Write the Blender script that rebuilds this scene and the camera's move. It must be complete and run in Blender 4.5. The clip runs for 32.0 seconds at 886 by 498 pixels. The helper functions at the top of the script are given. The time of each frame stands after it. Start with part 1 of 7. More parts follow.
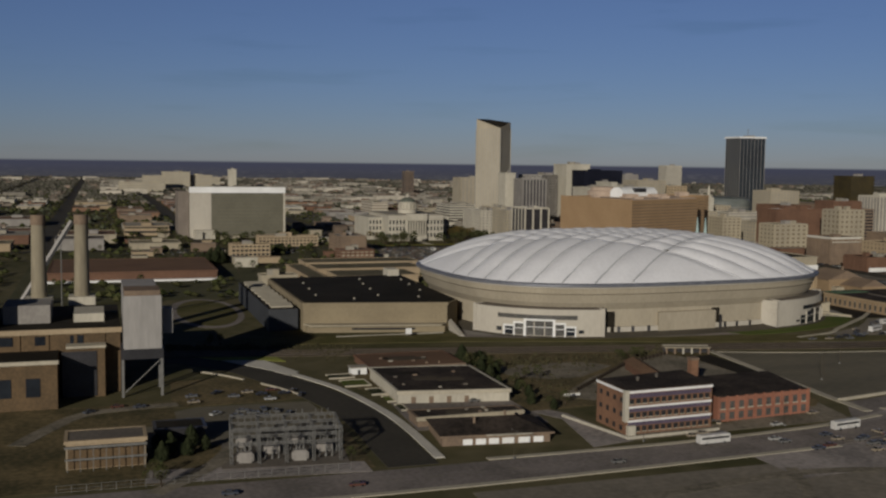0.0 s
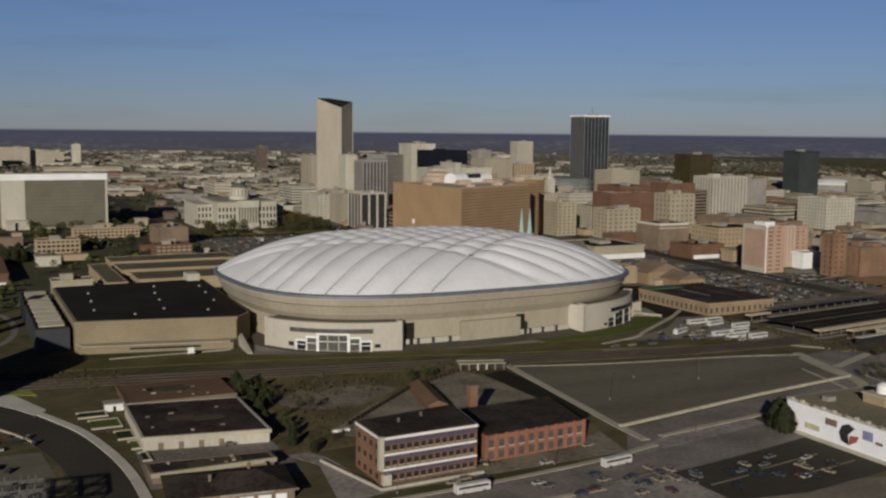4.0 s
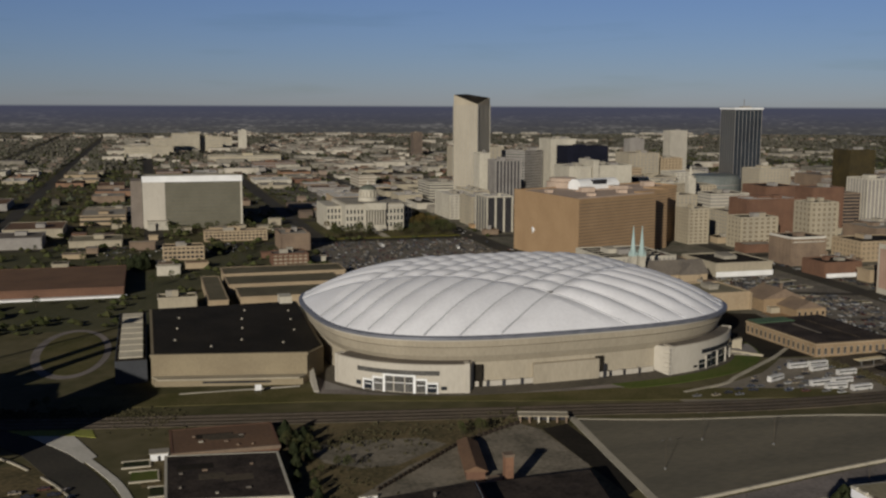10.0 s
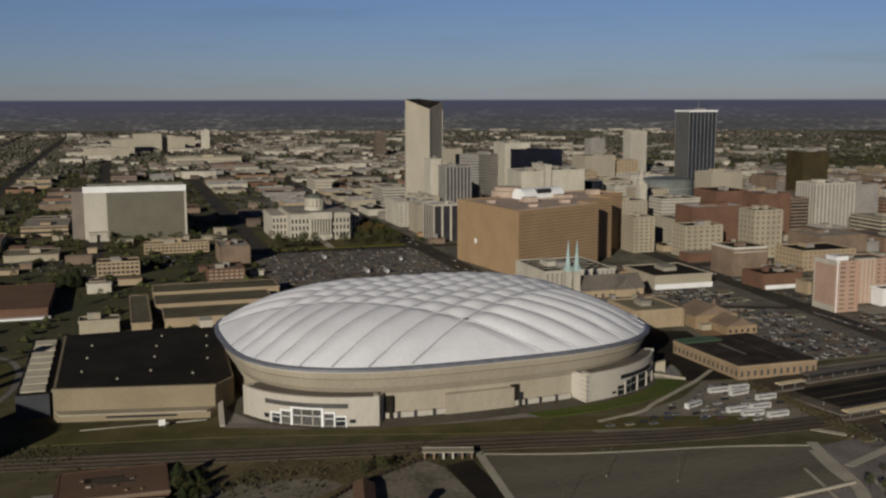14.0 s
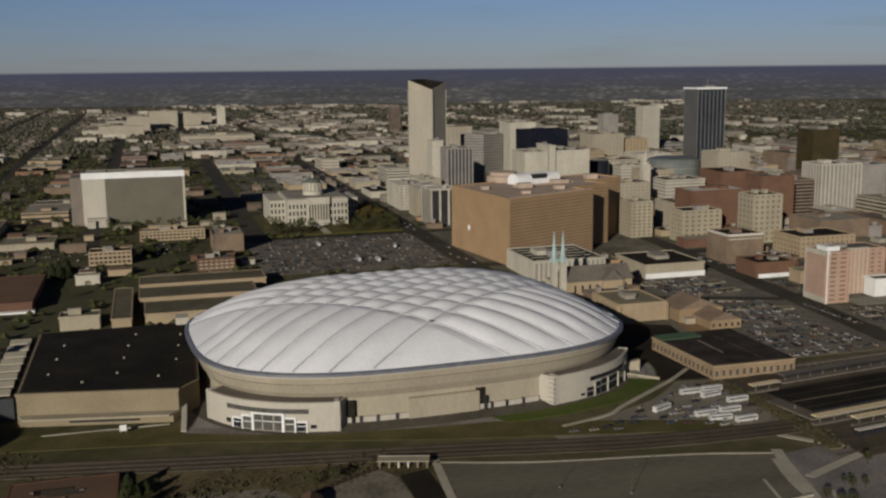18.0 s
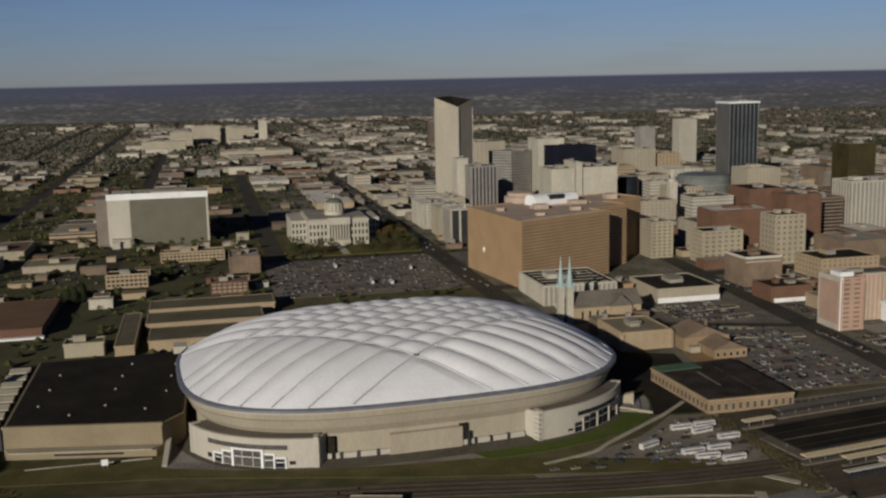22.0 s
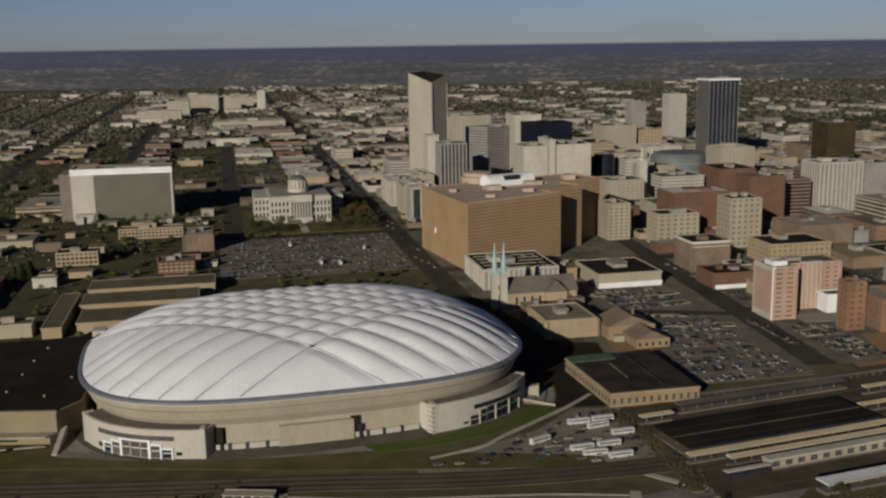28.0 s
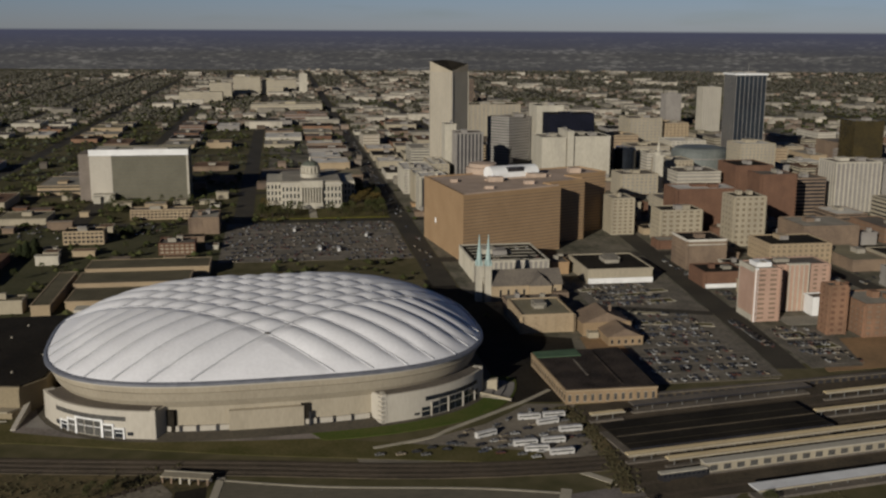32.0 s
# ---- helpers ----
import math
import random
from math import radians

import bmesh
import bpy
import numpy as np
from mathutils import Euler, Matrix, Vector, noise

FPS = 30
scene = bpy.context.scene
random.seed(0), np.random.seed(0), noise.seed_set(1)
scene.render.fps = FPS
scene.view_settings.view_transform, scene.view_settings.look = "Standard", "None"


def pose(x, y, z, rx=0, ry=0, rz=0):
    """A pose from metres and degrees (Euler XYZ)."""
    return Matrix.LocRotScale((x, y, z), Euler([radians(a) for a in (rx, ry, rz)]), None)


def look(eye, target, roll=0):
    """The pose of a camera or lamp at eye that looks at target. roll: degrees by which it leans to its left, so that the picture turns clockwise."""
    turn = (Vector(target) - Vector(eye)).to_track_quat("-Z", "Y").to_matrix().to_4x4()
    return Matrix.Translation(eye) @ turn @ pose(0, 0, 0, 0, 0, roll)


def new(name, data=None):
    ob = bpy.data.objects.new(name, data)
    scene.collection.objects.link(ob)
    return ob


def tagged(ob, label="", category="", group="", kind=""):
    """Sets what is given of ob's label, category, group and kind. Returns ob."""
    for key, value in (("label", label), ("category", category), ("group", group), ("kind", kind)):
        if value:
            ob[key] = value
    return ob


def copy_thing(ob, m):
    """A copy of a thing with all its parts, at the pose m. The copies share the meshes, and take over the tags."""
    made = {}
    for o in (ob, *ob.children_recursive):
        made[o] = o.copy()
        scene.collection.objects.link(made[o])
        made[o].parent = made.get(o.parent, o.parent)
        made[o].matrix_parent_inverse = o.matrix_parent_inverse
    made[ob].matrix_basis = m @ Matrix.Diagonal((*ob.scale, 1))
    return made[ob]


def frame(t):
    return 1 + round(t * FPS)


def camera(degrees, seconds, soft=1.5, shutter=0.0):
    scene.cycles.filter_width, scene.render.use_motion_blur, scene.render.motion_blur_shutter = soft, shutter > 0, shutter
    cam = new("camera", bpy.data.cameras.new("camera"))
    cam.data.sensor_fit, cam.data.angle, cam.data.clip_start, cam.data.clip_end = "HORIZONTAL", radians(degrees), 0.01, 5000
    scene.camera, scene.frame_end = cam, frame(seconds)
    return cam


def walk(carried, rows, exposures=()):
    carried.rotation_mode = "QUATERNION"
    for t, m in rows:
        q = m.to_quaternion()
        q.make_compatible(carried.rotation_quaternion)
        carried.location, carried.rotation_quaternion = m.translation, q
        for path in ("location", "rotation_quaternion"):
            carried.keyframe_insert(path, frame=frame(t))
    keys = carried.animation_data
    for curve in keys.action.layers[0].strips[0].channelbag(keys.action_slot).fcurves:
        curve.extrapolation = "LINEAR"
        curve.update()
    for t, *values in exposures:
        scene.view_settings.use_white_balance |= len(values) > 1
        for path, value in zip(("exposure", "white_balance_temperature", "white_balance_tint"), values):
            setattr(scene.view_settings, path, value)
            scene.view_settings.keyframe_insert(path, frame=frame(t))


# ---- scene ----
cam = camera(46.0, 32.0, soft=2.4)
PATH = [
    (0, (-3.913, -5.756, 93.694), (58.828, 183.418, 76.978), 0.7027),
    (0.5, (3.365, -2.463, 95.587), (69.089, 185.800, 79.767), 0.2986),
    (1, (10.308, 0.311, 97.718), (81.981, 186.382, 82.248), 0.0961),
    (1.5, (16.978, 2.701, 99.997), (93.778, 186.751, 84.532), -0.1017),
    (2, (23.425, 4.820, 102.371), (104.422, 187.029, 85.703), 0.3034),
    (2.5, (29.681, 6.728, 104.822), (113.304, 187.536, 87.036), 1.1010),
    (3, (35.766, 8.457, 107.350), (121.140, 188.366, 89.339), 1.2992),
    (3.5, (41.701, 10.036, 109.969), (127.361, 189.636, 89.888), 0.8987),
    (5.5, (63.703, 14.590, 120.920), (148.634, 193.706, 93.986), -0.2007),
    (6, (68.497, 14.845, 123.542), (155.975, 192.988, 98.446), -0.0942),
    (6.5, (73.011, 14.707, 126.145), (158.719, 193.561, 100.823), 0.3972),
    (7, (77.269, 14.203, 128.755), (156.255, 196.345, 104.932), 0.1972),
    (7.5, (81.313, 13.398, 131.391), (147.302, 200.516, 105.991), -0.2004),
    (8, (85.279, 12.523, 134.035), (142.108, 202.287, 106.049), 0.1022),
    (8.5, (89.340, 11.895, 136.621), (145.470, 201.695, 107.632), -0.0995),
    (9, (93.579, 11.666, 139.086), (149.796, 201.243, 109.336), -0.1047),
    (9.5, (97.984, 11.805, 141.407), (152.028, 201.983, 111.828), 0.1956),
    (10, (102.503, 12.184, 143.603), (156.875, 202.684, 116.023), 0.2065),
    (10.5, (107.077, 12.660, 145.716), (163.178, 202.686, 118.344), 0.0061),
    (11, (111.661, 13.114, 147.788), (169.551, 202.627, 120.808), -0.3025),
    (11.5, (116.232, 13.496, 149.847), (172.634, 203.609, 123.467), -0.5082),
    (12, (120.792, 13.839, 151.884), (174.104, 204.777, 125.599), -0.1025),
    (12.5, (125.342, 14.236, 153.856), (178.647, 204.883, 125.404), 0.1037),
    (13, (129.862, 14.738, 155.737), (186.215, 204.504, 127.112), 0.3022),
    (13.5, (134.318, 15.312, 157.538), (192.953, 204.275, 128.339), 0.4088),
    (14, (138.687, 15.909, 159.286), (197.233, 204.887, 130.500), -0.0961),
    (14.5, (142.934, 16.495, 161.004), (201.500, 205.453, 131.664), -0.3064),
    (16.5, (158.890, 17.317, 168.490), (220.388, 204.370, 133.386), 0.0110),
    (17, (163.189, 16.991, 170.439), (222.182, 205.285, 137.559), -0.8122),
    (17.5, (167.666, 16.506, 172.340), (224.065, 205.251, 137.802), -0.7133),
    (18, (172.289, 15.874, 174.179), (225.625, 205.550, 139.724), -0.6145),
    (18.5, (177.019, 15.134, 175.927), (228.113, 205.364, 141.196), -0.1012),
    (19, (181.753, 14.421, 177.532), (230.278, 205.431, 143.191), 0.6063),
    (19.5, (186.363, 13.910, 178.979), (233.431, 205.091, 143.859), 0.7187),
    (20, (190.800, 13.675, 180.306), (235.347, 205.243, 144.189), 0.1192),
    (20.5, (195.106, 13.674, 181.573), (236.790, 205.881, 145.142), -0.6822),
    (21, (199.364, 13.798, 182.828), (239.150, 206.071, 144.739), -1.4129),
    (21.5, (203.667, 13.917, 184.094), (245.541, 206.345, 149.482), -1.6181),
    (22, (208.084, 13.919, 185.362), (251.912, 206.337, 152.668), -1.2143),
    (22.5, (212.649, 13.744, 186.601), (256.598, 206.245, 155.150), -0.8083),
    (23, (217.361, 13.403, 187.769), (259.737, 206.261, 155.945), -0.4956),
    (23.5, (222.202, 12.963, 188.826), (264.699, 205.772, 157.363), -0.9838),
    (24, (227.159, 12.524, 189.756), (272.516, 204.977, 159.726), -1.1957),
    (24.5, (232.238, 12.148, 190.576), (277.790, 204.609, 160.680), -0.9106),
    (25, (237.442, 11.791, 191.341), (282.165, 204.333, 161.081), -0.8048),
    (25.5, (242.765, 11.353, 192.098), (286.417, 203.957, 160.322), -0.8021),
    (26, (248.190, 10.765, 192.863), (293.088, 202.745, 159.066), -0.4953),
    (26.5, (253.700, 9.966, 193.647), (297.872, 201.564, 157.267), -0.3932),
    (28.5, (276.283, 4.101, 196.965), (315.569, 196.272, 158.007), -0.8032),
    (29, (282.196, 2.455, 197.698), (321.218, 194.590, 158.177), -0.5040),
    (29.5, (288.241, 0.839, 198.376), (326.804, 192.810, 157.836), -0.1019),
    (30, (294.402, -0.769, 199.007), (330.299, 191.795, 158.792), 0.2038),
    (30.5, (300.657, -2.372, 199.586), (332.280, 190.988, 159.370), 0.1035),
    (31, (306.960, -3.957, 200.095), (334.962, 190.110, 160.537), 0.1048),
    (31.5, (313.229, -5.496, 200.477), (341.337, 188.461, 160.738), 0.5034),
    (32, (319.356, -6.963, 200.642), (349.461, 186.337, 159.239), 0.2972),
]
walk(cam, [(t, look(eye, target, roll)) for t, eye, target, roll in PATH], [(0.0, -0.28), (0.8, -0.16), (2.0, 0.0), (32.0, 0.0)])

# ---- light: low winter sun from the south-west, clear sky ----
SUN_AZ, SUN_EL = 216.2, 16.0
world = bpy.data.worlds.new("world")
scene.world = world
world.use_nodes = True
wn, wl = world.node_tree.nodes, world.node_tree.links
wn.clear()
sky = wn.new("ShaderNodeTexSky")
sky.sky_type = "NISHITA"
sky.sun_disc = False
sky.sun_elevation, sky.sun_rotation = radians(SUN_EL), radians(SUN_AZ)
sky.air_density, sky.dust_density, sky.ozone_density = 0.9, 0.05, 4.0
coord = wn.new("ShaderNodeTexCoord")
sep = wn.new("ShaderNodeSeparateXYZ")
wl.new(coord.outputs["Generated"], sep.inputs[0])
edge = wn.new("ShaderNodeMapRange")
edge.inputs["From Min"].default_value, edge.inputs["From Max"].default_value = -0.0035, -0.0015
wl.new(sep.outputs["Z"], edge.inputs["Value"])
# the far plain past the ground sheet: dull woods with small pale clearings and sheds
far_map, wood_map = wn.new("ShaderNodeMapping"), wn.new("ShaderNodeMapping")
far_map.inputs["Scale"].default_value, wood_map.inputs["Scale"].default_value = (150, 150, 1300), (16, 16, 230)
far_noise, wood_noise = wn.new("ShaderNodeTexNoise"), wn.new("ShaderNodeTexNoise")
for m_, tex, detail in ((far_map, far_noise, 3), (wood_map, wood_noise, 2)):
    wl.new(coord.outputs["Generated"], m_.inputs[0])
    wl.new(m_.outputs[0], tex.inputs["Vector"])
    tex.inputs["Scale"].default_value, tex.inputs["Detail"].default_value = 1.0, detail
far_sum = wn.new("ShaderNodeMath")
far_sum.operation = "MULTIPLY_ADD"
far_sum.inputs[1].default_value = 0.6
wl.new(wood_noise.outputs[0], far_sum.inputs[0])
wl.new(far_noise.outputs[0], far_sum.inputs[2])
near_col = wn.new("ShaderNodeValToRGB")
near_col.color_ramp.elements[0].position, near_col.color_ramp.elements[0].color = 0.68, (1.55, 1.52, 1.58, 1)
near_col.color_ramp.elements.new(0.9).color = (2.2, 2.1, 2.0, 1)
near_col.color_ramp.elements[2].position, near_col.color_ramp.elements[2].color = 1.0, (4.4, 4.2, 3.9, 1)
wl.new(far_sum.outputs[0], near_col.inputs[0])
# painted haze: the plain's colour turns blue-grey towards the horizon
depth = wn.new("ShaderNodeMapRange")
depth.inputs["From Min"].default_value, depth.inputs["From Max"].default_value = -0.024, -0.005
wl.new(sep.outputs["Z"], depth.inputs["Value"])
hazy_col = wn.new("ShaderNodeMix")
hazy_col.data_type = "RGBA"
hazy_col.inputs[7].default_value = (1.7, 1.8, 2.7, 1)
wl.new(depth.outputs[0], hazy_col.inputs[0])
wl.new(near_col.outputs[0], hazy_col.inputs[6])
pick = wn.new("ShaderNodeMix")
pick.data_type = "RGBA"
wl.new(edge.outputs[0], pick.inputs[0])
wl.new(hazy_col.outputs[2], pick.inputs[6])
clear = wn.new("ShaderNodeMix")
clear.data_type, clear.blend_type = "RGBA", "MULTIPLY"
clear.inputs[0].default_value, clear.inputs[7].default_value = 1.0, (1.0, 0.97, 1.26, 1)
wl.new(sky.outputs[0], clear.inputs[6])
tint = wn.new("ShaderNodeValToRGB")
tint.color_ramp.elements[0].position, tint.color_ramp.elements[0].color = 0.0, (0.96, 1.02, 1.45, 1)
tint.color_ramp.elements.new(0.16).color = (1.29, 1.18, 1.52, 1)
tint.color_ramp.elements.new(0.45).color = (0.28, 0.275, 0.38, 1)
tint.color_ramp.elements[3].position, tint.color_ramp.elements[3].color = 1.0, (0.18, 0.18, 0.27, 1)
wl.new(sep.outputs["Z"], tint.inputs[0])
wisp_map = wn.new("ShaderNodeMapping")
wisp_map.inputs["Scale"].default_value = (4, 4, 34)
wl.new(coord.outputs["Generated"], wisp_map.inputs[0])
wisp = wn.new("ShaderNodeTexNoise")
wisp.inputs["Scale"].default_value, wisp.inputs["Detail"].default_value = 1.3, 5
wl.new(wisp_map.outputs[0], wisp.inputs["Vector"])
thin = wn.new("ShaderNodeMapRange")
thin.inputs["From Min"].default_value, thin.inputs["From Max"].default_value = 0.54, 0.74
thin.inputs["To Max"].default_value = 0.5
wl.new(wisp.outputs[0], thin.inputs["Value"])
wispy = wn.new("ShaderNodeMix")
wispy.data_type = "RGBA"
wispy.inputs[7].default_value = (0.84, 0.88, 1.12, 1)
wl.new(thin.outputs[0], wispy.inputs[0])
wl.new(tint.outputs[0], wispy.inputs[6])
wl.new(wispy.outputs[2], clear.inputs[7])
wl.new(clear.outputs[2], pick.inputs[7])
back = wn.new("ShaderNodeBackground")
back.inputs["Strength"].default_value = 0.034
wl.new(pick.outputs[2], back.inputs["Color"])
wout = wn.new("ShaderNodeOutputWorld")
wl.new(back.outputs[0], wout.inputs["Surface"])

sun = new("sun", bpy.data.lights.new("sun", "SUN"))
sun.data.energy, sun.data.angle, sun.data.color = 3.75, radians(0.6), (1.0, 0.945, 0.85)
az, el = radians(SUN_AZ), radians(SUN_EL)
sun.matrix_world = look((math.sin(az) * math.cos(el) * 900, math.cos(az) * math.cos(el) * 900, math.sin(el) * 900), (0, 0, 0))
scene.view_settings.exposure = 0.0

# ---- materials ----
MATS = {}


def mat(name, a, b=None, scale=0.15, fine=1.5, rough=0.85, metal=0.0, bump=0.3, island=0.0, streak=None):
    """Two colours mixed by noise at two sizes, with fine relief; island: spread of brightness from piece to piece."""
    if name in MATS:
        return MATS[name]
    b = b or tuple(c * 0.72 for c in a)
    m = bpy.data.materials.new(name)
    m.use_nodes = True
    n, l = m.node_tree.nodes, m.node_tree.links
    bsdf = n["Principled BSDF"]
    bsdf.inputs["Roughness"].default_value, bsdf.inputs["Metallic"].default_value = rough, metal
    bsdf.inputs["Specular IOR Level"].default_value = 0.08 if rough >= 0.85 else 0.2 if rough > 0.5 else 0.5
    geo = n.new("ShaderNodeNewGeometry")
    mapping = n.new("ShaderNodeMapping")
    mapping.inputs["Scale"].default_value = streak or (1, 1, 1)
    l.new(geo.outputs["Position"], mapping.inputs[0])
    big, small = n.new("ShaderNodeTexNoise"), n.new("ShaderNodeTexNoise")
    for tex, s, d in ((big, scale, 6), (small, fine, 4)):
        tex.inputs["Scale"].default_value, tex.inputs["Detail"].default_value = s, d
        l.new(mapping.outputs[0], tex.inputs["Vector"])
    both = n.new("ShaderNodeMath")
    both.operation = "MULTIPLY_ADD"
    both.inputs[1].default_value = 0.45
    l.new(small.outputs[0], both.inputs[0])
    half = n.new("ShaderNodeMath")
    half.operation = "MULTIPLY"
    half.inputs[1].default_value = 0.55
    l.new(big.outputs[0], half.inputs[0])
    l.new(half.outputs[0], both.inputs[2])
    ramp = n.new("ShaderNodeMapRange")
    ramp.inputs["From Min"].default_value, ramp.inputs["From Max"].default_value = 0.39, 0.61
    l.new(both.outputs[0], ramp.inputs["Value"])
    mix = n.new("ShaderNodeMix")
    mix.data_type = "RGBA"
    mix.inputs[6].default_value, mix.inputs[7].default_value = (*a, 1), (*b, 1)
    l.new(ramp.outputs[0], mix.inputs[0])
    colour = mix.outputs[2]
    if island:
        span = n.new("ShaderNodeMapRange")
        span.inputs["To Min"].default_value, span.inputs["To Max"].default_value = 1 - island, 1 + island
        l.new(geo.outputs["Random Per Island"], span.inputs["Value"])
        hsv = n.new("ShaderNodeHueSaturation")
        l.new(span.outputs[0], hsv.inputs["Value"])
        l.new(colour, hsv.inputs["Color"])
        colour = hsv.outputs[0]
    l.new(colour, bsdf.inputs["Base Color"])
    if bump:
        bm_ = n.new("ShaderNodeBump")
        bm_.inputs["Strength"].default_value, bm_.inputs["Distance"].default_value = bump, 0.2
        l.new(small.outputs[0], bm_.inputs["Height"])
        l.new(bm_.outputs[0], bsdf.inputs["Normal"])
    MATS[name] = m
    return m


FABRIC = mat("roof_fabric", (0.72, 0.71, 0.71), (0.64, 0.63, 0.63), 0.05, 0.6, 0.55, bump=0.1)
RING = mat("ring_metal", (0.19, 0.195, 0.215), (0.14, 0.145, 0.165), 0.2, 2, 0.5, 0.3)
CABLE = mat("cable_cover", (0.47, 0.465, 0.47), (0.4, 0.4, 0.405), 0.3, 2, 0.7)
PRECAST = mat("tan_precast", (0.36, 0.312, 0.232), (0.295, 0.255, 0.188), 0.06, 0.9, 0.85, streak=(1, 1, 0.3))
PRECAST_LIGHT = mat("light_precast", (0.44, 0.4, 0.33), (0.38, 0.345, 0.285), 0.06, 0.9, 0.85, streak=(1, 1, 0.3))
PALE = mat("pale_stone", (0.46, 0.42, 0.335), (0.355, 0.325, 0.262), 0.05, 0.7, 0.85, streak=(1, 1, 0.3))
CREAM = mat("cream_stone", (0.355, 0.308, 0.222), (0.28, 0.243, 0.178), 0.05, 0.7, 0.85, streak=(1, 1, 0.3))
TAN = mat("tan_brick", (0.36, 0.28, 0.18), (0.29, 0.22, 0.14), 0.06, 0.9, 0.9)
BROWN = mat("brown_brick", (0.345, 0.23, 0.128), (0.29, 0.19, 0.104), 0.05, 0.8, 0.9)
RED = mat("red_brick", (0.16, 0.09, 0.058), (0.12, 0.068, 0.046), 0.08, 0.9, 0.9)
PINK = mat("pink_brick", (0.41, 0.275, 0.205), (0.34, 0.225, 0.165), 0.08, 0.9, 0.9)
DULL = mat("weathered_brick", (0.22, 0.16, 0.11), (0.15, 0.11, 0.08), 0.08, 0.9, 0.9)
GREYWALL = mat("grey_concrete", (0.27, 0.25, 0.22), (0.21, 0.19, 0.17), 0.08, 0.9, 0.85)
WHITE = mat("white_paint", (0.76, 0.75, 0.72), (0.64, 0.63, 0.60), 0.1, 1.2, 0.6)
DARK = mat("dark_panel", (0.035, 0.033, 0.035), (0.022, 0.021, 0.022), 0.1, 1, 0.4)
GLASS = mat("dark_glazing", (0.020, 0.024, 0.030), (0.012, 0.014, 0.018), 0.05, 0.3, 0.18, bump=0.02)
TEAL = mat("teal_glazing", (0.05, 0.06, 0.056), (0.035, 0.042, 0.04), 0.05, 0.3, 0.2, bump=0.02)
GOLDGLASS = mat("bronze_glazing", (0.06, 0.045, 0.018), (0.035, 0.028, 0.014), 0.05, 0.3, 0.25, bump=0.02)
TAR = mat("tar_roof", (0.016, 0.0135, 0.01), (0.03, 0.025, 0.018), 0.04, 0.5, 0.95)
GRAVEL = mat("gravel_roof", (0.17, 0.145, 0.115), (0.11, 0.095, 0.08), 0.05, 0.7, 0.95)
PALEROOF = mat("pale_roof", (0.33, 0.295, 0.235), (0.22, 0.2, 0.16), 0.05, 0.7, 0.9)
RUST = mat("rust_roof", (0.175, 0.105, 0.064), (0.125, 0.078, 0.05), 0.04, 0.6, 0.9)
ASPHALT = mat("asphalt", (0.048, 0.043, 0.034), (0.068, 0.06, 0.046), 0.03, 0.6, 0.9)
ASPHALT_OLD = mat("worn_asphalt", (0.1, 0.086, 0.064), (0.066, 0.058, 0.045), 0.03, 0.5, 0.92)
CONCRETE = mat("pale_concrete", (0.44, 0.39, 0.295), (0.34, 0.305, 0.235), 0.08, 1.0, 0.85)
GRASS = mat("winter_grass", (0.072, 0.068, 0.022), (0.125, 0.104, 0.046), 0.05, 0.6, 0.95)
OLDTAR = mat("patched_tar_roof", (0.022, 0.018, 0.015), (0.062, 0.048, 0.038), 0.09, 0.7, 0.95)
STREET = mat("street_asphalt", (0.25, 0.215, 0.19), (0.145, 0.127, 0.11), 0.05, 0.6, 0.92)
LOTPAVE = mat("lot_asphalt", (0.2, 0.176, 0.14), (0.105, 0.094, 0.074), 0.05, 0.4, 0.93)
TRACKDIRT = mat("trodden_yard", (0.26, 0.222, 0.165), (0.12, 0.106, 0.078), 0.06, 0.5, 0.95)
LAWN = mat("green_lawn", (0.06, 0.09, 0.016), (0.1, 0.105, 0.03), 0.05, 0.6, 0.95)
DIRT = mat("bare_soil", (0.175, 0.132, 0.068), (0.062, 0.055, 0.028), 0.04, 0.5, 0.95)
BALLAST = mat("rail_ballast", (0.098, 0.078, 0.054), (0.054, 0.045, 0.033), 0.05, 0.7, 0.95)
STEEL = mat("galvanised_steel", (0.17, 0.165, 0.15), (0.12, 0.115, 0.105), 0.3, 3, 0.7)
RAIL = mat("rail_steel", (0.13, 0.1, 0.075), (0.09, 0.07, 0.05), 0.3, 3, 0.5, 0.5)
COPPER = mat("green_copper", (0.34, 0.43, 0.4), (0.26, 0.34, 0.32), 0.2, 1.5, 0.7)
BARK = mat("bare_bark", (0.055, 0.043, 0.032), (0.04, 0.03, 0.022), 0.5, 3, 0.95)
TWIGS = mat("winter_twigs", (0.04, 0.049, 0.016), (0.066, 0.063, 0.026), 0.05, 0.4, 0.95, island=0.35)
EVERGREEN = mat("dark_foliage", (0.020, 0.025, 0.011), (0.032, 0.036, 0.016), 0.1, 0.7, 0.95, island=0.3)
YELLOW = mat("yellow_shrub", (0.22, 0.20, 0.03), (0.15, 0.14, 0.03), 0.1, 0.7, 0.95, island=0.2)
EGLASS = mat("grey_glazing", (0.10, 0.095, 0.085), (0.06, 0.057, 0.052), 0.2, 1.0, 0.25, bump=0.02)
CARGLASS = mat("car_window", (0.03, 0.03, 0.03), (0.02, 0.02, 0.02), 0.5, 3, 0.55, bump=0)
PLANTBRICK = mat("sooty_brick", (0.135, 0.090, 0.050), (0.085, 0.060, 0.036), 0.08, 0.9, 0.9)
STACK = mat("stained_concrete", (0.27, 0.235, 0.165), (0.20, 0.17, 0.12), 0.06, 0.8, 0.9, streak=(1, 1, 0.15))
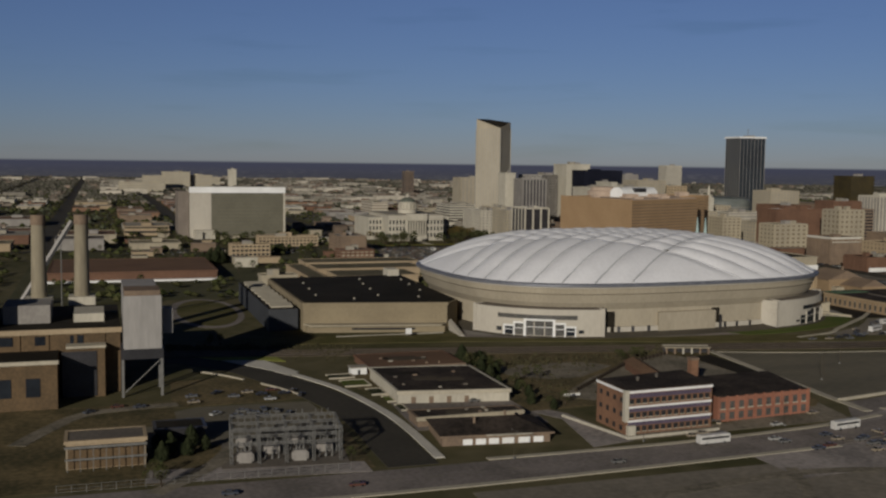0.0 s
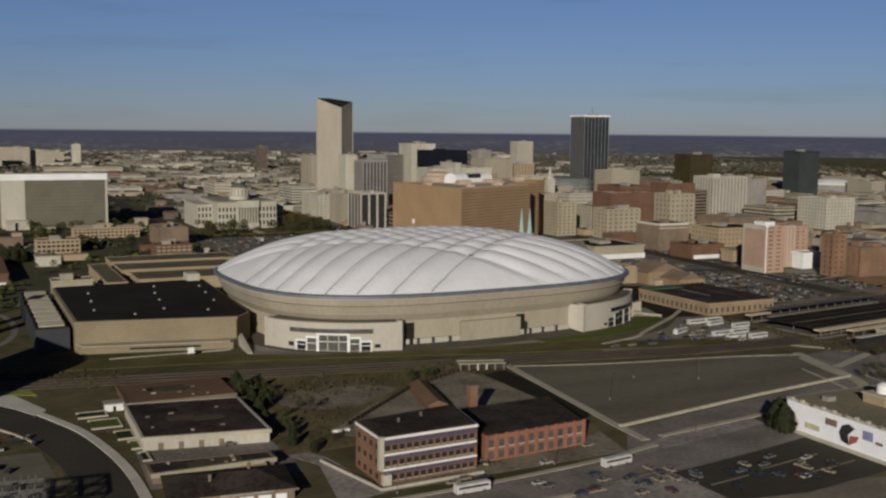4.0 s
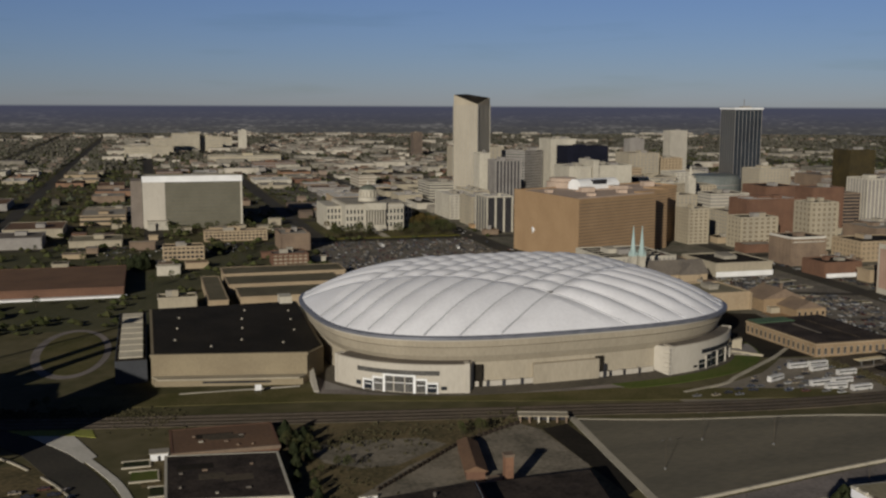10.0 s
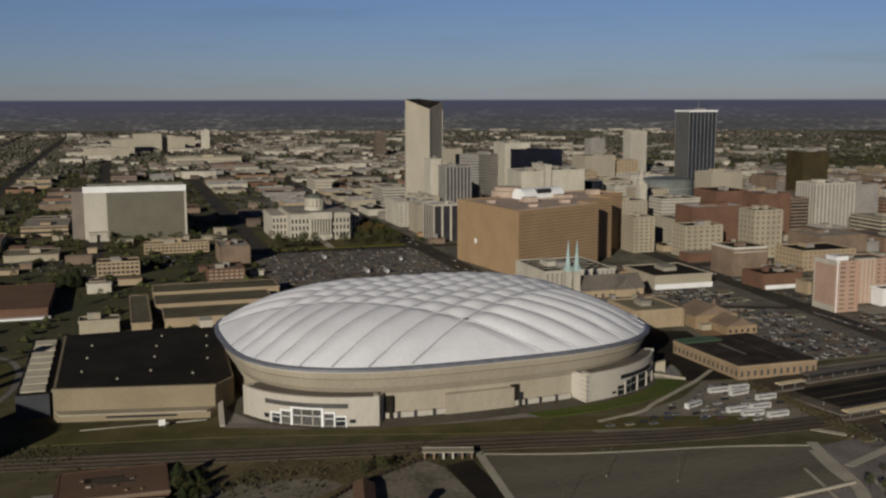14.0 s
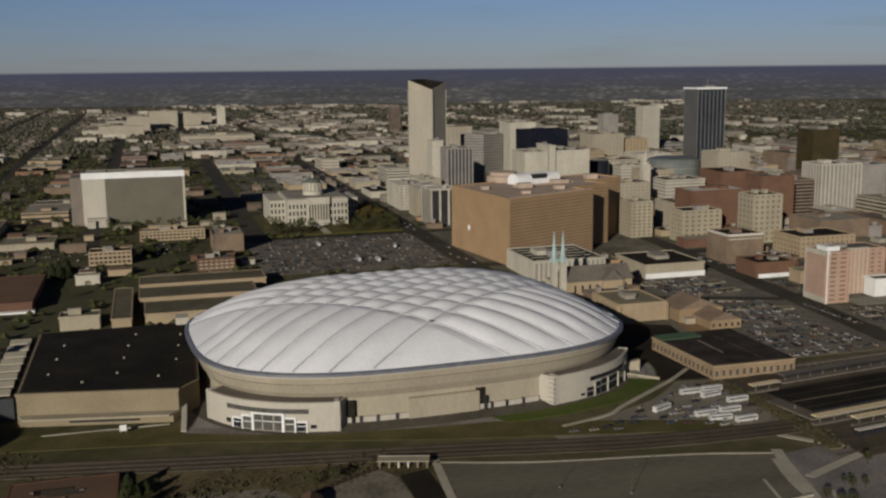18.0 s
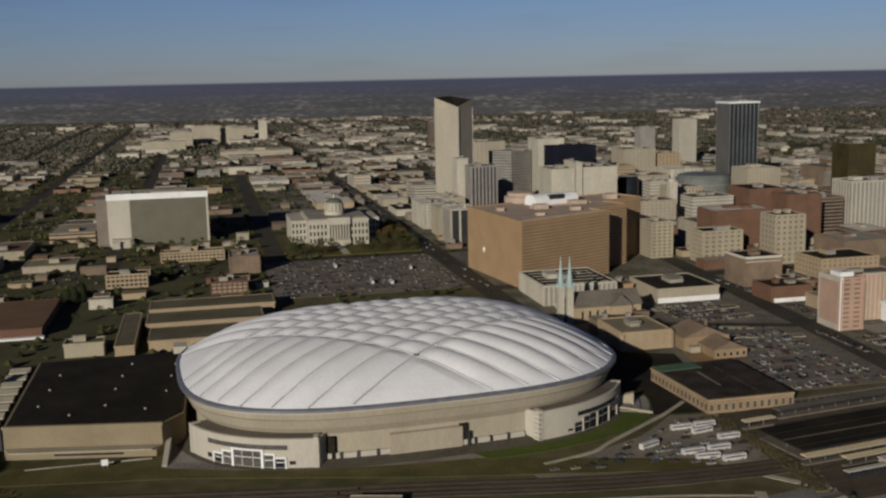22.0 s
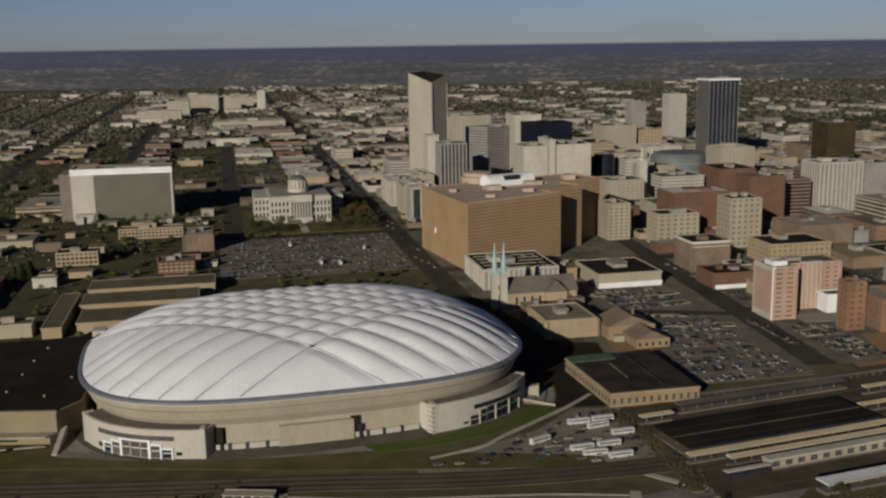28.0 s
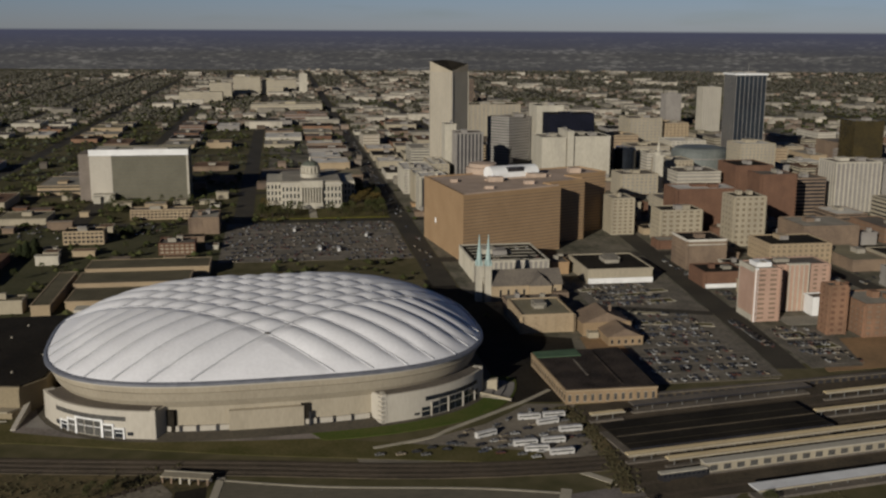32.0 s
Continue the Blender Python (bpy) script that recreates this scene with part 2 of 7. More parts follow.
CLAD = mat("grey_cladding", (0.31, 0.29, 0.265), (0.25, 0.235, 0.215), 0.08, 0.9, 0.8, streak=(1, 1, 0.2))
WALKWAY = mat("pale_walkway", (0.58, 0.54, 0.46), (0.46, 0.43, 0.36), 0.08, 1.0, 0.85)
PARKING = mat("car_park_asphalt", (0.18, 0.157, 0.112), (0.12, 0.108, 0.08), 0.03, 0.5, 0.9, streak=(0.4, 1.6, 1))
FIELD = mat("open_lot", (0.25, 0.215, 0.165), (0.16, 0.14, 0.108), 0.03, 0.4, 0.93)
HALLWALL = mat("sand_panel", (0.25, 0.205, 0.132), (0.205, 0.166, 0.108), 0.06, 0.9, 0.88)
ORANGE = mat("orange_brick", (0.29, 0.13, 0.085), (0.22, 0.1, 0.066), 0.1, 0.9, 0.9)
CITYFLOOR = mat("city_paving", (0.21, 0.185, 0.14), (0.085, 0.082, 0.058), 0.03, 0.2, 0.93)
FARTWIGS = mat("grey_bare_woods", (0.13, 0.117, 0.09), (0.08, 0.075, 0.058), 0.006, 0.05, 0.95, bump=0, island=0.25)
BUSPAINT = mat("bus_paint", (0.56, 0.54, 0.5), (0.4, 0.385, 0.355), 0.3, 2, 0.5, bump=0)
INK = mat("blue_black_panel", (0.012, 0.013, 0.022), (0.008, 0.009, 0.015), 0.05, 0.4, 0.88, bump=0.02)
RUSTBRICK = mat("rusty_brick", (0.25, 0.145, 0.09), (0.17, 0.105, 0.068), 0.06, 0.8, 0.9)
FORELOT = mat("scuffed_lot", (0.36, 0.315, 0.28), (0.19, 0.168, 0.15), 0.05, 0.45, 0.92)
WHITEROOF = mat("white_roof", (0.66, 0.62, 0.55), (0.46, 0.43, 0.37), 0.05, 0.6, 0.85)
ROSEROOF = mat("rose_gravel_roof", (0.47, 0.36, 0.275), (0.34, 0.262, 0.2), 0.05, 0.6, 0.95)
# canopy roofs: bright yellow put into the colour for reflected low sun
CANOPY = mat("sunlit_canopy", (0.74, 0.58, 0.33), (0.6, 0.47, 0.27), 0.08, 1.0, 0.8)
CLAY = mat("clay_ground", (0.32, 0.2, 0.105), (0.22, 0.145, 0.08), 0.04, 0.4, 0.95)
STRAW = mat("straw_grass", (0.3, 0.3, 0.07), (0.19, 0.2, 0.05), 0.08, 0.6, 0.95)
SANDROOF = mat("sand_roof", (0.26, 0.225, 0.145), (0.18, 0.158, 0.105), 0.05, 0.6, 0.95)
TANDARK = mat("shaded_tan_panes", (0.2, 0.158, 0.105), (0.15, 0.12, 0.08), 0.08, 0.8, 0.6)
SHEDROOF = mat("olive_shed_roof", (0.15, 0.128, 0.08), (0.095, 0.083, 0.052), 0.05, 0.6, 0.95)
AUTUMN = mat("golden_foliage", (0.125, 0.085, 0.026), (0.07, 0.056, 0.02), 0.05, 0.4, 0.95, island=0.35)
RUBBER = mat("tyre_rubber", (0.015, 0.015, 0.015), None, 1, 5, 0.9)
PAINTS = [mat("car_paint_" + k, c, None, 1, 4, 0.3, 0.1, 0) for k, c in (("white", (0.43, 0.42, 0.39)), ("dark", (0.03, 0.03, 0.035)), ("blue", (0.075, 0.082, 0.1)),
          ("red", (0.13, 0.055, 0.04)), ("tan", (0.34, 0.28, 0.2)), ("grey", (0.17, 0.165, 0.155)))]
GROUND = mat("ground_cover", (0.066, 0.062, 0.026), (0.128, 0.108, 0.058), 0.012, 0.09, 0.95, bump=0.1)

# ---- building blocks ----


def thing(name, at=(0, 0, 0), label="", category="", group="", kind="", rz=0.0):
    ob = new(name)
    ob.empty_display_size = 2
    ob.matrix_world = pose(*at, 0, 0, rz)
    return tagged(ob, label, category, group, kind)


def mesh_of(bm, material, name="mesh"):
    me = bpy.data.meshes.new(name)
    bmesh.ops.recalc_face_normals(bm, faces=bm.faces)
    bm.to_mesh(me)
    bm.free()
    for m in material if isinstance(material, (list, tuple)) else (material,):
        me.materials.append(m)
    return me


def part(name, bm, material, parent, label="", m=None):
    """One mesh object under a thing; bm may be a bmesh or a mesh that alike pieces share."""
    me = bm if isinstance(bm, bpy.types.Mesh) else mesh_of(bm, material, name)
    ob = new(name, me)
    ob.parent = parent
    if m is not None:
        ob.matrix_basis = m
    if label:
        ob["label"] = label
    return ob


def solo(name, bm, material, label, category="", kind="", group=""):
    return tagged(new(name, mesh_of(bm, material, name)), label, category, group, kind)


def prism(poly, z0, z1, bm=None, top=None):
    """An upright prism over a polygon; top: heights of the upper corners where they differ."""
    bm = bm or bmesh.new()
    lo = [bm.verts.new((x, y, z0)) for x, y in poly]
    hi = [bm.verts.new((x, y, top[i] if top else z1)) for i, (x, y) in enumerate(poly)]
    bm.faces.new(lo[::-1])
    bm.faces.new(hi)
    for i in range(len(poly)):
        j = (i + 1) % len(poly)
        bm.faces.new((lo[i], lo[j], hi[j], hi[i]))
    return bm


def rect(x0, x1, y0, y1):
    return [(x0, y0), (x1, y0), (x1, y1), (x0, y1)]


def box(x0, x1, y0, y1, z0, z1, bm=None):
    return prism(rect(x0, x1, y0, y1), z0, z1, bm)


def grow(poly, d):
    """The polygon (counter-clockwise) moved out by d."""
    out, n = [], len(poly)
    for i in range(n):
        (ax, ay), (bx, by), (cx, cy) = poly[i - 1], poly[i], poly[(i + 1) % n]
        n1 = Vector((by - ay, ax - bx)).normalized()
        n2 = Vector((cy - by, bx - cx)).normalized()
        k = (n1 + n2) * (d / max(0.3, 1 + n1.dot(n2)))
        out.append((bx + k.x, by + k.y))
    return out


def tube(points, r, bm=None, sides=6, r_end=None):
    """A round bar along a line of points."""
    bm = bm or bmesh.new()
    rings = []
    for i, p in enumerate(points):
        p = Vector(p)
        d = (Vector(points[min(i + 1, len(points) - 1)]) - Vector(points[max(i - 1, 0)])).normalized()
        a = d.cross(Vector((0, 0, 1)) if abs(d.z) < 0.9 else Vector((1, 0, 0))).normalized()
        b = d.cross(a)
        rr = r if r_end is None else r + (r_end - r) * i / (len(points) - 1)
        rings.append([bm.verts.new(p + (a * math.cos(t) + b * math.sin(t)) * rr) for t in (2 * math.pi * k / sides for k in range(sides))])
    for q, s in zip(rings, rings[1:]):
        for k in range(sides):
            bm.faces.new((q[k], q[(k + 1) % sides], s[(k + 1) % sides], s[k]))
    bm.faces.new(rings[0])
    bm.faces.new(rings[-1][::-1])
    return bm


def lathe(profile, bm=None, sides=24, centre=(0, 0)):
    bm = bm or bmesh.new()
    rings = [[bm.verts.new((centre[0] + r * math.cos(2 * math.pi * k / sides), centre[1] + r * math.sin(2 * math.pi * k / sides), z)) for k in range(sides)] for r, z in profile]
    for q, s in zip(rings, rings[1:]):
        for k in range(sides):
            bm.faces.new((q[k], q[(k + 1) % sides], s[(k + 1) % sides], s[k]))
    bm.faces.new(rings[0][::-1])
    bm.faces.new(rings[-1])
    return bm


def sheet(name, poly, z, material, label, kind="structure", thick=0.3):
    return solo(name, prism(poly, z - thick, z), material, label, name, kind)


def strip(line, width, z, bm=None, thick=0.25):
    """A band of even width along a line, with a small thickness."""
    bm = bm or bmesh.new()
    cols = []
    for i, p in enumerate(line):
        a, b = Vector(line[max(0, i - 1)]), Vector(line[min(len(line) - 1, i + 1)])
        d = (b - a).normalized()
        side = Vector((-d.y, d.x)) * width / 2
        q, w = Vector(p) - side, Vector(p) + side
        cols.append([bm.verts.new(c) for c in ((q.x, q.y, z - thick), (w.x, w.y, z - thick), (w.x, w.y, z), (q.x, q.y, z))])
    for q, w in zip(cols, cols[1:]):
        for k in range(4):
            bm.faces.new((q[k], q[(k + 1) % 4], w[(k + 1) % 4], w[k]))
    bm.faces.new(cols[0])
    bm.faces.new(cols[-1][::-1])
    return bm


def smooth_line(pts, steps=6):
    out = []
    for i in range(len(pts) - 1):
        p0, p1, p2, p3 = (Vector(pts[max(0, min(len(pts) - 1, i + k))]) for k in (-1, 0, 1, 2))
        for s in range(steps):
            t = s / steps
            out.append(tuple(0.5 * (2 * p1 + (p2 - p0) * t + (2 * p0 - 5 * p1 + 4 * p2 - p3) * t * t + (3 * p1 - p0 - 3 * p2 + p3) * t ** 3)))
    return out + [tuple(pts[-1])]


FOOTPRINTS = []


def building(name, poly, h, wall, label, style="plain", storeys=4, core=None, roof=GRAVEL, bay=6.0, pier=1.2, solid=0.5, base=0.0, parapet=0.9, units=1, category="building", group="", fins=None, top=None, deep=0.5):
    """A flat-roofed building. style: bands (long window rows), stripes (upright fins), grid (both), plain (sparse grid)."""
    cx, cy = sum(p[0] for p in poly) / len(poly), sum(p[1] for p in poly) / len(poly)
    FOOTPRINTS.append((min(p[0] for p in poly), max(p[0] for p in poly), min(p[1] for p in poly), max(p[1] for p in poly)))
    loc = [(x - cx, y - cy) for x, y in poly]
    root = thing(name, (cx, cy, base), label, category, group)
    core = core or GLASS
    part("glazing" if style != "blank" else "wall", prism(loc, 0, h, top=top), core if style != "blank" else wall, root)
    step = h / storeys
    if style in ("bands", "grid"):
        ring = grow(loc, 0.45)
        me = mesh_of(prism(ring, 0, step * solid), wall, "spandrel")
        for k in range(storeys):
            part("spandrel", me, wall, root, m=Matrix.Translation((0, 0, k * step)))
    if style in ("grid", "stripes"):
        me = mesh_of(box(-pier / 2, pier / 2, -deep, 0.2, 0, h if not top else min(top) - 1), fins or wall, "pier")
        for i in range(len(loc)):
            (ax, ay), (bx, by) = loc[i], loc[(i + 1) % len(loc)]
            d = Vector((bx - ax, by - ay))
            if d.x < 0 and abs(d.x) > abs(d.y):
                continue
            n = max(1, int(d.length / bay))
            ang = math.degrees(math.atan2(d.y, d.x))
            for k in range(n + 1):
                p = Vector((ax, ay)) + d * (k / n)
                part("pier", me, wall, root, m=pose(p.x, p.y, 0, 0, 0, ang))
    if top:
        part("roof", prism(grow(loc, -0.8), 0, 0, top=[z + 0.4 for z in top]), TAR, root, "dark sloping roof")
    else:
        bm = bmesh.new()
        outer, inner = grow(loc, 0.55), grow(loc, -0.5)
        n = len(loc)
        vs = [[bm.verts.new((x, y, z)) for x, y in q] for q, z in ((outer, h - 0.6), (outer, h + parapet), (inner, h + parapet), (inner, h + 0.02))]
        for q, s in zip(vs, vs[1:] + vs[:1]):
            for i in range(n):
                bm.faces.new((q[i], q[(i + 1) % n], s[(i + 1) % n], s[i]))
        part("parapet", bm, wall, root)
        part("roof", prism(grow(loc, -0.45), h, h + 0.25), roof, root)
        rnd = random.Random(int(cx * 7 + cy))
        xs, ys = [p[0] for p in loc], [p[1] for p in loc]
        for k in range(units):
            w, d, z = rnd.uniform(0.12, 0.26) * (max(xs) - min(xs)), rnd.uniform(0.15, 0.3) * (max(ys) - min(ys)), rnd.uniform(2.2, 4.2)
            x, y = rnd.uniform(-0.2, 0.2) * (max(xs) - min(xs)), rnd.uniform(-0.2, 0.2) * (max(ys) - min(ys))
            bm = box(x - w / 2, x + w / 2, y - d / 2, y + d / 2, h + 0.2, h + 0.2 + z)
            box(x - w / 2 - 0.2, x + w / 2 + 0.2, y - d / 2 - 0.2, y + d / 2 + 0.2, h + z + 0.2, h + z + 0.5, bm)
            part("roof_house", bm, rnd.choice((wall, GREYWALL, PALEROOF)), root)
    return root


def punched(root, face, n, rows, z0, dz, w, hgt, material=GLASS, name="window", frame_mat=None):
    """Windows of their own on a straight wall between two points of the thing, with a frame and a sill, set into shallow reveals."""
    (ax, ay), (bx, by) = face
    d = Vector((bx - ax, by - ay))
    ang = math.degrees(math.atan2(d.y, d.x))
    pane = mesh_of(box(-w / 2, w / 2, -0.03, 0.1, 0, hgt), material, "pane")
    sill = mesh_of(box(-w / 2 - 0.15, w / 2 + 0.15, -0.22, 0.1, -0.22, 0), frame_mat or CONCRETE, "window_sill")
    lintel = mesh_of(box(-w / 2 - 0.15, w / 2 + 0.15, -0.14, 0.1, hgt, hgt + 0.2), frame_mat or CONCRETE, "lintel")
    for r in range(rows):
        for k in range(n):
            p = Vector((ax, ay)) + d * ((k + 0.5) / n)
            win = part(name, pane, material, root, m=pose(p.x, p.y, z0 + r * dz, 0, 0, ang))
            part("window_sill", sill, CONCRETE, win)
            part("lintel", lintel, CONCRETE, win)


# ---- the ground and the streets ----
bm = bmesh.new()
R_OUT = [0, 300, 700, 1300, 2400, 6500]
rings = []
for r in R_OUT[1:]:
    rings.append([bm.verts.new((300 + r * math.cos(2 * math.pi * k / 64), 600 + r * math.sin(2 * math.pi * k / 64), 0)) for k in range(64)])
mid = bm.verts.new((300, 600, 0))
for k in range(64):
    bm.faces.new((mid, rings[0][k], rings[0][(k + 1) % 64]))
    for q, s in zip(rings, rings[1:]):
        bm.faces.new((q[k], s[k], s[(k + 1) % 64], q[(k + 1) % 64]))
solo("ground", bm, GROUND, "mottled winter ground of the city reaching the horizon", "ground", "structure")

sheet("city_paving", [(456, 560), (1750, 600), (1750, 2050), (300, 2050), (300, 1306), (456, 1306)], 0.04, CITYFLOOR, "worn paving of streets and yards downtown")
sheet("city_paving", [(-60, 700), (262, 700), (262, 1095), (-60, 1095)], 0.04, mat("yard_soil", (0.095, 0.088, 0.048), (0.062, 0.062, 0.03), 0.02, 0.25, 0.95), "brown yards and sidings west of the stadium")
NS = [445 + 168 * k for k in range(-11, 14)]
EW = [1090 + 200 * k for k in range(0, 19)]
bm = bmesh.new()
for u in NS:
    box(u - 10, u + 10, 1090 if u < 440 or u > 1700 else 1010 if 600 < u < 620 else 560 if u > 620 else 790, 4900, -0.2, 0.10, bm)
solo("road", bm, ASPHALT, "dark asphalt avenues running away between the city blocks", "road", "structure")
bm = bmesh.new()
for v in EW:
    box(-2000, 3000, v - 8, v + 8, -0.2, 0.06, bm)
box(440, 1800, 876, 894, -0.2, 0.06, bm)
strip([(536, 714), (573, 701), (624, 682)], 11, 0.165, bm)
strip([(640, 690), (760, 672)], 12, 0.165, bm)
box(100, 440, 1082, 1098, -0.2, 0.07, bm)
solo("road", bm, ASPHALT, "dark asphalt cross streets between the city blocks", "road", "structure")

solo("road", strip([(621, 556), (630, 641), (637, 725), (645, 815), (656, 950), (660, 1010)], 19, 0.15), ASPHALT, "wide dark asphalt avenue between the car parks and the pink hotel", "road", "structure")
south = smooth_line([(-260, 286), (-60, 285), (100, 284), (258, 293), (420, 322), (700, 352)])
solo("road", strip(south, 20, 0.12), STREET, "asphalt street with a long bend past the brick buildings", "road", "structure")
curve = smooth_line([(-70, 540), (0, 508), (34, 486), (54, 464), (66, 438), (75.5, 413), (82.5, 388), (86.5, 366), (88, 342), (87.5, 318), (87.5, 296)])
solo("road", strip(curve, 16.5, 0.16), ASPHALT, "curving asphalt road beside a pale concrete walk", "road", "structure")
walk_line = smooth_line([(72, 452), (81, 431), (88.8, 410), (94, 386), (97.5, 360), (98.5, 335), (98, 302)])
bm = strip(walk_line, 3.4, 0.30, thick=0.5)
prism([(50, 481), (69, 476), (79.5, 446), (74.5, 439), (68, 453), (59, 467)], -0.2, 0.31, bm)
solo("pavement", bm, WALKWAY, "pale concrete pavement along the outer edge of the bend", "pavement", "structure")
sheet("straw_lawn", [(36, 496), (76, 484), (78, 472), (70, 476.6), (48, 482.5)], 0.18, STRAW, "patch of yellow-green grass above the bend")
bm = strip(smooth_line([(38, 457), (46, 448), (54, 436)]), 0.9, 0.6, thick=0.8)
strip(smooth_line([(60, 426), (66, 415), (71.5, 402)]), 0.9, 0.6, bm, 0.8)
solo("kerb", bm, CONCRETE, "low pale walls along the inner edge of the bend", "kerb", "structure")
PARK = [(277, 335), (362, 352), (425, 362), (437, 408), (400, 418), (334, 429), (288, 443)]
sheet("car_park", PARK, 0.14, PARKING, "large empty dark asphalt car park with pale edging")
bm = strip([(276, 317), (277.5, 340), (283, 395), (288.5, 446)], 3.6, 0.32, thick=0.5)
strip(smooth_line([(288, 443), (334, 429.5), (400, 418.5), (437, 408.5)]), 1.4, 0.32, bm, 0.5)
strip([(277, 335), (362, 352), (425, 362)], 1.2, 1.1, bm, 1.4)
solo("kerb", bm, CONCRETE, "pale concrete kerb round the large car park", "kerb", "structure")
# flat lane; its black stands in for the shade below the retaining edge
sheet("side_lane", [(269, 433), (282.5, 437), (283, 400), (278.5, 356), (271, 350), (270, 384)], 0.11, TAR, "lane below the car park edge, coloured black for the shade of the edge")

bm = strip(smooth_line([(112, 296.5), (180, 297), (240, 303), (276, 311)]), 2.4, 0.28, thick=0.5)
strip(smooth_line([(284, 319), (345, 328), (420, 340), (700, 368)]), 2.4, 0.28, bm, 0.5)
strip(smooth_line([(-260, 274), (-60, 273), (100, 272.5), (232, 279)]), 2.4, 0.28, bm, 0.5)
solo("pavement", bm, CONCRETE, "pale concrete pavements beside the street", "pavement", "structure")
bm = strip(smooth_line([(441, 412), (434, 392), (427, 366), (420, 350), (408, 336)]), 5, 0.2, thick=0.4)
strip(smooth_line([(452, 430), (468, 412), (487, 399), (507, 400), (560, 404)]), 4, 0.2, bm, 0.4)
strip(smooth_line([(434, 402), (427, 380), (421, 355), (407, 337), (391, 328)]), 3.4, 0.22, bm, 0.4)
strip(smooth_line([(416, 383), (409, 356), (404, 340)]), 1.4, 0.24, bm, 0.4)
strip(smooth_line([(436, 380), (464, 392), (500, 407), (520, 417)]), 4.2, 0.23, bm, 0.4)
strip(smooth_line([(436, 365), (432, 352), (427, 330), (420, 318)]), 2.0, 0.25, bm, 0.4)
solo("service_road", bm, CONCRETE, "pale concrete service roads round the car park", "road", "structure")
sheet("ramp_yard", [(426, 404), (418, 352), (400, 334), (440, 326), (470, 356), (520, 400), (470, 412)], 0.1, STREET, "worn asphalt between the curved ramps")
sheet("service_yard", [(262, 309), (300, 324), (345, 330), (420, 341), (420, 360), (362, 350), (279, 333)], 0.06, STREET, "worn asphalt strip beside the car park wall")
sheet("bus_yard", [(352, 452), (446, 446), (452, 430), (466, 440), (474, 516), (448, 520), (436, 508), (420, 494), (380, 474), (350, 466)], 0.05, FIELD, "worn asphalt yard with parked buses east of the stadium")
sheet("clay_yard", [(508, 600), (545, 597), (549, 640), (512, 638)], 0.12, CLAY, "bare brown clay yard in front of the gabled hall")
# black colour laid over the shadow area to deepen the stadium's shade
sheet("side_street", [(436, 524), (470, 520), (468, 560), (500, 604), (506, 636), (474, 650), (472, 700), (462, 760), (446, 812), (430, 812), (440, 700)], 0.09, TAR, "street along the east side of the stadium, blackened to deepen the stadium's shadow")
sheet("dirt_lot", [(196, 252), (262, 254), (262, 284), (234, 280), (196, 276)], 0.09, FORELOT, "worn grey lot with parked cars beside the street")
sheet("dark_lot", [(262.5, 254), (290, 250), (334, 256), (333, 299), (280, 287), (262.5, 284)], 0.09, ASPHALT, "dark asphalt lot with parked cars beside the white warehouse")
sheet("forecourt", [(151, 300), (168, 304), (162, 345), (158, 352), (150, 352), (157, 338)], 0.10, FORELOT, "pale worn forecourt beside the factory")
sheet("street_margin", [(262, 303), (332, 306), (334, 330), (300, 324), (262, 309)], 0.05, FORELOT, "worn asphalt margin of the street")
bm = strip([(237, 283), (268, 287.5)], 0.9, 0.35, thick=0.4)
for a_, b_ in (((240, 276), (262, 279)), ((266, 268), (290, 272)), ((292, 274), (322, 279)), ((300, 264), (328, 268))):
    strip([a_, b_], 0.8, 0.3, bm, 0.4)
solo("kerb", bm, GRAVEL, "low worn kerb islands in the worn lot", "kerb", "structure")
sheet("shop_yard", [(160, 304), (262, 309), (268, 340), (258, 330), (210, 316), (166, 313)], 0.06, TRACKDIRT, "trodden yard in front of the brick buildings")
sheet("depot_yard", [(101, 336), (150, 334), (154, 378), (103, 380)], 0.06, STREET, "worn asphalt yard between the warehouses")
sheet("trodden_yard", [(172, 372), (200, 402), (228, 423), (262, 443), (268, 432), (270, 384), (262, 358), (212, 362), (205, 376), (182, 362)], 0.13, TRACKDIRT, "pale trodden yard behind the brick workshop")
sheet("service_strip", [(181, 516), (214, 503.5), (257, 492.5), (300, 488), (340, 486), (352, 492), (330, 498), (262, 505), (222, 522), (192, 553), (184, 545)], 0.235, STREET, "grey asphalt strip along the foot of the stadium")
sheet("trodden_patch", [(163, 436), (190, 438), (214, 435), (222, 424), (196, 404), (182, 404), (168, 414)], 0.1, TRACKDIRT, "pale trodden patch on the waste ground")
sheet("paved_ramp", [(186, 522), (214, 513), (222, 522), (192, 553)], 0.245, GREYWALL, "grey paved forecourt beside the stadium entrance")
solo("footpath", strip(smooth_line([(360, 470), (388, 479), (402, 490), (432, 512), (448, 524), (466, 540)]), 2.4, 0.4, thick=0.5), CONCRETE, "pale path along the outer edge of the lawn", "path", "structure")
sheet("yard_soil", [(-120, 300), (76, 298), (78, 370), (66, 392), (-40, 365), (-120, 365)], 0.05, DIRT, "bare brown soil round the substation")
sheet("yard_apron", [(8, 300), (74, 294), (74, 305), (32, 311), (9, 313)], 0.065, FORELOT, "pale worn concrete apron in front of the substation")
sheet("yard_asphalt", [(-14, 340), (34, 337), (70, 336), (76, 352), (73, 390), (30, 391), (-14, 364)], 0.065, PARKING, "worn asphalt yard behind the substation")
sheet("plant_yard", [(-40, 366), (22, 366), (22, 392), (62, 394), (76, 398), (70, 424), (52, 444), (24, 440), (22, 402), (-40, 402)], 0.07, DIRT, "bare yard between the power plant and the substation")
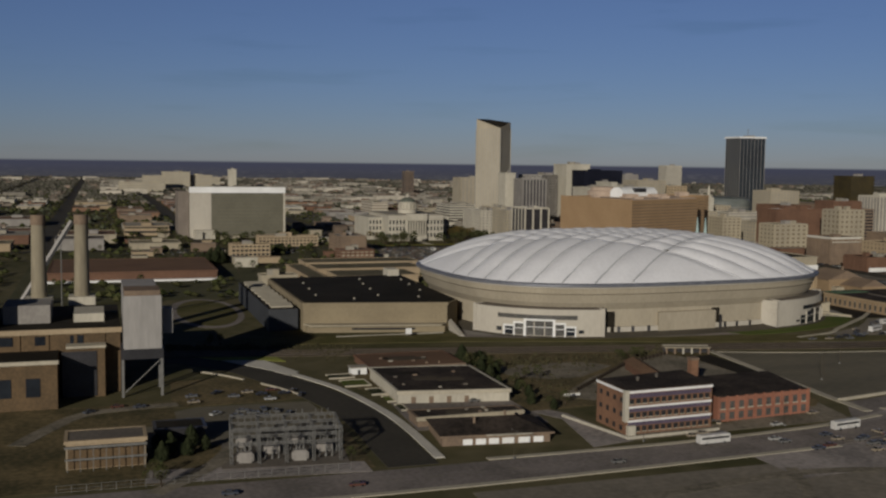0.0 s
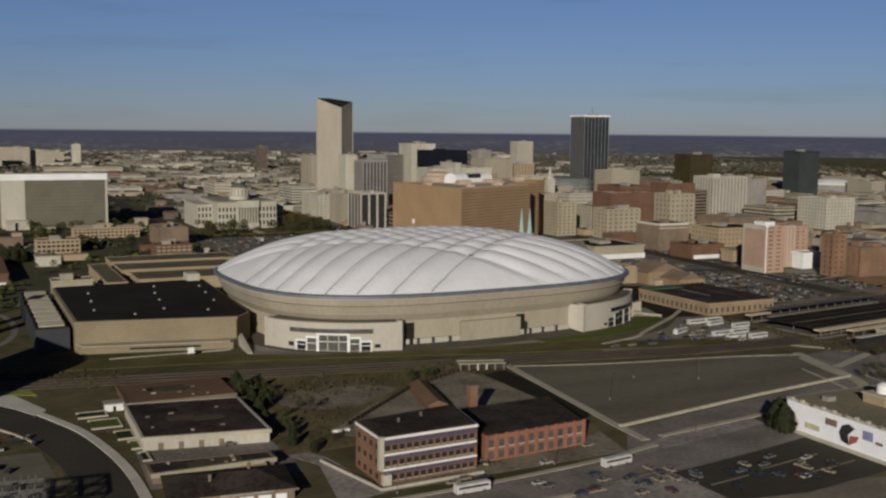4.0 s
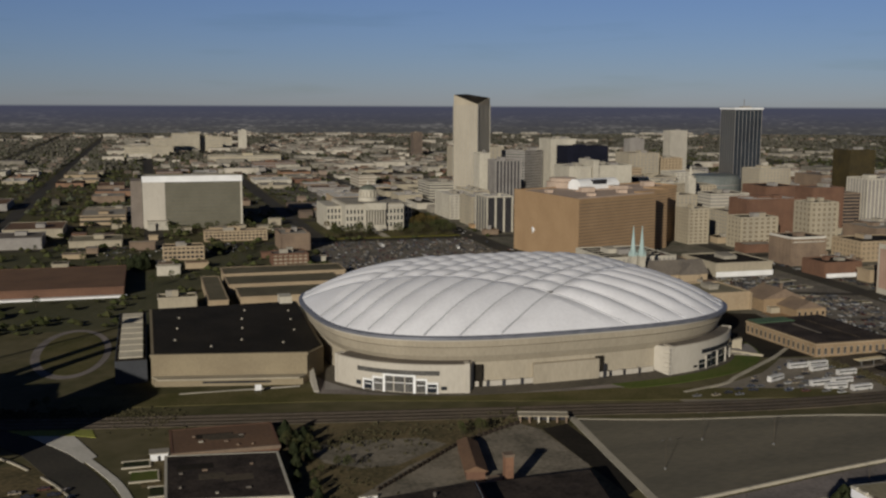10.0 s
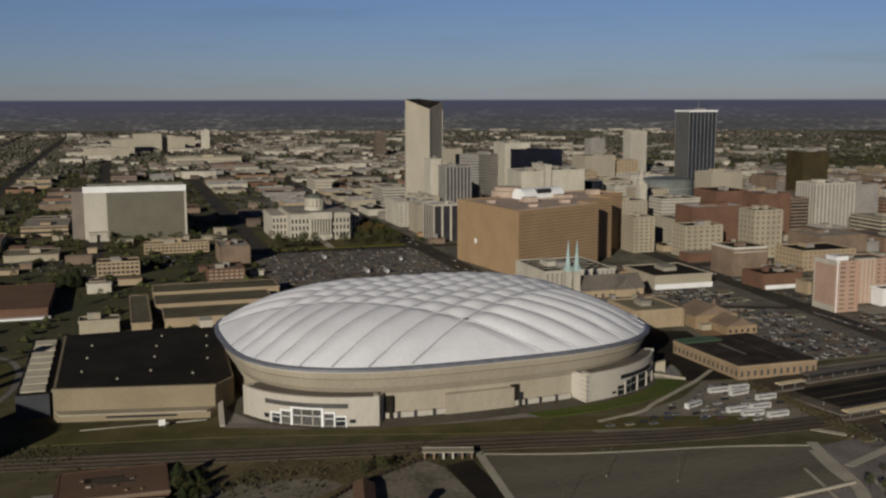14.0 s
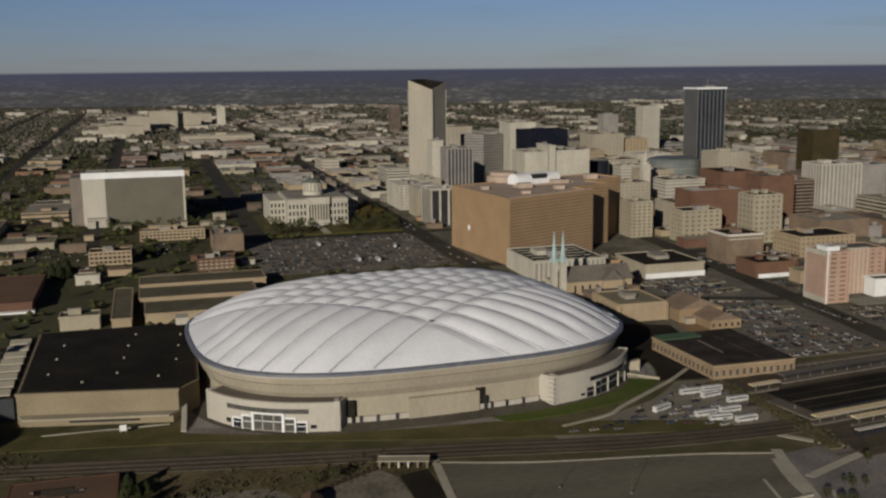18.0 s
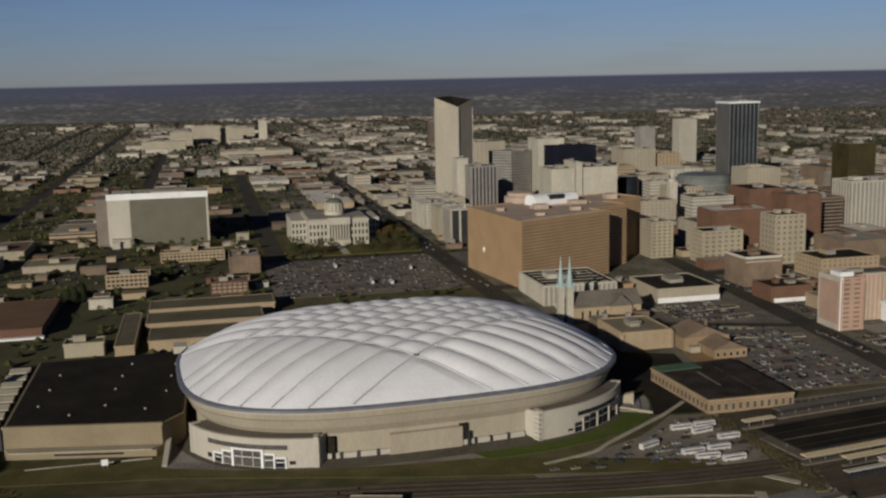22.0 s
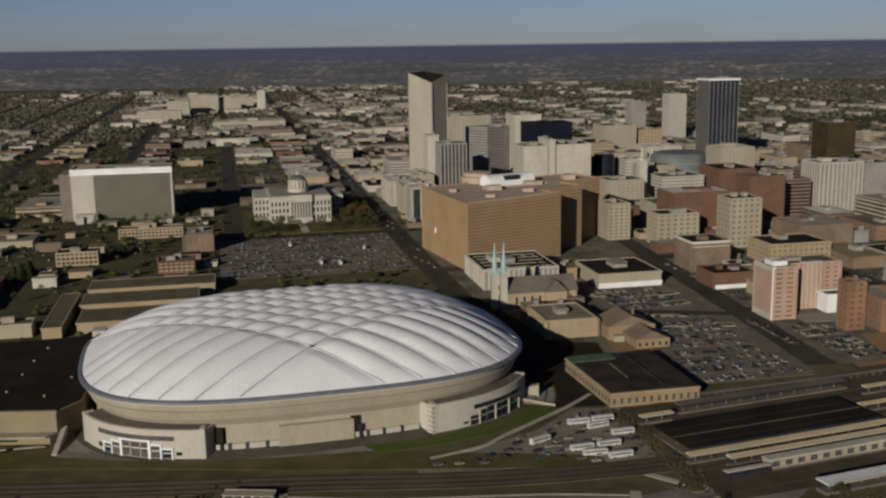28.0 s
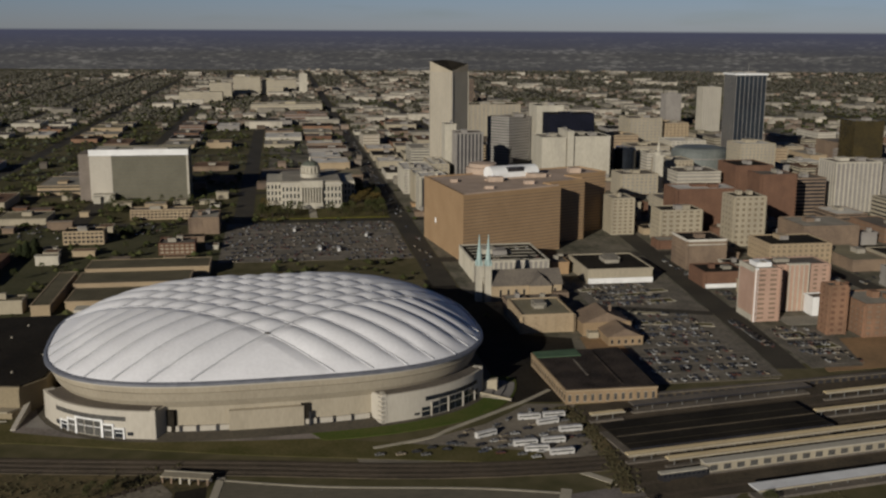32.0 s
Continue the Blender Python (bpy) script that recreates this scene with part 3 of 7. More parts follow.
bm = strip(smooth_line([(100, 240), (160, 252), (210, 256), (260, 240)]), 5, 0.12, thick=0.2)
strip(smooth_line([(150, 200), (180, 225), (200, 262)]), 4, 0.125, bm, 0.2)
solo("dirt_track", bm, TRACKDIRT, "worn dirt tracks across the open ground", "track", "structure")
solo("drive", strip(smooth_line([(10, 290), (20, 302), (30, 316), (37, 332)]), 6, 0.14, thick=0.2), TRACKDIRT, "pale dirt drive beside the substation", "drive", "structure")
solo("drive", strip(smooth_line([(-30, 352), (-22, 370), (-10, 390), (8, 396), (24, 398)]), 6, 0.16, thick=0.2), TRACKDIRT, "pale dirt drive into the power plant yard", "drive", "structure")
sheet("south_field", [(96, 60), (420, 60), (420, 262), (330, 250), (250, 268), (96, 266)], 0.07, FIELD, "open worn ground south of the street")

# ---- the domed stadium ----
DX, DY, DA, DB, DN, DZ, DH, DK = 309.5, 592.0, 121.0, 94.6, 3.0, 28.4, 23.3, 3.4
TILT_PLAN = 0.06


def rim_r(phi):
    """Distance from the stadium's middle to its rim in the direction phi (radians)."""
    c, s = math.cos(phi - TILT_PLAN), math.sin(phi - TILT_PLAN)
    return (abs(c / DA) ** DN + abs(s / DB) ** DN) ** (-1 / DN)


def rim_at(phi, k, z):
    r = rim_r(phi) * k
    return (r * math.cos(phi), r * math.sin(phi), z)


CAB_A = math.radians(38.0)
CAB_GAP, CAB_N = 14.6, 8


def roof_z(x, y, quilt=True):
    r = math.hypot(x, y)
    k = min(1.0, r / rim_r(math.atan2(y, x)))
    z = DZ + DH * (1 - k ** DK)
    if quilt:
        f = 1.0
        for sgn in (1, -1):
            s = (-math.sin(CAB_A) * x * sgn + math.cos(CAB_A) * y) / CAB_GAP + CAB_N / 2
            s -= 0.5
            if -0.5 < s < CAB_N - 0.5:
                f *= min(1.0, abs(math.sin(math.pi * s))) ** 0.75 if 0 <= s <= CAB_N - 1 else min(1.0, abs(s - max(0, min(CAB_N - 1, round(s)))) * 2) ** 0.75
        z += 2.0 * (f - 1) * min(1.0, (1 - k) * 9)
    return z


stadium = thing("stadium", (DX, DY, 0), "oval stadium with a white quilted fabric roof and tan precast walls", "stadium")
NPHI, NR = 420, 120
verts = [(0, 0, roof_z(0, 0))]
for i in range(1, NR + 1):
    q = i / NR
    for j in range(NPHI):
        phi = 2 * math.pi * j / NPHI
        r = rim_r(phi) * q
        x, y = r * math.cos(phi), r * math.sin(phi)
        verts.append((x, y, roof_z(x, y)))
faces = [(0, 1 + j, 1 + (j + 1) % NPHI) for j in range(NPHI)]
for i in range(NR - 1):
    a, b = 1 + i * NPHI, 1 + (i + 1) * NPHI
    faces += [(a + j, b + j, b + (j + 1) % NPHI, a + (j + 1) % NPHI) for j in range(NPHI)]
me = bpy.data.meshes.new("roof_fabric")
me.from_pydata(verts, [], faces)
me.polygons.foreach_set("use_smooth", [True] * len(me.polygons))
me.materials.append(FABRIC)
part("roof_fabric", me, FABRIC, stadium, "taut white quilted fabric roof")
for sgn in (1, -1):
    d, nrm = Vector((math.cos(CAB_A), math.sin(CAB_A) * sgn)), Vector((-math.sin(CAB_A) * sgn, math.cos(CAB_A)))
    for k in range(CAB_N):
        off = (k - (CAB_N - 1) / 2) * CAB_GAP
        pts = []
        for i in range(-80, 81):
            p = nrm * off + d * (i * 1.75)
            if p.length < rim_r(math.atan2(p.y, p.x)) * 0.995:
                pts.append((p.x, p.y, roof_z(p.x, p.y) + 0.2))
        part("cable", tube(pts, 0.5, sides=6), CABLE, stadium, "grey sheathed roof cable")


def ring_wall(profile, phi0=0.0, phi1=2 * math.pi, n=160):
    """A wall turned along the rim: profile of (share of the rim's radius, height)."""
    bm = bmesh.new()
    closed = phi1 - phi0 > 6.28
    cols = []
    for j in range(n + (0 if closed else 1)):
        phi = phi0 + (phi1 - phi0) * j / n
        cols.append([bm.verts.new(rim_at(phi, k, z)) for k, z in profile])
    m = len(cols)
    for j in range(m if closed else m - 1):
        q, s = cols[j], cols[(j + 1) % m]
        for i in range(len(profile) - 1):
            bm.faces.new((q[i], s[i], s[i + 1], q[i + 1]))
    if not closed:
        for q in (cols[0], cols[-1]):
            bm.faces.new(q)
    return bm


part("rim_ring", ring_wall([(0.985, 28.9), (1.0, 29.1), (1.012, 28.4), (1.012, 27.2), (0.995, 26.9), (0.98, 26.9)]), RING, stadium, "dark blue-grey metal ring round the roof")
part("cornice", ring_wall([(0.98, 26.9), (1.004, 26.9), (1.004, 26.3), (0.98, 26.3)]), PRECAST_LIGHT, stadium)
part("upper_wall", ring_wall([(0.98, 26.3), (0.996, 26.3), (0.990, 23.2), (0.978, 23.1), (0.978, 22.7), (0.986, 22.6), (0.970, 18.0), (0.953, 15.4), (0.945, 14.2), (0.90, 14.2)]), PRECAST, stadium, "tan precast wall leaning out under the roof ring")
part("lower_wall", ring_wall([(0.945, 14.2), (0.945, 0.0), (0.90, 0.0)]), PRECAST, stadium)
part("apron", ring_wall([(0.90, 2.3), (0.95, 2.2), (0.985, 1.5), (1.06, 0.15), (1.06, 0.0)]), ASPHALT_OLD, stadium, "dark paved apron at the foot of the wall")


def arc_block(name, a0, a1, h, label):
    a0, a1 = radians(a0), radians(a1)
    ob = part(name, ring_wall([(0.87, 0), (1.03, 0), (1.03, h), (0.87, h), (0.87, 0)], a0, a1, 24), PRECAST_LIGHT, stadium, label)

    def place(s, z, k=1.03):
        phi = a0 + (a1 - a0) * s
        p, q = Vector(rim_at(phi - 0.004, k, z)), Vector(rim_at(phi + 0.004, k, z))
        d = q - p
        return Matrix.Translation(rim_at(phi, k, z)) @ pose(0, 0, 0, 0, 0, math.degrees(math.atan2(d.y, d.x)))
    span = (Vector(rim_at(a1, 1.03, 0)) - Vector(rim_at(a0, 1.03, 0))).length
    return ob, place, span


STEPS = {"west_entrance": (3.6, 4.4, 6.2, 8.0, 8.0, 8.0, 6.2, 4.4, 3.2), "east_entrance": (2.6, 5.0, 7.0, 7.8, 7.8, 7.8, 7.8, 7.0, 5.0)}
for name, a0, a1, h, lo, hi in (("west_entrance", 206, 240.5, 15.2, 0.20, 0.86), ("east_entrance", 302.0, 336, 15.8, 0.24, 0.90)):
    ent, place, span = arc_block(name, a0, a1, h, "pale precast entrance block with stepped white-framed glazing")
    west = name == "west_entrance"
    part("block_roof", ring_wall([(0.90, h + 0.02), (0.90, h + 0.3), (1.02, h + 0.3), (1.02, h + 0.02)], radians(a0 + 0.6), radians(a1 - 0.6), 24), GRAVEL, ent, "grey gravel roof")
    n = 9
    w = span * (hi - lo) / n
    for k, hg in enumerate(STEPS[name]):
        m = place(lo + (hi - lo) * (k + 0.5) / n, 1.0)
        edge_bay = k == 0 or (west and k == 8)
        half = w * (0.28 if edge_bay else 0.48)
        part("glazing", box(-half, half, -0.15, 0.5, 1.4 if edge_bay else 0, hg), (GLASS if edge_bay or k in (1, 7) else EGLASS) if west else GLASS, ent, m=m)
        if west and not edge_bay:
            part("lintel", box(-w * 0.52, w * 0.52, -0.7, 0.4, hg, hg + 0.9), WHITE, ent, m=m)
            if k in (1, 2, 3):
                part("post", box(-w * 0.52, -w * (0.28 if k == 3 else 0.38), -0.7, 0.4, -1.0, hg), WHITE, ent, m=m)
            if k in (5, 6, 7):
                part("post", box(w * (0.28 if k == 5 else 0.38), w * 0.52, -0.7, 0.4, -1.0, hg), WHITE, ent, m=m)
        if not west and k in (2, 4, 6, 8):
            part("post", box(-w * 0.5, -w * 0.39, -0.7, 0.4, -1.0, hg), PRECAST_LIGHT, ent, m=m)
        if not edge_bay:
            part("transom", box(-w * 0.46, w * 0.46, -0.3, 0.3, hg * 0.55, hg * 0.55 + 0.35), PALE if not west else WHITE, ent, m=m)
    lo_b, hi_b = (-0.46, 0.40) if west else (-0.34, 0.46)
    for q in range(8):
        s0 = (lo + hi) / 2 + (hi - lo) * (lo_b + (hi_b - lo_b) * (q + 0.5) / 8)
        wq = span * (hi - lo) * (hi_b - lo_b) / 16
        part("glazing_band", box(-wq * 1.04, wq * 1.04, -0.25, 1.2, 0, 2.3), EGLASS if west else GLASS, ent, m=place(s0, 9.8 if west else 9.4, 1.03))
    for s_ in (0.0, 1.0):
        part("jamb", box(-1.2, 1.2, -0.3, 5.0, 0, h + 0.6), PRECAST_LIGHT, ent, m=place(0.02 + 0.96 * s_, 0, 1.03))
for k in range(6):
    part("quoin", box(-1.6, 0.6, -0.7, 3.0, 0, 1.2), PRECAST_LIGHT, stadium, m=Matrix.Translation(rim_at(radians(302.4), 1.03, 1.2 + k * 2.5)) @ pose(0, 0, 0, 0, 0, 30))
part("stair_wall", ring_wall([(0.94, 0), (1.09, 0), (1.09, 8.0), (0.94, 3.0), (0.94, 0)], radians(337.5), radians(339), 4), CREAM, stadium, "pale sloping stair wall")
part("entrance_steps", ring_wall([(1.03, 0), (1.16, 0), (1.16, 0.6), (1.12, 0.6), (1.12, 1.3), (1.08, 1.3), (1.08, 2.0), (1.03, 2.0), (1.03, 0)], radians(333), radians(345), 14), GREYWALL, stadium, "pale concrete entrance steps")
for deg in (333.0,):
    part("step_wall", ring_wall([(1.03, 0), (1.18, 0), (1.18, 1.4), (1.03, 3.2), (1.03, 0)], radians(deg), radians(deg + 0.5), 2), CREAM, stadium)
hub = Vector((0, -(CAB_N - 1) / 2 * CAB_GAP / math.cos(CAB_A)))
part("cable_hub", lathe([(1.5, roof_z(hub.x, hub.y) + 0.1), (1.4, roof_z(hub.x, hub.y) + 0.7), (0.3, roof_z(hub.x, hub.y) + 0.9)], sides=12, centre=(hub.x, hub.y)), STEEL, stadium, "grey clamp where two cables cross")
# a projecting wall panel and service doors along the south wall
part("projecting_wall", ring_wall([(0.90, 0), (0.972, 0), (0.972, 12), (0.90, 12.6), (0.90, 0)], radians(258), radians(281), 20), PRECAST, stadium)
part("lower_ledge", ring_wall([(0.90, 0), (0.962, 0), (0.962, 4.6), (0.90, 4.9), (0.90, 0)], radians(241), radians(301), 40), PRECAST_LIGHT, stadium)
for deg in (244.5, 249, 254.5, 285.5, 290.5, 296):
    phi = radians(deg)
    part("service_door", box(-0.8, 0.8, -0.25, 1.5, 0, 3.6), DARK, stadium, m=Matrix.Translation(rim_at(phi, 0.963, 1.2)) @ pose(0, 0, 0, 0, 0, deg + 90))
# solid black boxes imitate the shade of two tall wall recesses
for deg in (241.8, 281.8):
    phi = radians(deg)
    part("recess_shade", box(-2.2, 2.2, -0.3, 6, 0, 12.5), TAR, stadium, m=Matrix.Translation(rim_at(phi, 0.958, 0.5)) @ pose(0, 0, 0, 0, 0, deg + 90))
part("flue", box(-0.5, 0.5, -0.6, 0.6, 0, 9), DARK, stadium, m=Matrix.Translation(rim_at(radians(282.8), 0.975, 0.3)))

# lawn, service strip and railway south of the stadium
lawn = [(DX + x, DY + y) for x, y, _ in (rim_at(radians(d), 1.055, 0) for d in range(282, 352, 4))]
lawn += [(DX + x, DY + y) for x, y, _ in (rim_at(radians(d), 1.17, 0) for d in range(348, 280, -4))]
sheet("lawn", lawn, 0.35, LAWN, "curved green lawn at the foot of the stadium")
sheet("verge", [(60, 520), (190, 500), (300, 470), (440, 440), (440, 455), (330, 487), (200, 525), (60, 540)], 0.22, GRASS, "dull winter grass verge along the railway")
line_a = smooth_line([(-200, 560), (20, 505), (150, 480), (290, 456), (450, 436), (760, 462)])
solo("rail_bed", strip(line_a, 17, 0.5, thick=0.8), BALLAST, "brown ballast bed of the railway curving past the stadium", "railway", "structure")
bm = bmesh.new()
for off in (-6, -4.5, -0.8, 0.7, 4.5, 6):
    pts = []
    for i, p in enumerate(line_a):
        a, b = Vector(line_a[max(0, i - 1)]), Vector(line_a[min(len(line_a) - 1, i + 1)])
        d = (b - a).normalized()
        pts.append((p[0] - d.y * off, p[1] + d.x * off))
    strip(pts, 0.16, 0.68, bm, 0.2)
solo("railway_track", bm, RAIL, "worn steel rails on brown ballast", "railway track", "structure")
sheet("waste_ground", [(95, 440), (150, 470), (285, 448), (270, 338), (262, 330), (235, 330), (205, 356), (150, 352), (150, 405), (97, 405)], 0.08, DIRT, "bare brown soil and dead grass below the railway")

# ---- convention centre ----
conv = thing("convention_centre", (145, 615, 0), "low convention centre with a black roof and tan walls", "building")
hallp = [(-43, -60), (35, -75), (46, -60), (50, 70), (-43, 66)]
FOOTPRINTS.append((100, 195, 540, 690))
part("wall", prism(hallp, 0, 15), HALLWALL, conv)
part("roof", prism(grow(hallp, -1.5), 14.0, 15.6), TAR, conv, "flat black roof")
part("parapet", prism([(-43.5, -60.5), (35.5, -75.5), (35.5, -73.5), (-43.5, -58.5)], 14.2, 15.7), HALLWALL, conv)
part("canopy", prism([(-40, -68), (30, -81), (35, -75), (-43, -60)], 3.6, 4.4), CREAM, conv)
vent = lathe([(0.5, 0), (0.9, 0.2), (0.9, 1.0), (0.4, 1.4)], sides=10)
vent = mesh_of(vent, PALEROOF, "roof_vent")
for x, y in ((-30, -30), (-28, 0), (-26, 30), (5, -38), (8, -8), (10, 18), (14, 44), (36, -20), (38, 10), (40, 36), (-12, -50), (26, -50)):
    part("roof_vent", vent, WHITE, conv, m=Matrix.Translation((x, y, 15.5)) @ Matrix.Scale(0.8, 4))
part("stair_wall", prism([(35, -97), (37.5, -97), (40, -55), (37.5, -55)], 0, 0, top=[0.8, 0.8, 8, 8]), PRECAST_LIGHT, conv, "pale sloping stair wall")
part("base_wall", prism([(-41.5, -65.5), (32, -80), (34.6, -75.6), (-42.4, -60.6)], 0, 3.3), HALLWALL, conv, "tan base wall below the canopy")
# dark strip painted in for the shadow line along the wall's ledge
part("ledge_shade_strip", prism([(-18, -70.25), (16, -76.95), (16, -76.4), (-18, -69.7)], 1.5, 2.5), GLASS, conv, "long dark strip for the shadow line along the base wall")
part("garden_wall", box(-30, 30, -83.8, -83.2, 0, 0.7), PALEROOF, conv)
part("stair_tower", box(38, 46, 62, 74, 0, 20), PALE, conv)
sign = thing("sign_board", (153, 524, 0), "tall white sign board on two posts on the lawn", "sign")
part("panel", box(-1.6, 1.6, -0.15, 0.15, 1.6, 4.6), WHITE, sign)
for x in (-1.2, 1.2):
    part("post", box(x - 0.12, x + 0.12, -0.12, 0.12, 0, 1.7), STEEL, sign)
annex = thing("office_annex", (92, 622, 0), "dark annex with pale ridged skylights on its roof", "building")
FOOTPRINTS.append((83, 101, 556, 690))
# wall colour darkened to imitate the power plant's shadow on the annex
part("wall", box(-8, 8, -62, 66, 0, 12), mat("shaded_annex_wall", (0.05, 0.052, 0.056), (0.035, 0.037, 0.04), 0.1, 1.0, 0.6), annex, "wall coloured dark for the shadow that falls on it")
part("roof", box(-7.6, 7.6, -61.6, 65.6, 12, 12.3), TAR, annex)
for k in range(8):
    y = -54 + k * 15
    part("skylight", prism([(-6, y - 3.4), (6, y - 3.4), (6, y + 3.4), (-6, y + 3.4)], 12.2, 0, top=[13.0, 13.0, 14.2, 14.2]), CONCRETE, annex, "pale ridged skylight")
sheet("loop_road", [(58 + 22 * math.cos(a), 640 + 62 * math.sin(a)) for a in (2 * math.pi * k / 40 for k in range(40))], 0.10, STREET, "grey concrete loop ramp")
sheet("loop_lawn", [(58.5 + 17.5 * math.cos(a), 640 + 55 * math.sin(a)) for a in (2 * math.pi * k / 40 for k in range(40))], 0.2, GRASS, "grass inside the loop ramp")

# ---- power plant, chimneys and substation ----
plant = thing("power_plant", (-20, 440, 0), "brown brick power station with flat roofs in steps", "power plant")
FOOTPRINTS.append((-90, 22, 395, 520))
part("boiler_house", box(-70, 24, -13, 60, 0, 25), PLANTBRICK, plant)
part("boiler_coping", box(-70.6, 24.6, -13.6, -12.6, 24.2, 26.2), TAN, plant, "pale coping along the roof edge")
part("boiler_roof", box(-69.8, 24.2, -12.6, 60, 25, 25.5), TAR, plant, "black tar roof")
for k in range(9):
    part("pilaster", box(-67 + k * 10.5, -65.8 + k * 10.5, -13.5, -12.9, 0, 24.2), PLANTBRICK, plant)
part("turbine_hall", box(-70, 1, -38, -13, 0, 17.5), PLANTBRICK, plant)
part("hall_coping", box(-70.5, 1.5, -38.5, -37.4, 17.0, 18.4), CONCRETE, plant)
part("hall_roof", box(-69.6, 0.8, -37.4, -13.4, 17.4, 17.9), TAR, plant, "black tar roof")
# added tall block out of view, there only to cast the plant's wide shadow
part("unseen_shadow_block", box(-72, -27, -8, 28, 0, 42), PLANTBRICK, plant)
part("dark_opening", box(2, 15, -20.3, -19.8, 0.5, 18.2), DARK, plant, "black open bay")
part("east_wing", box(4, 18, -20, -13, 0, 19.5), PLANTBRICK, plant)
part("wing_roof", box(3.6, 18.4, -20.4, -12.6, 19.4, 20.3), CONCRETE, plant)
for k in range(6):
    part("window", box(-60 + k * 10, -55 + k * 10, -38.2, -37, 5, 12), GLASS, plant)
    part("window", box(-60 + k * 13, -55 + k * 13, -13.3, -12, 20, 23.5), GLASS, plant)
for x, w, z in ((-46, 7, 34), (-12, 9, 33), (12, 6, 29)):
    part("roof_house", box(x - w, x + w, 8, 30, 25.5, z), GREYWALL if x < 0 else PALE, plant)
for x, y in ((-30.5, 515), (-11.5, 517)):
    stack = thing("chimney", (x, y, 0), "tall round pale concrete chimney with a darkened top", "chimney", "power plant chimneys")
    part("shaft", lathe([(4.0, 0), (3.1, 60), (3.0, 62)], sides=28), STACK, stack)
    part("crown", lathe([(3.25, 62), (3.35, 63), (3.2, 66.5), (2.4, 66.5)], sides=28), DULL, stack, "soot-darkened rim")
    part("plinth", box(-6, 6, -6, 6, 0, 28), PALE, stack)
conv_belt = thing("coal_conveyor", (-42, 560, 0), "long inclined pale conveyor gallery on steel trestles", "conveyor")
part("gallery", tube([(-3, 0, 14), (25.5, 0, 61)], 1.3, sides=4), CLAD, conv_belt)
for q_ in (0.25, 0.5, 0.8):
    x_, z_ = 25 * q_, 18.5 + 41.5 * q_
    part("trestle", tube([(x_, 3, 0), (x_, 0, z_ - 1)], 0.3), STEEL, conv_belt)
tower = thing("precipitator_tower", (12, 424, 0), "tall pale metal-clad tower standing on steel legs", "tower")
part("casing", prism([(-7, -9), (7.4, -9), (7.4, 8), (-7, 8)], 19, 40), CLAD, tower)
# added depth hidden behind the front casing, to widen the tower's shadow
part("hidden_shadow_casing", box(-6.6, 7.0, 8, 46, 12, 40.5), CLAD, tower)
part("casing_cap", box(-6.6, 7.0, -8.4, 7.4, 40, 42), DULL, tower)
part("hopper", prism([(-8, -9), (8, -9), (8, 8), (-8, 8)], 15, 19), DARK, tower)
for x in (-7.4, 7.4):
    for y in (-8.4, 7.4):
        part("leg", box(x - 0.5, x + 0.5, y - 0.5, y + 0.5, 0, 19), STEEL, tower)
part("brace", tube([(-7.4, -8.4, 1), (7.4, -8.4, 15)], 0.25), STEEL, tower)
part("duct", prism([(8, -3), (12, -3), (12, 4), (8, 4)], 24, 34), CLAD, tower)

sub = thing("substation", (34, 312, 0), "electric substation of grey steel lattice frames on gravel", "substation", rz=-6.0)
part("gravel_bed", box(-3, 36, -4, 25, -0.2, 0.12), GRAVEL, sub)


def lattice(length, size, upright):
    """A square lattice member of four chords and zigzag braces."""
    bm = bmesh.new()
    n = max(2, int(length / (size * 1.6)))
    for sx in (-1, 1):
        for sy in (-1, 1):
            p0, p1 = (sx * size / 2, sy * size / 2, 0), (sx * size / 2, sy * size / 2, length)
            tube([p0, p1], 0.09, bm, 4)
    for k in range(n):
        z0, z1 = length * k / n, length * (k + 1) / n
        q = 1 if k % 2 else -1
        for sx in (-1, 1):
            tube([(sx * size / 2, -q * size / 2, z0), (sx * size / 2, q * size / 2, z1)], 0.06, bm, 3)
            tube([(-q * size / 2, sx * size / 2, z0), (q * size / 2, sx * size / 2, z1)], 0.06, bm, 3)
    if not upright:
        bmesh.ops.rotate(bm, verts=bm.verts, cent=(0, 0, 0), matrix=Matrix.Rotation(radians(90), 3, "Y"))
    return mesh_of(bm, STEEL, "lattice")


post = lattice(11, 0.75, True)
beam = lattice(8.4, 0.65, False)
cross_beam = lattice(9.0, 0.55, False)
ins = mesh_of(lathe([(0.3, 0), (0.3, 0.6), (0.12, 0.8), (0.28, 1.2), (0.12, 1.6), (0.24, 2.0), (0.1, 2.6)], sides=8), STEEL, "insulator")
tr = box(-2.0, 2.0, -1.4, 1.4, 0.3, 3.6)
box(-2.6, -2.0, -1.1, 1.1, 0.8, 3.0, tr)
box(2.0, 2.6, -1.1, 1.1, 0.8, 3.0, tr)
tr = mesh_of(tr, GREYWALL, "transformer")
TANKGREEN = mat("green_tank_paint", (0.12, 0.15, 0.09), (0.08, 0.1, 0.06), 0.3, 2, 0.6)
srnd = random.Random(3)
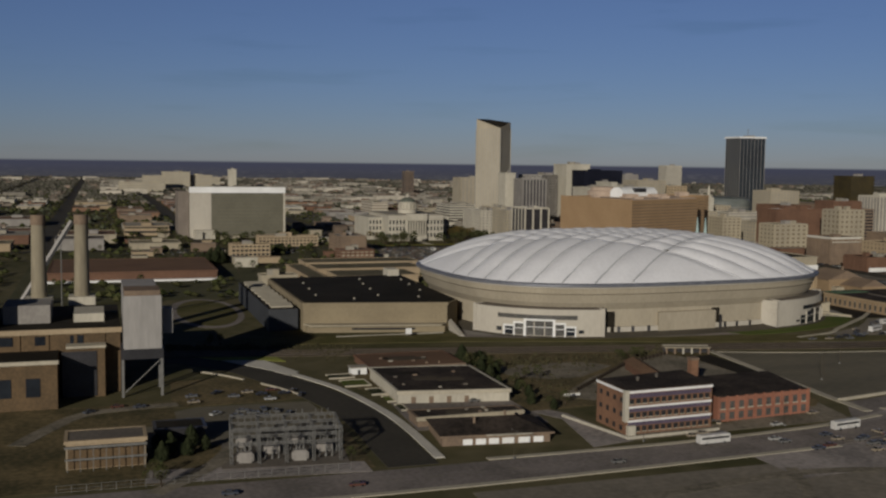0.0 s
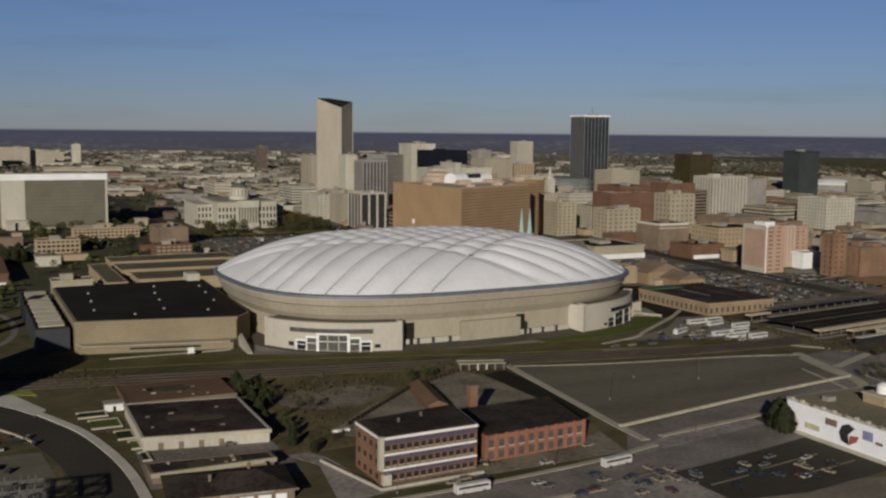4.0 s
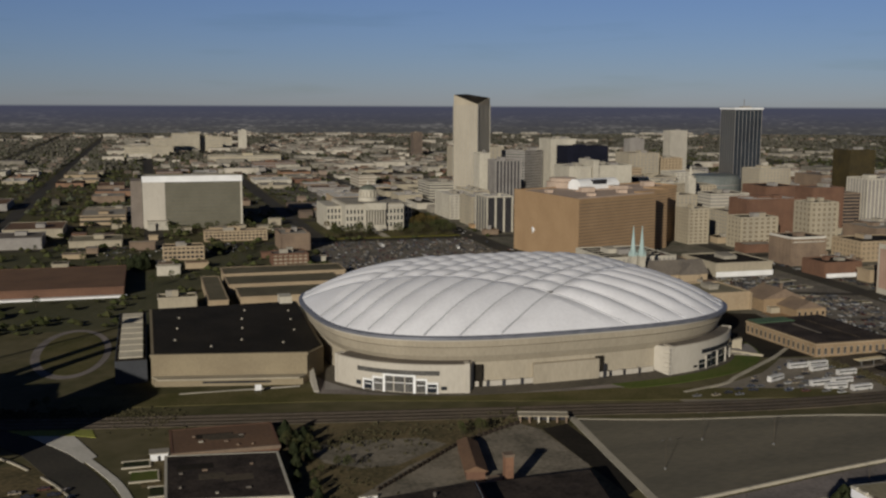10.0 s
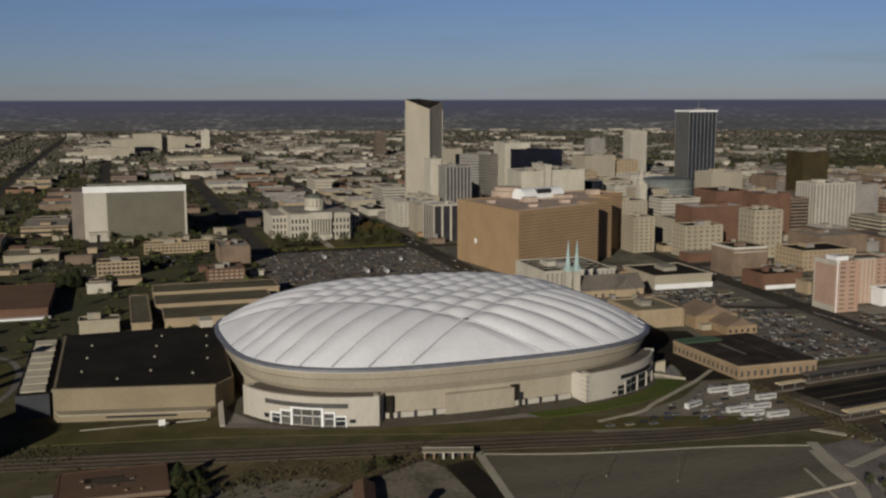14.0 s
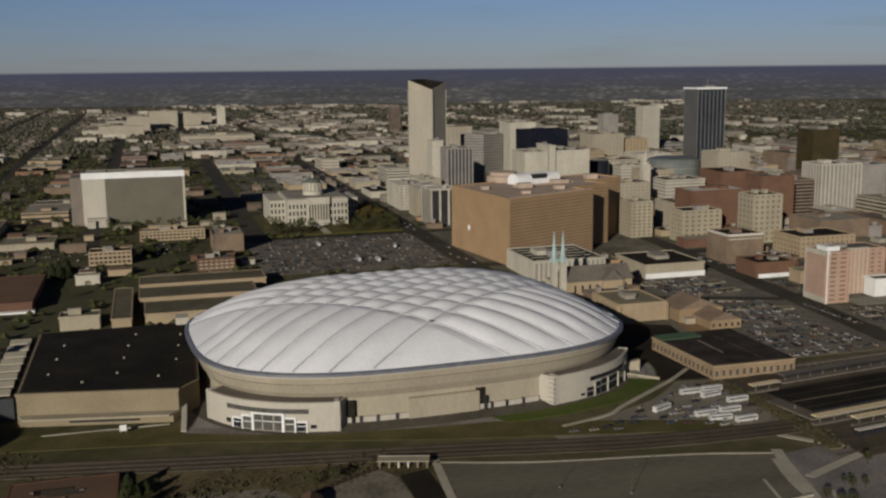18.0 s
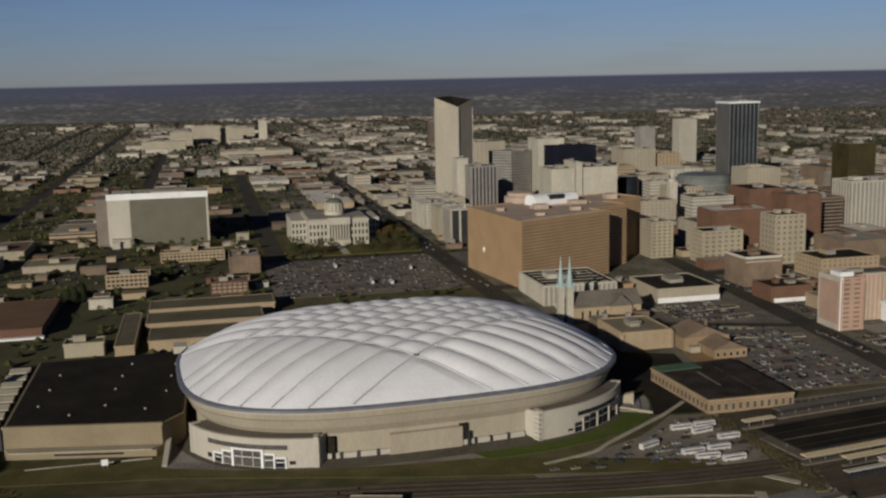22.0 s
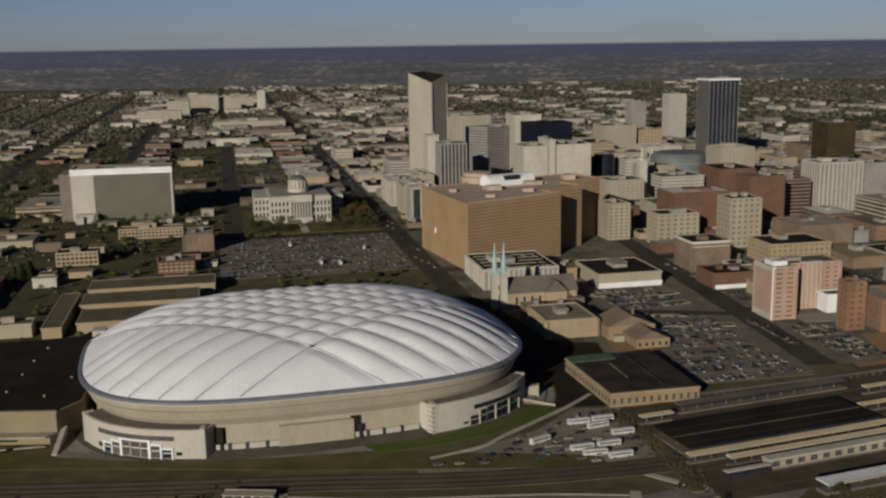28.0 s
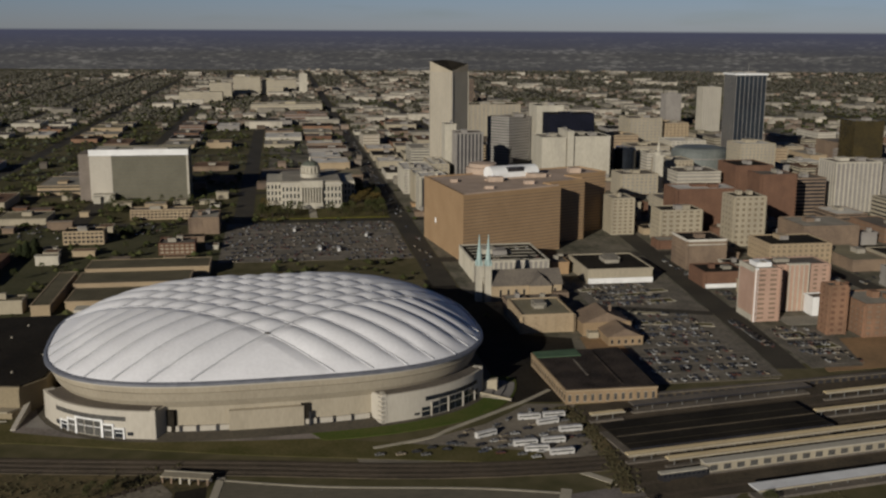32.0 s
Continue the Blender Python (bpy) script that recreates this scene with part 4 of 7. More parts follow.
for j in range(3):
    for i in range(5):
        x, y = i * 8.4, j * 9.0
        part("post", post, STEEL, sub, m=Matrix.Translation((x, y, 0)))
        if i < 4:
            for z in (10.6, 6.4):
                part("beam", beam, STEEL, sub, m=Matrix.Translation((x, y, z)))
            for k in (2.2, 4.2, 6.2):
                part("insulator", ins, STEEL, sub, m=Matrix.Translation((x + k, y, 10.9)) @ Matrix.Scale(0.6, 4))
                part("insulator", ins, STEEL, sub, m=Matrix.Translation((x + k, y + 4.5, 0.2)) @ Matrix.Scale(srnd.uniform(0.9, 1.5), 4))
        if j < 2:
            part("cross_beam", cross_beam, STEEL, sub, m=pose(x, y, 10.6, 0, 0, 90))
        if i < 4 and (i + j) % 2 == 0:
            paint = TANKGREEN if (i, j) == (0, 0) else GREYWALL
            t_ = part("transformer", tr.copy(), paint, sub, "pale green transformer tank" if paint is TANKGREEN else "", m=Matrix.Translation((x + 4.2, y + 1.8, 0)))
            for k in (-1.2, 0, 1.2):
                part("insulator", ins, GREYWALL, t_, m=Matrix.Translation((k, 0, 3.6)) @ Matrix.Scale(0.7, 4))
ctrl = building("control_house", rect(-14, 9, 320, 333), 8.5, TAN, "tan brick control house with an open colonnade", "blank", roof=GRAVEL, units=0, parapet=0.4)
for k in range(7):
    part("column", box(-11.2 + k * 3.7, -11.0 + k * 3.7, -9.4, -9.2, 0, 7.2), STEEL, ctrl)
part("porch_roof", box(-11.8, 11.8, -10, -9, 7.2, 7.9), STEEL, ctrl)
part("porch_beam", box(-11.8, 11.8, -9.6, -9.1, 3.6, 4.1), STEEL, ctrl)
part("dark_bay", box(-11, 11, -6.6, -6.3, 0.2, 6.6), PLANTBRICK, ctrl)
shed = building("dark_shed", rect(13, 29, 342, 353), 5.0, DARK, "dark metal-clad shed beside the substation", "blank", roof=TAR, units=0, parapet=0.3)
fence = thing("yard_fence", (26, 297, 0), "wire fence with steel posts along the street", "fence")
fpost = mesh_of(box(-0.06, 0.06, -0.06, 0.06, 0, 2.4), STEEL, "fence_post")
for k in range(22):
    part("fence_post", fpost, STEEL, fence, m=Matrix.Translation((-42 + k * 4, 0, 0)))
for z in (0.4, 1.3, 2.3):
    part("fence_rail", box(-42, 42, -0.04, 0.04, z, z + 0.08), STEEL, fence)

# ---- foreground brick buildings ----
school = thing("striped_factory", (186.5, 337, 0), "three-storey brown brick factory with long white and blue window bands", "building")
FOOTPRINTS.append((160, 262, 305, 362))
SW, SE_ = (-18, -26), (17.5, -23.8)
hullp = [SW, SE_, (21, 2), (-18.6, -5)]
FH = 15.4
FBRICK = mat("factory_brick", (0.21, 0.115, 0.07), (0.15, 0.085, 0.055), 0.1, 0.9, 0.9)
BLUEPANEL = mat("blue_panel", (0.1, 0.075, 0.105), (0.07, 0.055, 0.08), 0.3, 2, 0.5)
part("wall", prism(hullp, 0, FH), FBRICK, school)
part("roof", prism(grow(hullp, -0.4), FH, FH + 0.3), OLDTAR, school, "flat black tar roof")
part("coping", prism(grow(hullp, 0.25), FH - 0.9, FH - 0.05), WHITE, school, "white stone coping")
front = (Vector(SE_) - Vector(SW))
L = front.length
ang = math.degrees(math.atan2(front.y, front.x))
pane = mesh_of(box(-0.85, 0.85, -0.14, 0.3, 0, 1.7), CARGLASS, "window")
sill = mesh_of(box(-1.0, 1.0, -0.3, 0.3, -0.25, 0), CONCRETE, "window_sill")
for k, z in enumerate((0.3, 5.2, 10.1)):
    base_m = pose(SW[0], SW[1], z, 0, 0, ang)
    part("panel_band", box(0.9, L - 0.5, -0.16, 0.3, 2.7, 4.1), BLUEPANEL, school, "dull violet-blue glazed band", m=base_m)
    if k < 2:
        part("white_band", box(0.5, L - 0.3, -0.45, 0.3, 4.1, 4.75), WHITE, school, "white stone string course", m=base_m)
    for i in range(13):
        win = part("window", pane, CARGLASS, school, m=base_m @ Matrix.Translation((2.3 + i * (L - 4.4) / 12, 0, 0.7)))
        part("window_sill", sill, CONCRETE, win)
part("corner_pier", prism([(-18.6, -26.5), (-17.0, -26.4), (-17.0, -24.6), (-18.6, -24.6)], 4.6, FH + 0.2), PALE, school, "pale stone corner pier")
side = (Vector(hullp[0]) - Vector(hullp[3]))
side_m = pose(hullp[3][0], hullp[3][1], 0, 0, 0, math.degrees(math.atan2(side.y, side.x)))
for z in (1.2, 6.0, 10.9):
    for i in range(4):
        part("side_window", pane, CARGLASS, school, m=side_m @ Matrix.Translation((3.2 + i * 4.9, 0, z)))
part("entrance_block", box(-17.8, -14.8, -27.6, -25.8, 0, 3.4), PALE, school)
for x, y in ((-6, -12), (4, -8)):
    part("roof_vent", lathe([(0.5, FH + 0.2), (0.5, FH + 1.2), (0.8, FH + 1.3), (0.2, FH + 1.8)], sides=10, centre=(x, y)), GRAVEL, school)
kb = strip([(158.5, 341), (165.5, 311), (166.5, 305.5), (204, 308)], 0.7, 1.0, thick=1.0)
solo("boundary_wall", kb, PALE, "low pale terrace wall round the factory", "wall", "structure")
shop = thing("red_workshop", (231, 336, 0), "two-storey red brick workshop with pale piers under a black roof", "building")
shopp = [(-21, -18), (21, -14), (27, 20), (-18, 17)]
part("wall", prism(shopp, 0, 9), ORANGE, shop)
part("roof", prism(grow(shopp, -0.4), 9, 9.3), OLDTAR, shop, "flat black tar roof")
fr = Vector((42, 4))
for i in range(11):
    mm = pose(-21 + fr.x * i / 10, -18 + fr.y * i / 10, 0, 0, 0, math.degrees(math.atan2(fr.y, fr.x)))
    part("pilaster", box(-0.4, 0.4, -0.5, 0.3, 0, 9.4), ORANGE, shop, m=mm)
    if i < 10:
        win = part("window", box(1.1, 3.1, -0.12, 0.3, 4.8, 7.4), EGLASS, shop, m=mm)
        part("window_sill", box(0.9, 3.3, -0.35, 0.3, 4.45, 4.8), CONCRETE, win)
        part("ground_window", box(1.0, 3.2, -0.1, 0.3, 0.8, 3.4), EGLASS, shop, m=mm)
stackb = thing("brick_chimney", (229.5, 367, 0), "square brown brick chimney behind the workshop", "chimney")
part("shaft", prism([(-1.6, -1.6), (1.6, -1.6), (1.6, 1.6), (-1.6, 1.6)], 0, 14), FBRICK, stackb)
part("cap", box(-1.9, 1.9, -1.9, 1.9, 13.2, 14.2), DULL, stackb)
part("boiler_shed", box(-7, -1.7, -4, 6, 0, 4), DULL, stackb, "low brick boiler shed")
gable = thing("brick_shed", (223.5, 397, 0), "small old brick shed with a rusty pink pitched roof", "shed")
part("wall", prism([(-6, -16), (1, -18), (8, 17), (1, 19)], 0, 3.6), RED, gable)
part("roof", prism([(-7, -16.4), (-2.6, -17.6), (4.6, 18.6), (0.6, 20)], 3.4, 0, top=[3.6, 5.6, 5.6, 3.6]), RUST, gable)
part("far_roof", prism([(-2.6, -17.6), (2, -18.8), (9, 17), (4.6, 18.6)], 3.4, 0, top=[5.6, 3.6, 3.6, 5.6]), RUST, gable)
yfence = thing("brick_fence", (200, 402, 0), "low dark brick wall in broken lengths along the yard", "fence")
ypost = mesh_of(box(-0.2, 2.0, -0.4, 0.4, 0, 1.7), BARK, "fence_post")
ypanel = mesh_of(box(0.6, 2.6, -0.15, 0.15, 0, 1.0), DULL, "fence_panel")
for p0, p1, n in (((-18, -24), (28, 21), 18), ((28, 21), (62, 41), 11)):
    ang = math.degrees(math.atan2(p1[1] - p0[1], p1[0] - p0[0]))
    for k in range(n):
        at = Matrix.Translation((p0[0] + (p1[0] - p0[0]) * k / n, p0[1] + (p1[1] - p0[1]) * k / n, 0)) @ pose(0, 0, 0, 0, 0, ang)
        part("fence_post", ypost, DARK, yfence, m=at)
        if k % 4 != 3:
            part("fence_panel", ypanel, RED, yfence, m=at)
bar = thing("low_wall", (177, 372, 0), "short white block wall on the waste ground", "wall")
part("wall", box(-3.4, 3.4, -0.5, 0.5, 0, 1.0), WHITE, bar)
part("wall_cap", box(-3.6, 3.6, -0.7, 0.7, 1.0, 1.2), CONCRETE, bar)

def depot(poly, h, wall_m, label, roof_m, doors, door_m, eave=CONCRETE):
    """A low depot with a deep fascia along its south front and doors under it."""
    b = building("warehouse", poly, h, wall_m, label, "blank", roof=roof_m, units=0, parapet=0.4)
    cx, cy = sum(p[0] for p in poly) / 4, sum(p[1] for p in poly) / 4
    d = Vector(poly[1]) - Vector(poly[0])
    m = pose(poly[0][0] - cx, poly[0][1] - cy, 0, 0, 0, math.degrees(math.atan2(d.y, d.x)))
    part("fascia", box(-0.6, d.length + 0.6, -0.9, 0.2, h - 0.9, h + 0.5), eave, b, m=m)
    for x, w, z in doors:
        part("door", box(x - w / 2, x + w / 2, -0.12, 0.2, 0.1, z), door_m, b, m=m)
    r = random.Random(int(cx))
    xs, ys = [p[0] - cx for p in poly], [p[1] - cy for p in poly]
    for k in range(6):
        x, y, w = r.uniform(min(xs), max(xs)) * 0.8, r.uniform(min(ys), max(ys)) * 0.75, r.uniform(0.4, 1.0)
        part("roof_hatch", box(x - w, x + w, y - 0.5, y + 0.5, h + 0.2, h + 0.8), r.choice((GRAVEL, DULL, PALEROOF)), b)
    for k in range(3):
        x, y, w = r.uniform(min(xs), max(xs)) * 0.5, r.uniform(min(ys), max(ys)) * 0.5, r.uniform(4, 8)
        part("roof_patch", box(x - w, x + w, y - 3, y + 3, h + 0.2, h + 0.29 + 0.02 * k), BALLAST if k else TAR, b, "newer tar patch")
    return b, m


wh, wm = depot([(105.5, 377), (149, 370), (149.5, 419), (106.5, 425)], 4.6, PALE, "long low warehouse with a black roof and a pale south wall", OLDTAR, [(6 + 7 * k, 1.8, 2.6) for k in range(4)], DULL)
part("white_wall", box(33, 43.8, -0.2, 0.2, 0.1, 3.5), PALE, wh, "pale painted end of the wall", m=wm)
depot(rect(109, 152, 432, 464), 3.0, RED, "low shed with a rusty red roof", RUST, [(10, 2.2, 2.2), (26, 2.2, 2.2)], DULL, DULL)
depot([(102.5, 340.5), (142.5, 341.5), (142.5, 349), (102.5, 352)], 3.2, DULL, "narrow dark-roofed store between two depots", OLDTAR, [(8, 3, 2.2), (22, 4, 2.2)], DARK, CREAM)
hip = thing("hip_roof_depot", (122.5, 323.6, 0), "dull brick depot with a dark hipped roof and white roller doors", "building", rz=-6.0)
FOOTPRINTS.append((100, 143, 306, 337))
part("wall", box(-18.6, 18.6, -11.2, 11.2, 0, 3.8), DULL, hip)
bm = bmesh.new()
ev = [bm.verts.new(p) for p in ((-19.6, -12.4, 3.6), (19.6, -12.4, 3.6), (19.6, 12.4, 3.6), (-19.6, 12.4, 3.6))]
rg = [bm.verts.new(p) for p in ((-9, 0, 6.8), (9, 0, 6.8))]
for f in ((ev[0], ev[1], rg[1], rg[0]), (ev[1], ev[2], rg[1]), (ev[2], ev[3], rg[0], rg[1]), (ev[3], ev[0], rg[0]), (ev[3], ev[2], ev[1], ev[0])):
    bm.faces.new(f)
part("roof", bm, OLDTAR, hip, "dark hipped tar roof")
part("fascia", box(-19.7, 19.7, -12.6, -12.3, 3.1, 3.7), DULL, hip)
for x, w in ((-10, 3.2), (-5.5, 3.4), (-1, 3.4), (4, 4.2), (9.5, 4), (14.5, 3.4)):
    part("roller_door", box(x - w / 2, x + w / 2, -11.5, -11.0, 0.2, 2.1), WHITE, hip, "white roller door")
part("sign_strip", box(-4, 12, -12.8, -12.6, 3.2, 3.8), PALEROOF, hip)
for x, y in ((-6, -4), (7, 4)):
    part("roof_vent", lathe([(0.5, 4.5), (0.5, 7.2), (0.75, 7.3), (0.2, 7.8)], sides=10, centre=(x, y)), DULL, hip)
for k, (x, y, w, d) in enumerate(((96, 434, 5, 3.4), (99, 419, 5, 5.5), (103.6, 401, 2.6, 5), (105, 387, 1.2, 4.5), (106, 372, 0.9, 4.5))):
    y_ = thing("planted_yard", (x - 1, y - 2, 0), "small planted yard with dark green ground and pale edging", "yard", "roadside yards")
    part("lawn", box(-w, w, -d, d, 0, 0.35), EVERGREEN if k % 2 == 0 else LAWN, y_)
    bm = box(-w - 0.7, w + 0.7, -d - 0.8, -d, 0, 0.6)
    box(-w - 0.7, w + 0.7, d, d + 0.8, 0, 0.6, bm)
    box(w, w + 0.7, -d, d, 0, 0.6, bm)
    part("edging", bm, CONCRETE, y_)
kiosk = thing("kiosk", (104, 437, 0), "small white flat-roofed kiosk", "kiosk")
part("wall", box(-3.5, 3.5, -2.5, 2.5, 0, 3), WHITE, kiosk)
part("roof", box(-4, 4, -3, 3, 3, 3.4), PALEROOF, kiosk)
part("door", box(-0.6, 0.6, -2.56, -2.4, 0, 2.1), DARK, kiosk)

# the white warehouse with painted shapes
white = thing("painted_warehouse", (360, 277, 0), "white warehouse with coloured shapes painted on its west wall", "building")
FOOTPRINTS.append((334, 386, 243, 310))
wp = [(-26, -33), (24, -33), (24, 31), (-25, 31)]
part("wall", prism(wp, 0, 12), mat("chalk_white_paint", (0.86, 0.84, 0.85), (0.76, 0.74, 0.74), 0.08, 1.0, 0.7), white)
part("roof", prism(grow(wp, -0.5), 12, 12.3), GRAVEL, white)
part("coping", prism(grow(wp, 0.2), 11.7, 12.6), PALE, white)
part("roof_inner", prism(grow(wp, -0.7), 12.3, 12.66), SANDROOF, white)
BLUEP = mat("mural_blue", (0.25, 0.27, 0.44), None, 0.4, 2, 0.7)
REDP = mat("mural_red", (0.36, 0.1, 0.07), None, 0.4, 2, 0.7)
YELP = mat("mural_yellow", (0.55, 0.52, 0.33), None, 0.4, 2, 0.7)


def mural(yc, zc, pts, material):
    bm = bmesh.new()
    lo = [bm.verts.new((-0.05, -y, z)) for y, z in pts]
    hi = [bm.verts.new((0.10, -y, z)) for y, z in pts]
    bm.faces.new(lo)
    bm.faces.new(hi[::-1])
    for i in range(len(pts)):
        j = (i + 1) % len(pts)
        bm.faces.new((lo[i], lo[j], hi[j], hi[i]))
    part("painted_shape", bm, material, white, m=Matrix.Translation((-25.6 - 0.5 * (31 - yc) / 64, yc, zc)))


mural(0, 6, [(-4, 0), (-2.8, 2.8), (0, 4), (3, 3), (0, 0), (0.5, -3.5), (-2.8, -2.8)], DARK)
mural(0, 6, [(0.6, -3.6), (1.0, 0), (5, 0.6), (4, -1.6)], REDP)
mural(-9, 8, [(-2.2, -1.6), (2.2, -1.6), (2.2, 1.6), (-2.2, 1.6)], BLUEP)
mural(-21, 5, [(-1.8, -3), (1.8, -3), (1.8, 3.4), (-1.8, 3.4)], REDP)
mural(17, 4.5, [(-3.5, -1), (3.5, -1), (3.5, 1), (-3.5, 1)], YELP)
part("penthouse", box(-4, 8, 4, 14, 12.4, 16), TAN, white)
part("penthouse_roof", box(-4.5, 8.5, 3.5, 14.5, 16, 16.5), CONCRETE, white)
part("water_tank", lathe([(2.6, 16.5), (2.6, 19.5), (1.4, 20.3), (0.2, 20.6)], sides=20, centre=(1, 9)), WHITE, white, "round white roof tank")
for k in range(12):
    part("scupper", box(-26.2, -25.0, -30 + k * 5.2, -28.6 + k * 5.2, 12.2, 13.3), PALE if k % 3 else DULL, white)
mural(8, 8.5, [(-2.6, -1.2), (2.6, -1.2), (2.6, 1.2), (-2.6, 1.2)], DULL)
mural(-14, 6.5, [(-1.5, -0.5), (1.5, -0.5), (1.5, 0.5), (-1.5, 0.5)], DULL)
part("lower_band", box(-26.35, -25.9, -32, 30, 0, 1.3), PALE, white)
for x, y in ((-15, 20), (-8, -14), (12, -8), (16, 20), (4, -22)):
    part("roof_unit", box(x - 2, x + 2, y - 1.5, y + 1.5, 12.5, 14.4), GREYWALL, white)

# ---- railway platforms, trains and the old station hall ----
SL = 8.2


def canopy(u, v, length, width, top, label, kind):
    c = thing("platform_canopy" if kind == "c" else "train_shed", (u, v, 0), label, "canopy", "station platforms", rz=SL)
    part("roof", prism([(0, -width / 2), (length, -width / 2), (length, width / 2), (0, width / 2)], 5.0, 5.5), top, c)
    part("fascia", box(-0.2, length + 0.2, -width / 2 - 0.25, -width / 2, 4.7, 5.6), DARK if kind == "s" else CREAM, c)
    part("platform", box(0, length, -width / 2 + 0.6, width / 2 - 0.6, 0, 1.3), GRAVEL, c)
    if width > 20:
        for k in range(3):
            part("roof_ridge", box(0.5, length - 0.5, -11.2 + k * 9.4, -10.4 + k * 9.4, 5.5, 5.9), BALLAST if k == 1 else TAR, c, "long worn ridge of the shed roof")
    pm = mesh_of(box(-0.2, 0.2, -0.2, 0.2, 1.2, 5.0), STEEL, "post")
    for k in range(int(length / 9)):
        part("post", pm, STEEL, c, m=Matrix.Translation((4 + k * 9, 0, 0)))


canopy(476, 434, 200, 4.2, CANOPY, "long tan platform canopy on steel posts", "c")
canopy(493, 427, 190, 4.0, CANOPY, "long tan platform canopy beside parked coaches", "c")
canopy(519, 391, 200, 8, WHITE, "long white-roofed platform canopy on steel posts", "c")
canopy(593, 476, 130, 3.2, CANOPY, "pale platform canopy beyond the train shed", "c")
canopy(612, 501, 130, 3.2, CANOPY, "pale platform canopy beside the viaduct", "c")
canopy(474, 487, 19, 3.4, CANOPY, "short pale platform canopy", "c")
canopy(477, 456, 114, 34, TAR, "wide dark train shed roof over the tracks", "s")
canopy(500, 499, 110, 7, GRAVEL, "long grey platform roof beside the tracks", "s")
via = thing("viaduct_wall", (521, 518, 0), "low dark stone viaduct wall with a row of arches", "viaduct", rz=6.0)
part("wall", box(0, 150, -1.2, 1.2, 0, 3.0), BALLAST, via)
part("coping", box(-0.3, 150.3, -1.5, 1.5, 3.0, 3.4), GRAVEL, via)
arch_m = mesh_of(box(0, 3.4, -1.26, -1.1, 0.4, 2.4), DARK, "arch")
for k in range(28):
    part("arch", arch_m, DARK, via, m=Matrix.Translation((1.2 + k * 5.3, 0, 0)))
bm = bmesh.new()
for k in range(8):
    strip([(462, 400 + k * 13 - 4), (760, 443 + k * 13 - 4)], 0.2, 0.62, bm, 0.2)
    strip([(462, 400 + k * 13 - 2.5), (760, 443 + k * 13 - 2.5)], 0.2, 0.62, bm, 0.2)
solo("railway_track", bm, RAIL, "parallel worn rails between the platforms", "railway track", "structure")
sheet("rail_yard", [(474, 392), (780, 424), (780, 566), (474, 512)], 0.42, BALLAST, "dark brown ballast of the station yard")


def coach(u, v, wall_m, label):
    c = thing("railway_coach", (u, v, 0.5), label, "railway coach", "parked train", rz=SL)
    part("body", box(0, 24, -1.5, 1.5, 1.0, 4.0), wall_m, c)
    part("roof", prism([(0, -1.5), (24, -1.5), (24, 1.5), (0, 1.5)], 4.0, 4.45), PALE, c)
    wm = mesh_of(box(0, 1.5, -1.54, 1.54, 2.3, 3.3), GLASS, "window")
    for k in range(9):
        part("window", wm, GLASS, c, m=Matrix.Translation((1.6 + k * 2.4, 0, 0)))
    for x in (3.5, 20.5):
        part("bogie", box(x - 1.6, x + 1.6, -1.2, 1.2, 0.1, 1.0), DARK, c)


house = thing("platform_house", (508, 417.2, 0.4), "long low cream platform house with broad windows beside the track", "station building", rz=SL)
part("wall", box(0, 118, 0, 4.4, 0, 5.2), CREAM, house)
part("roof", box(-0.4, 118.4, -0.5, 4.9, 5.2, 5.7), PALE, house)
part("plinth", box(-0.2, 118.2, -0.3, 0.1, 0, 0.9), GRAVEL, house)
pane_m = mesh_of(box(0, 3.9, -0.06, 0.3, 1.5, 4.2), EGLASS, "window")
sill_m = mesh_of(box(-0.2, 4.1, -0.22, 0.2, 1.2, 1.5), PALE, "window_sill")
for k in range(16):
    part("window", pane_m, EGLASS, house, m=Matrix.Translation((2.4 + k * 7.1, 0, 0)))
    part("window_sill", sill_m, PALE, house, m=Matrix.Translation((2.4 + k * 7.1, 0, 0)))
coach(484, 412.5, DARK, "dark railway coach standing beside the platform")
bm = strip(smooth_line([(466, 512), (471, 480), (472, 455), (469, 420), (467, 404)]), 6, 0.75, thick=1.0)
solo("footbridge", bm, DIRT, "earth-brown bridge deck crossing the tracks", "bridge", "structure")

deck = thing("loading_deck", (274, 444, 0), "raised concrete loading deck on dark posts beside the railway", "deck", rz=-16.0)
part("slab", box(-12, 11, -3.5, 2.5, 3.0, 3.4), CREAM, deck)
part("parapet", box(-12, 11, 2.1, 2.5, 3.4, 3.8), PALEROOF, deck)
part("back_wall", box(-11.6, 10.6, 1.0, 1.4, 0, 3.0), DARK, deck)
for k in range(6):
    part("post", box(-11.4 + k * 4.2, -10.6 + k * 4.2, -3.3, -2.5, 0, 3.0), PALE if k in (2, 3) else DULL, deck)
hall = thing("station_hall", (494, 552, 0), "long tan station hall with arched openings and a dark roof", "building")
FOOTPRINTS.append((464, 525, 515, 590))
hp = [(-25, -36), (27, -36), (28, 36), (-28, 32)]
part("wall", prism(hp, 0, 8), mat("station_brick", (0.29, 0.205, 0.122), (0.225, 0.16, 0.095), 0.06, 0.9, 0.9), hall)
part("roof", prism(grow(hp, -0.5), 8, 8.5), OLDTAR, hall, "dark tar roof")
part("green_roof", prism([(-27, 20), (0, 21.5), (0, 34), (-27.4, 31.5)], 8.4, 8.9), mat("dark_green_roof", (0.09, 0.145, 0.08), (0.06, 0.1, 0.055), 0.2, 1.5, 0.8), hall, "patch of dark green copper roof")
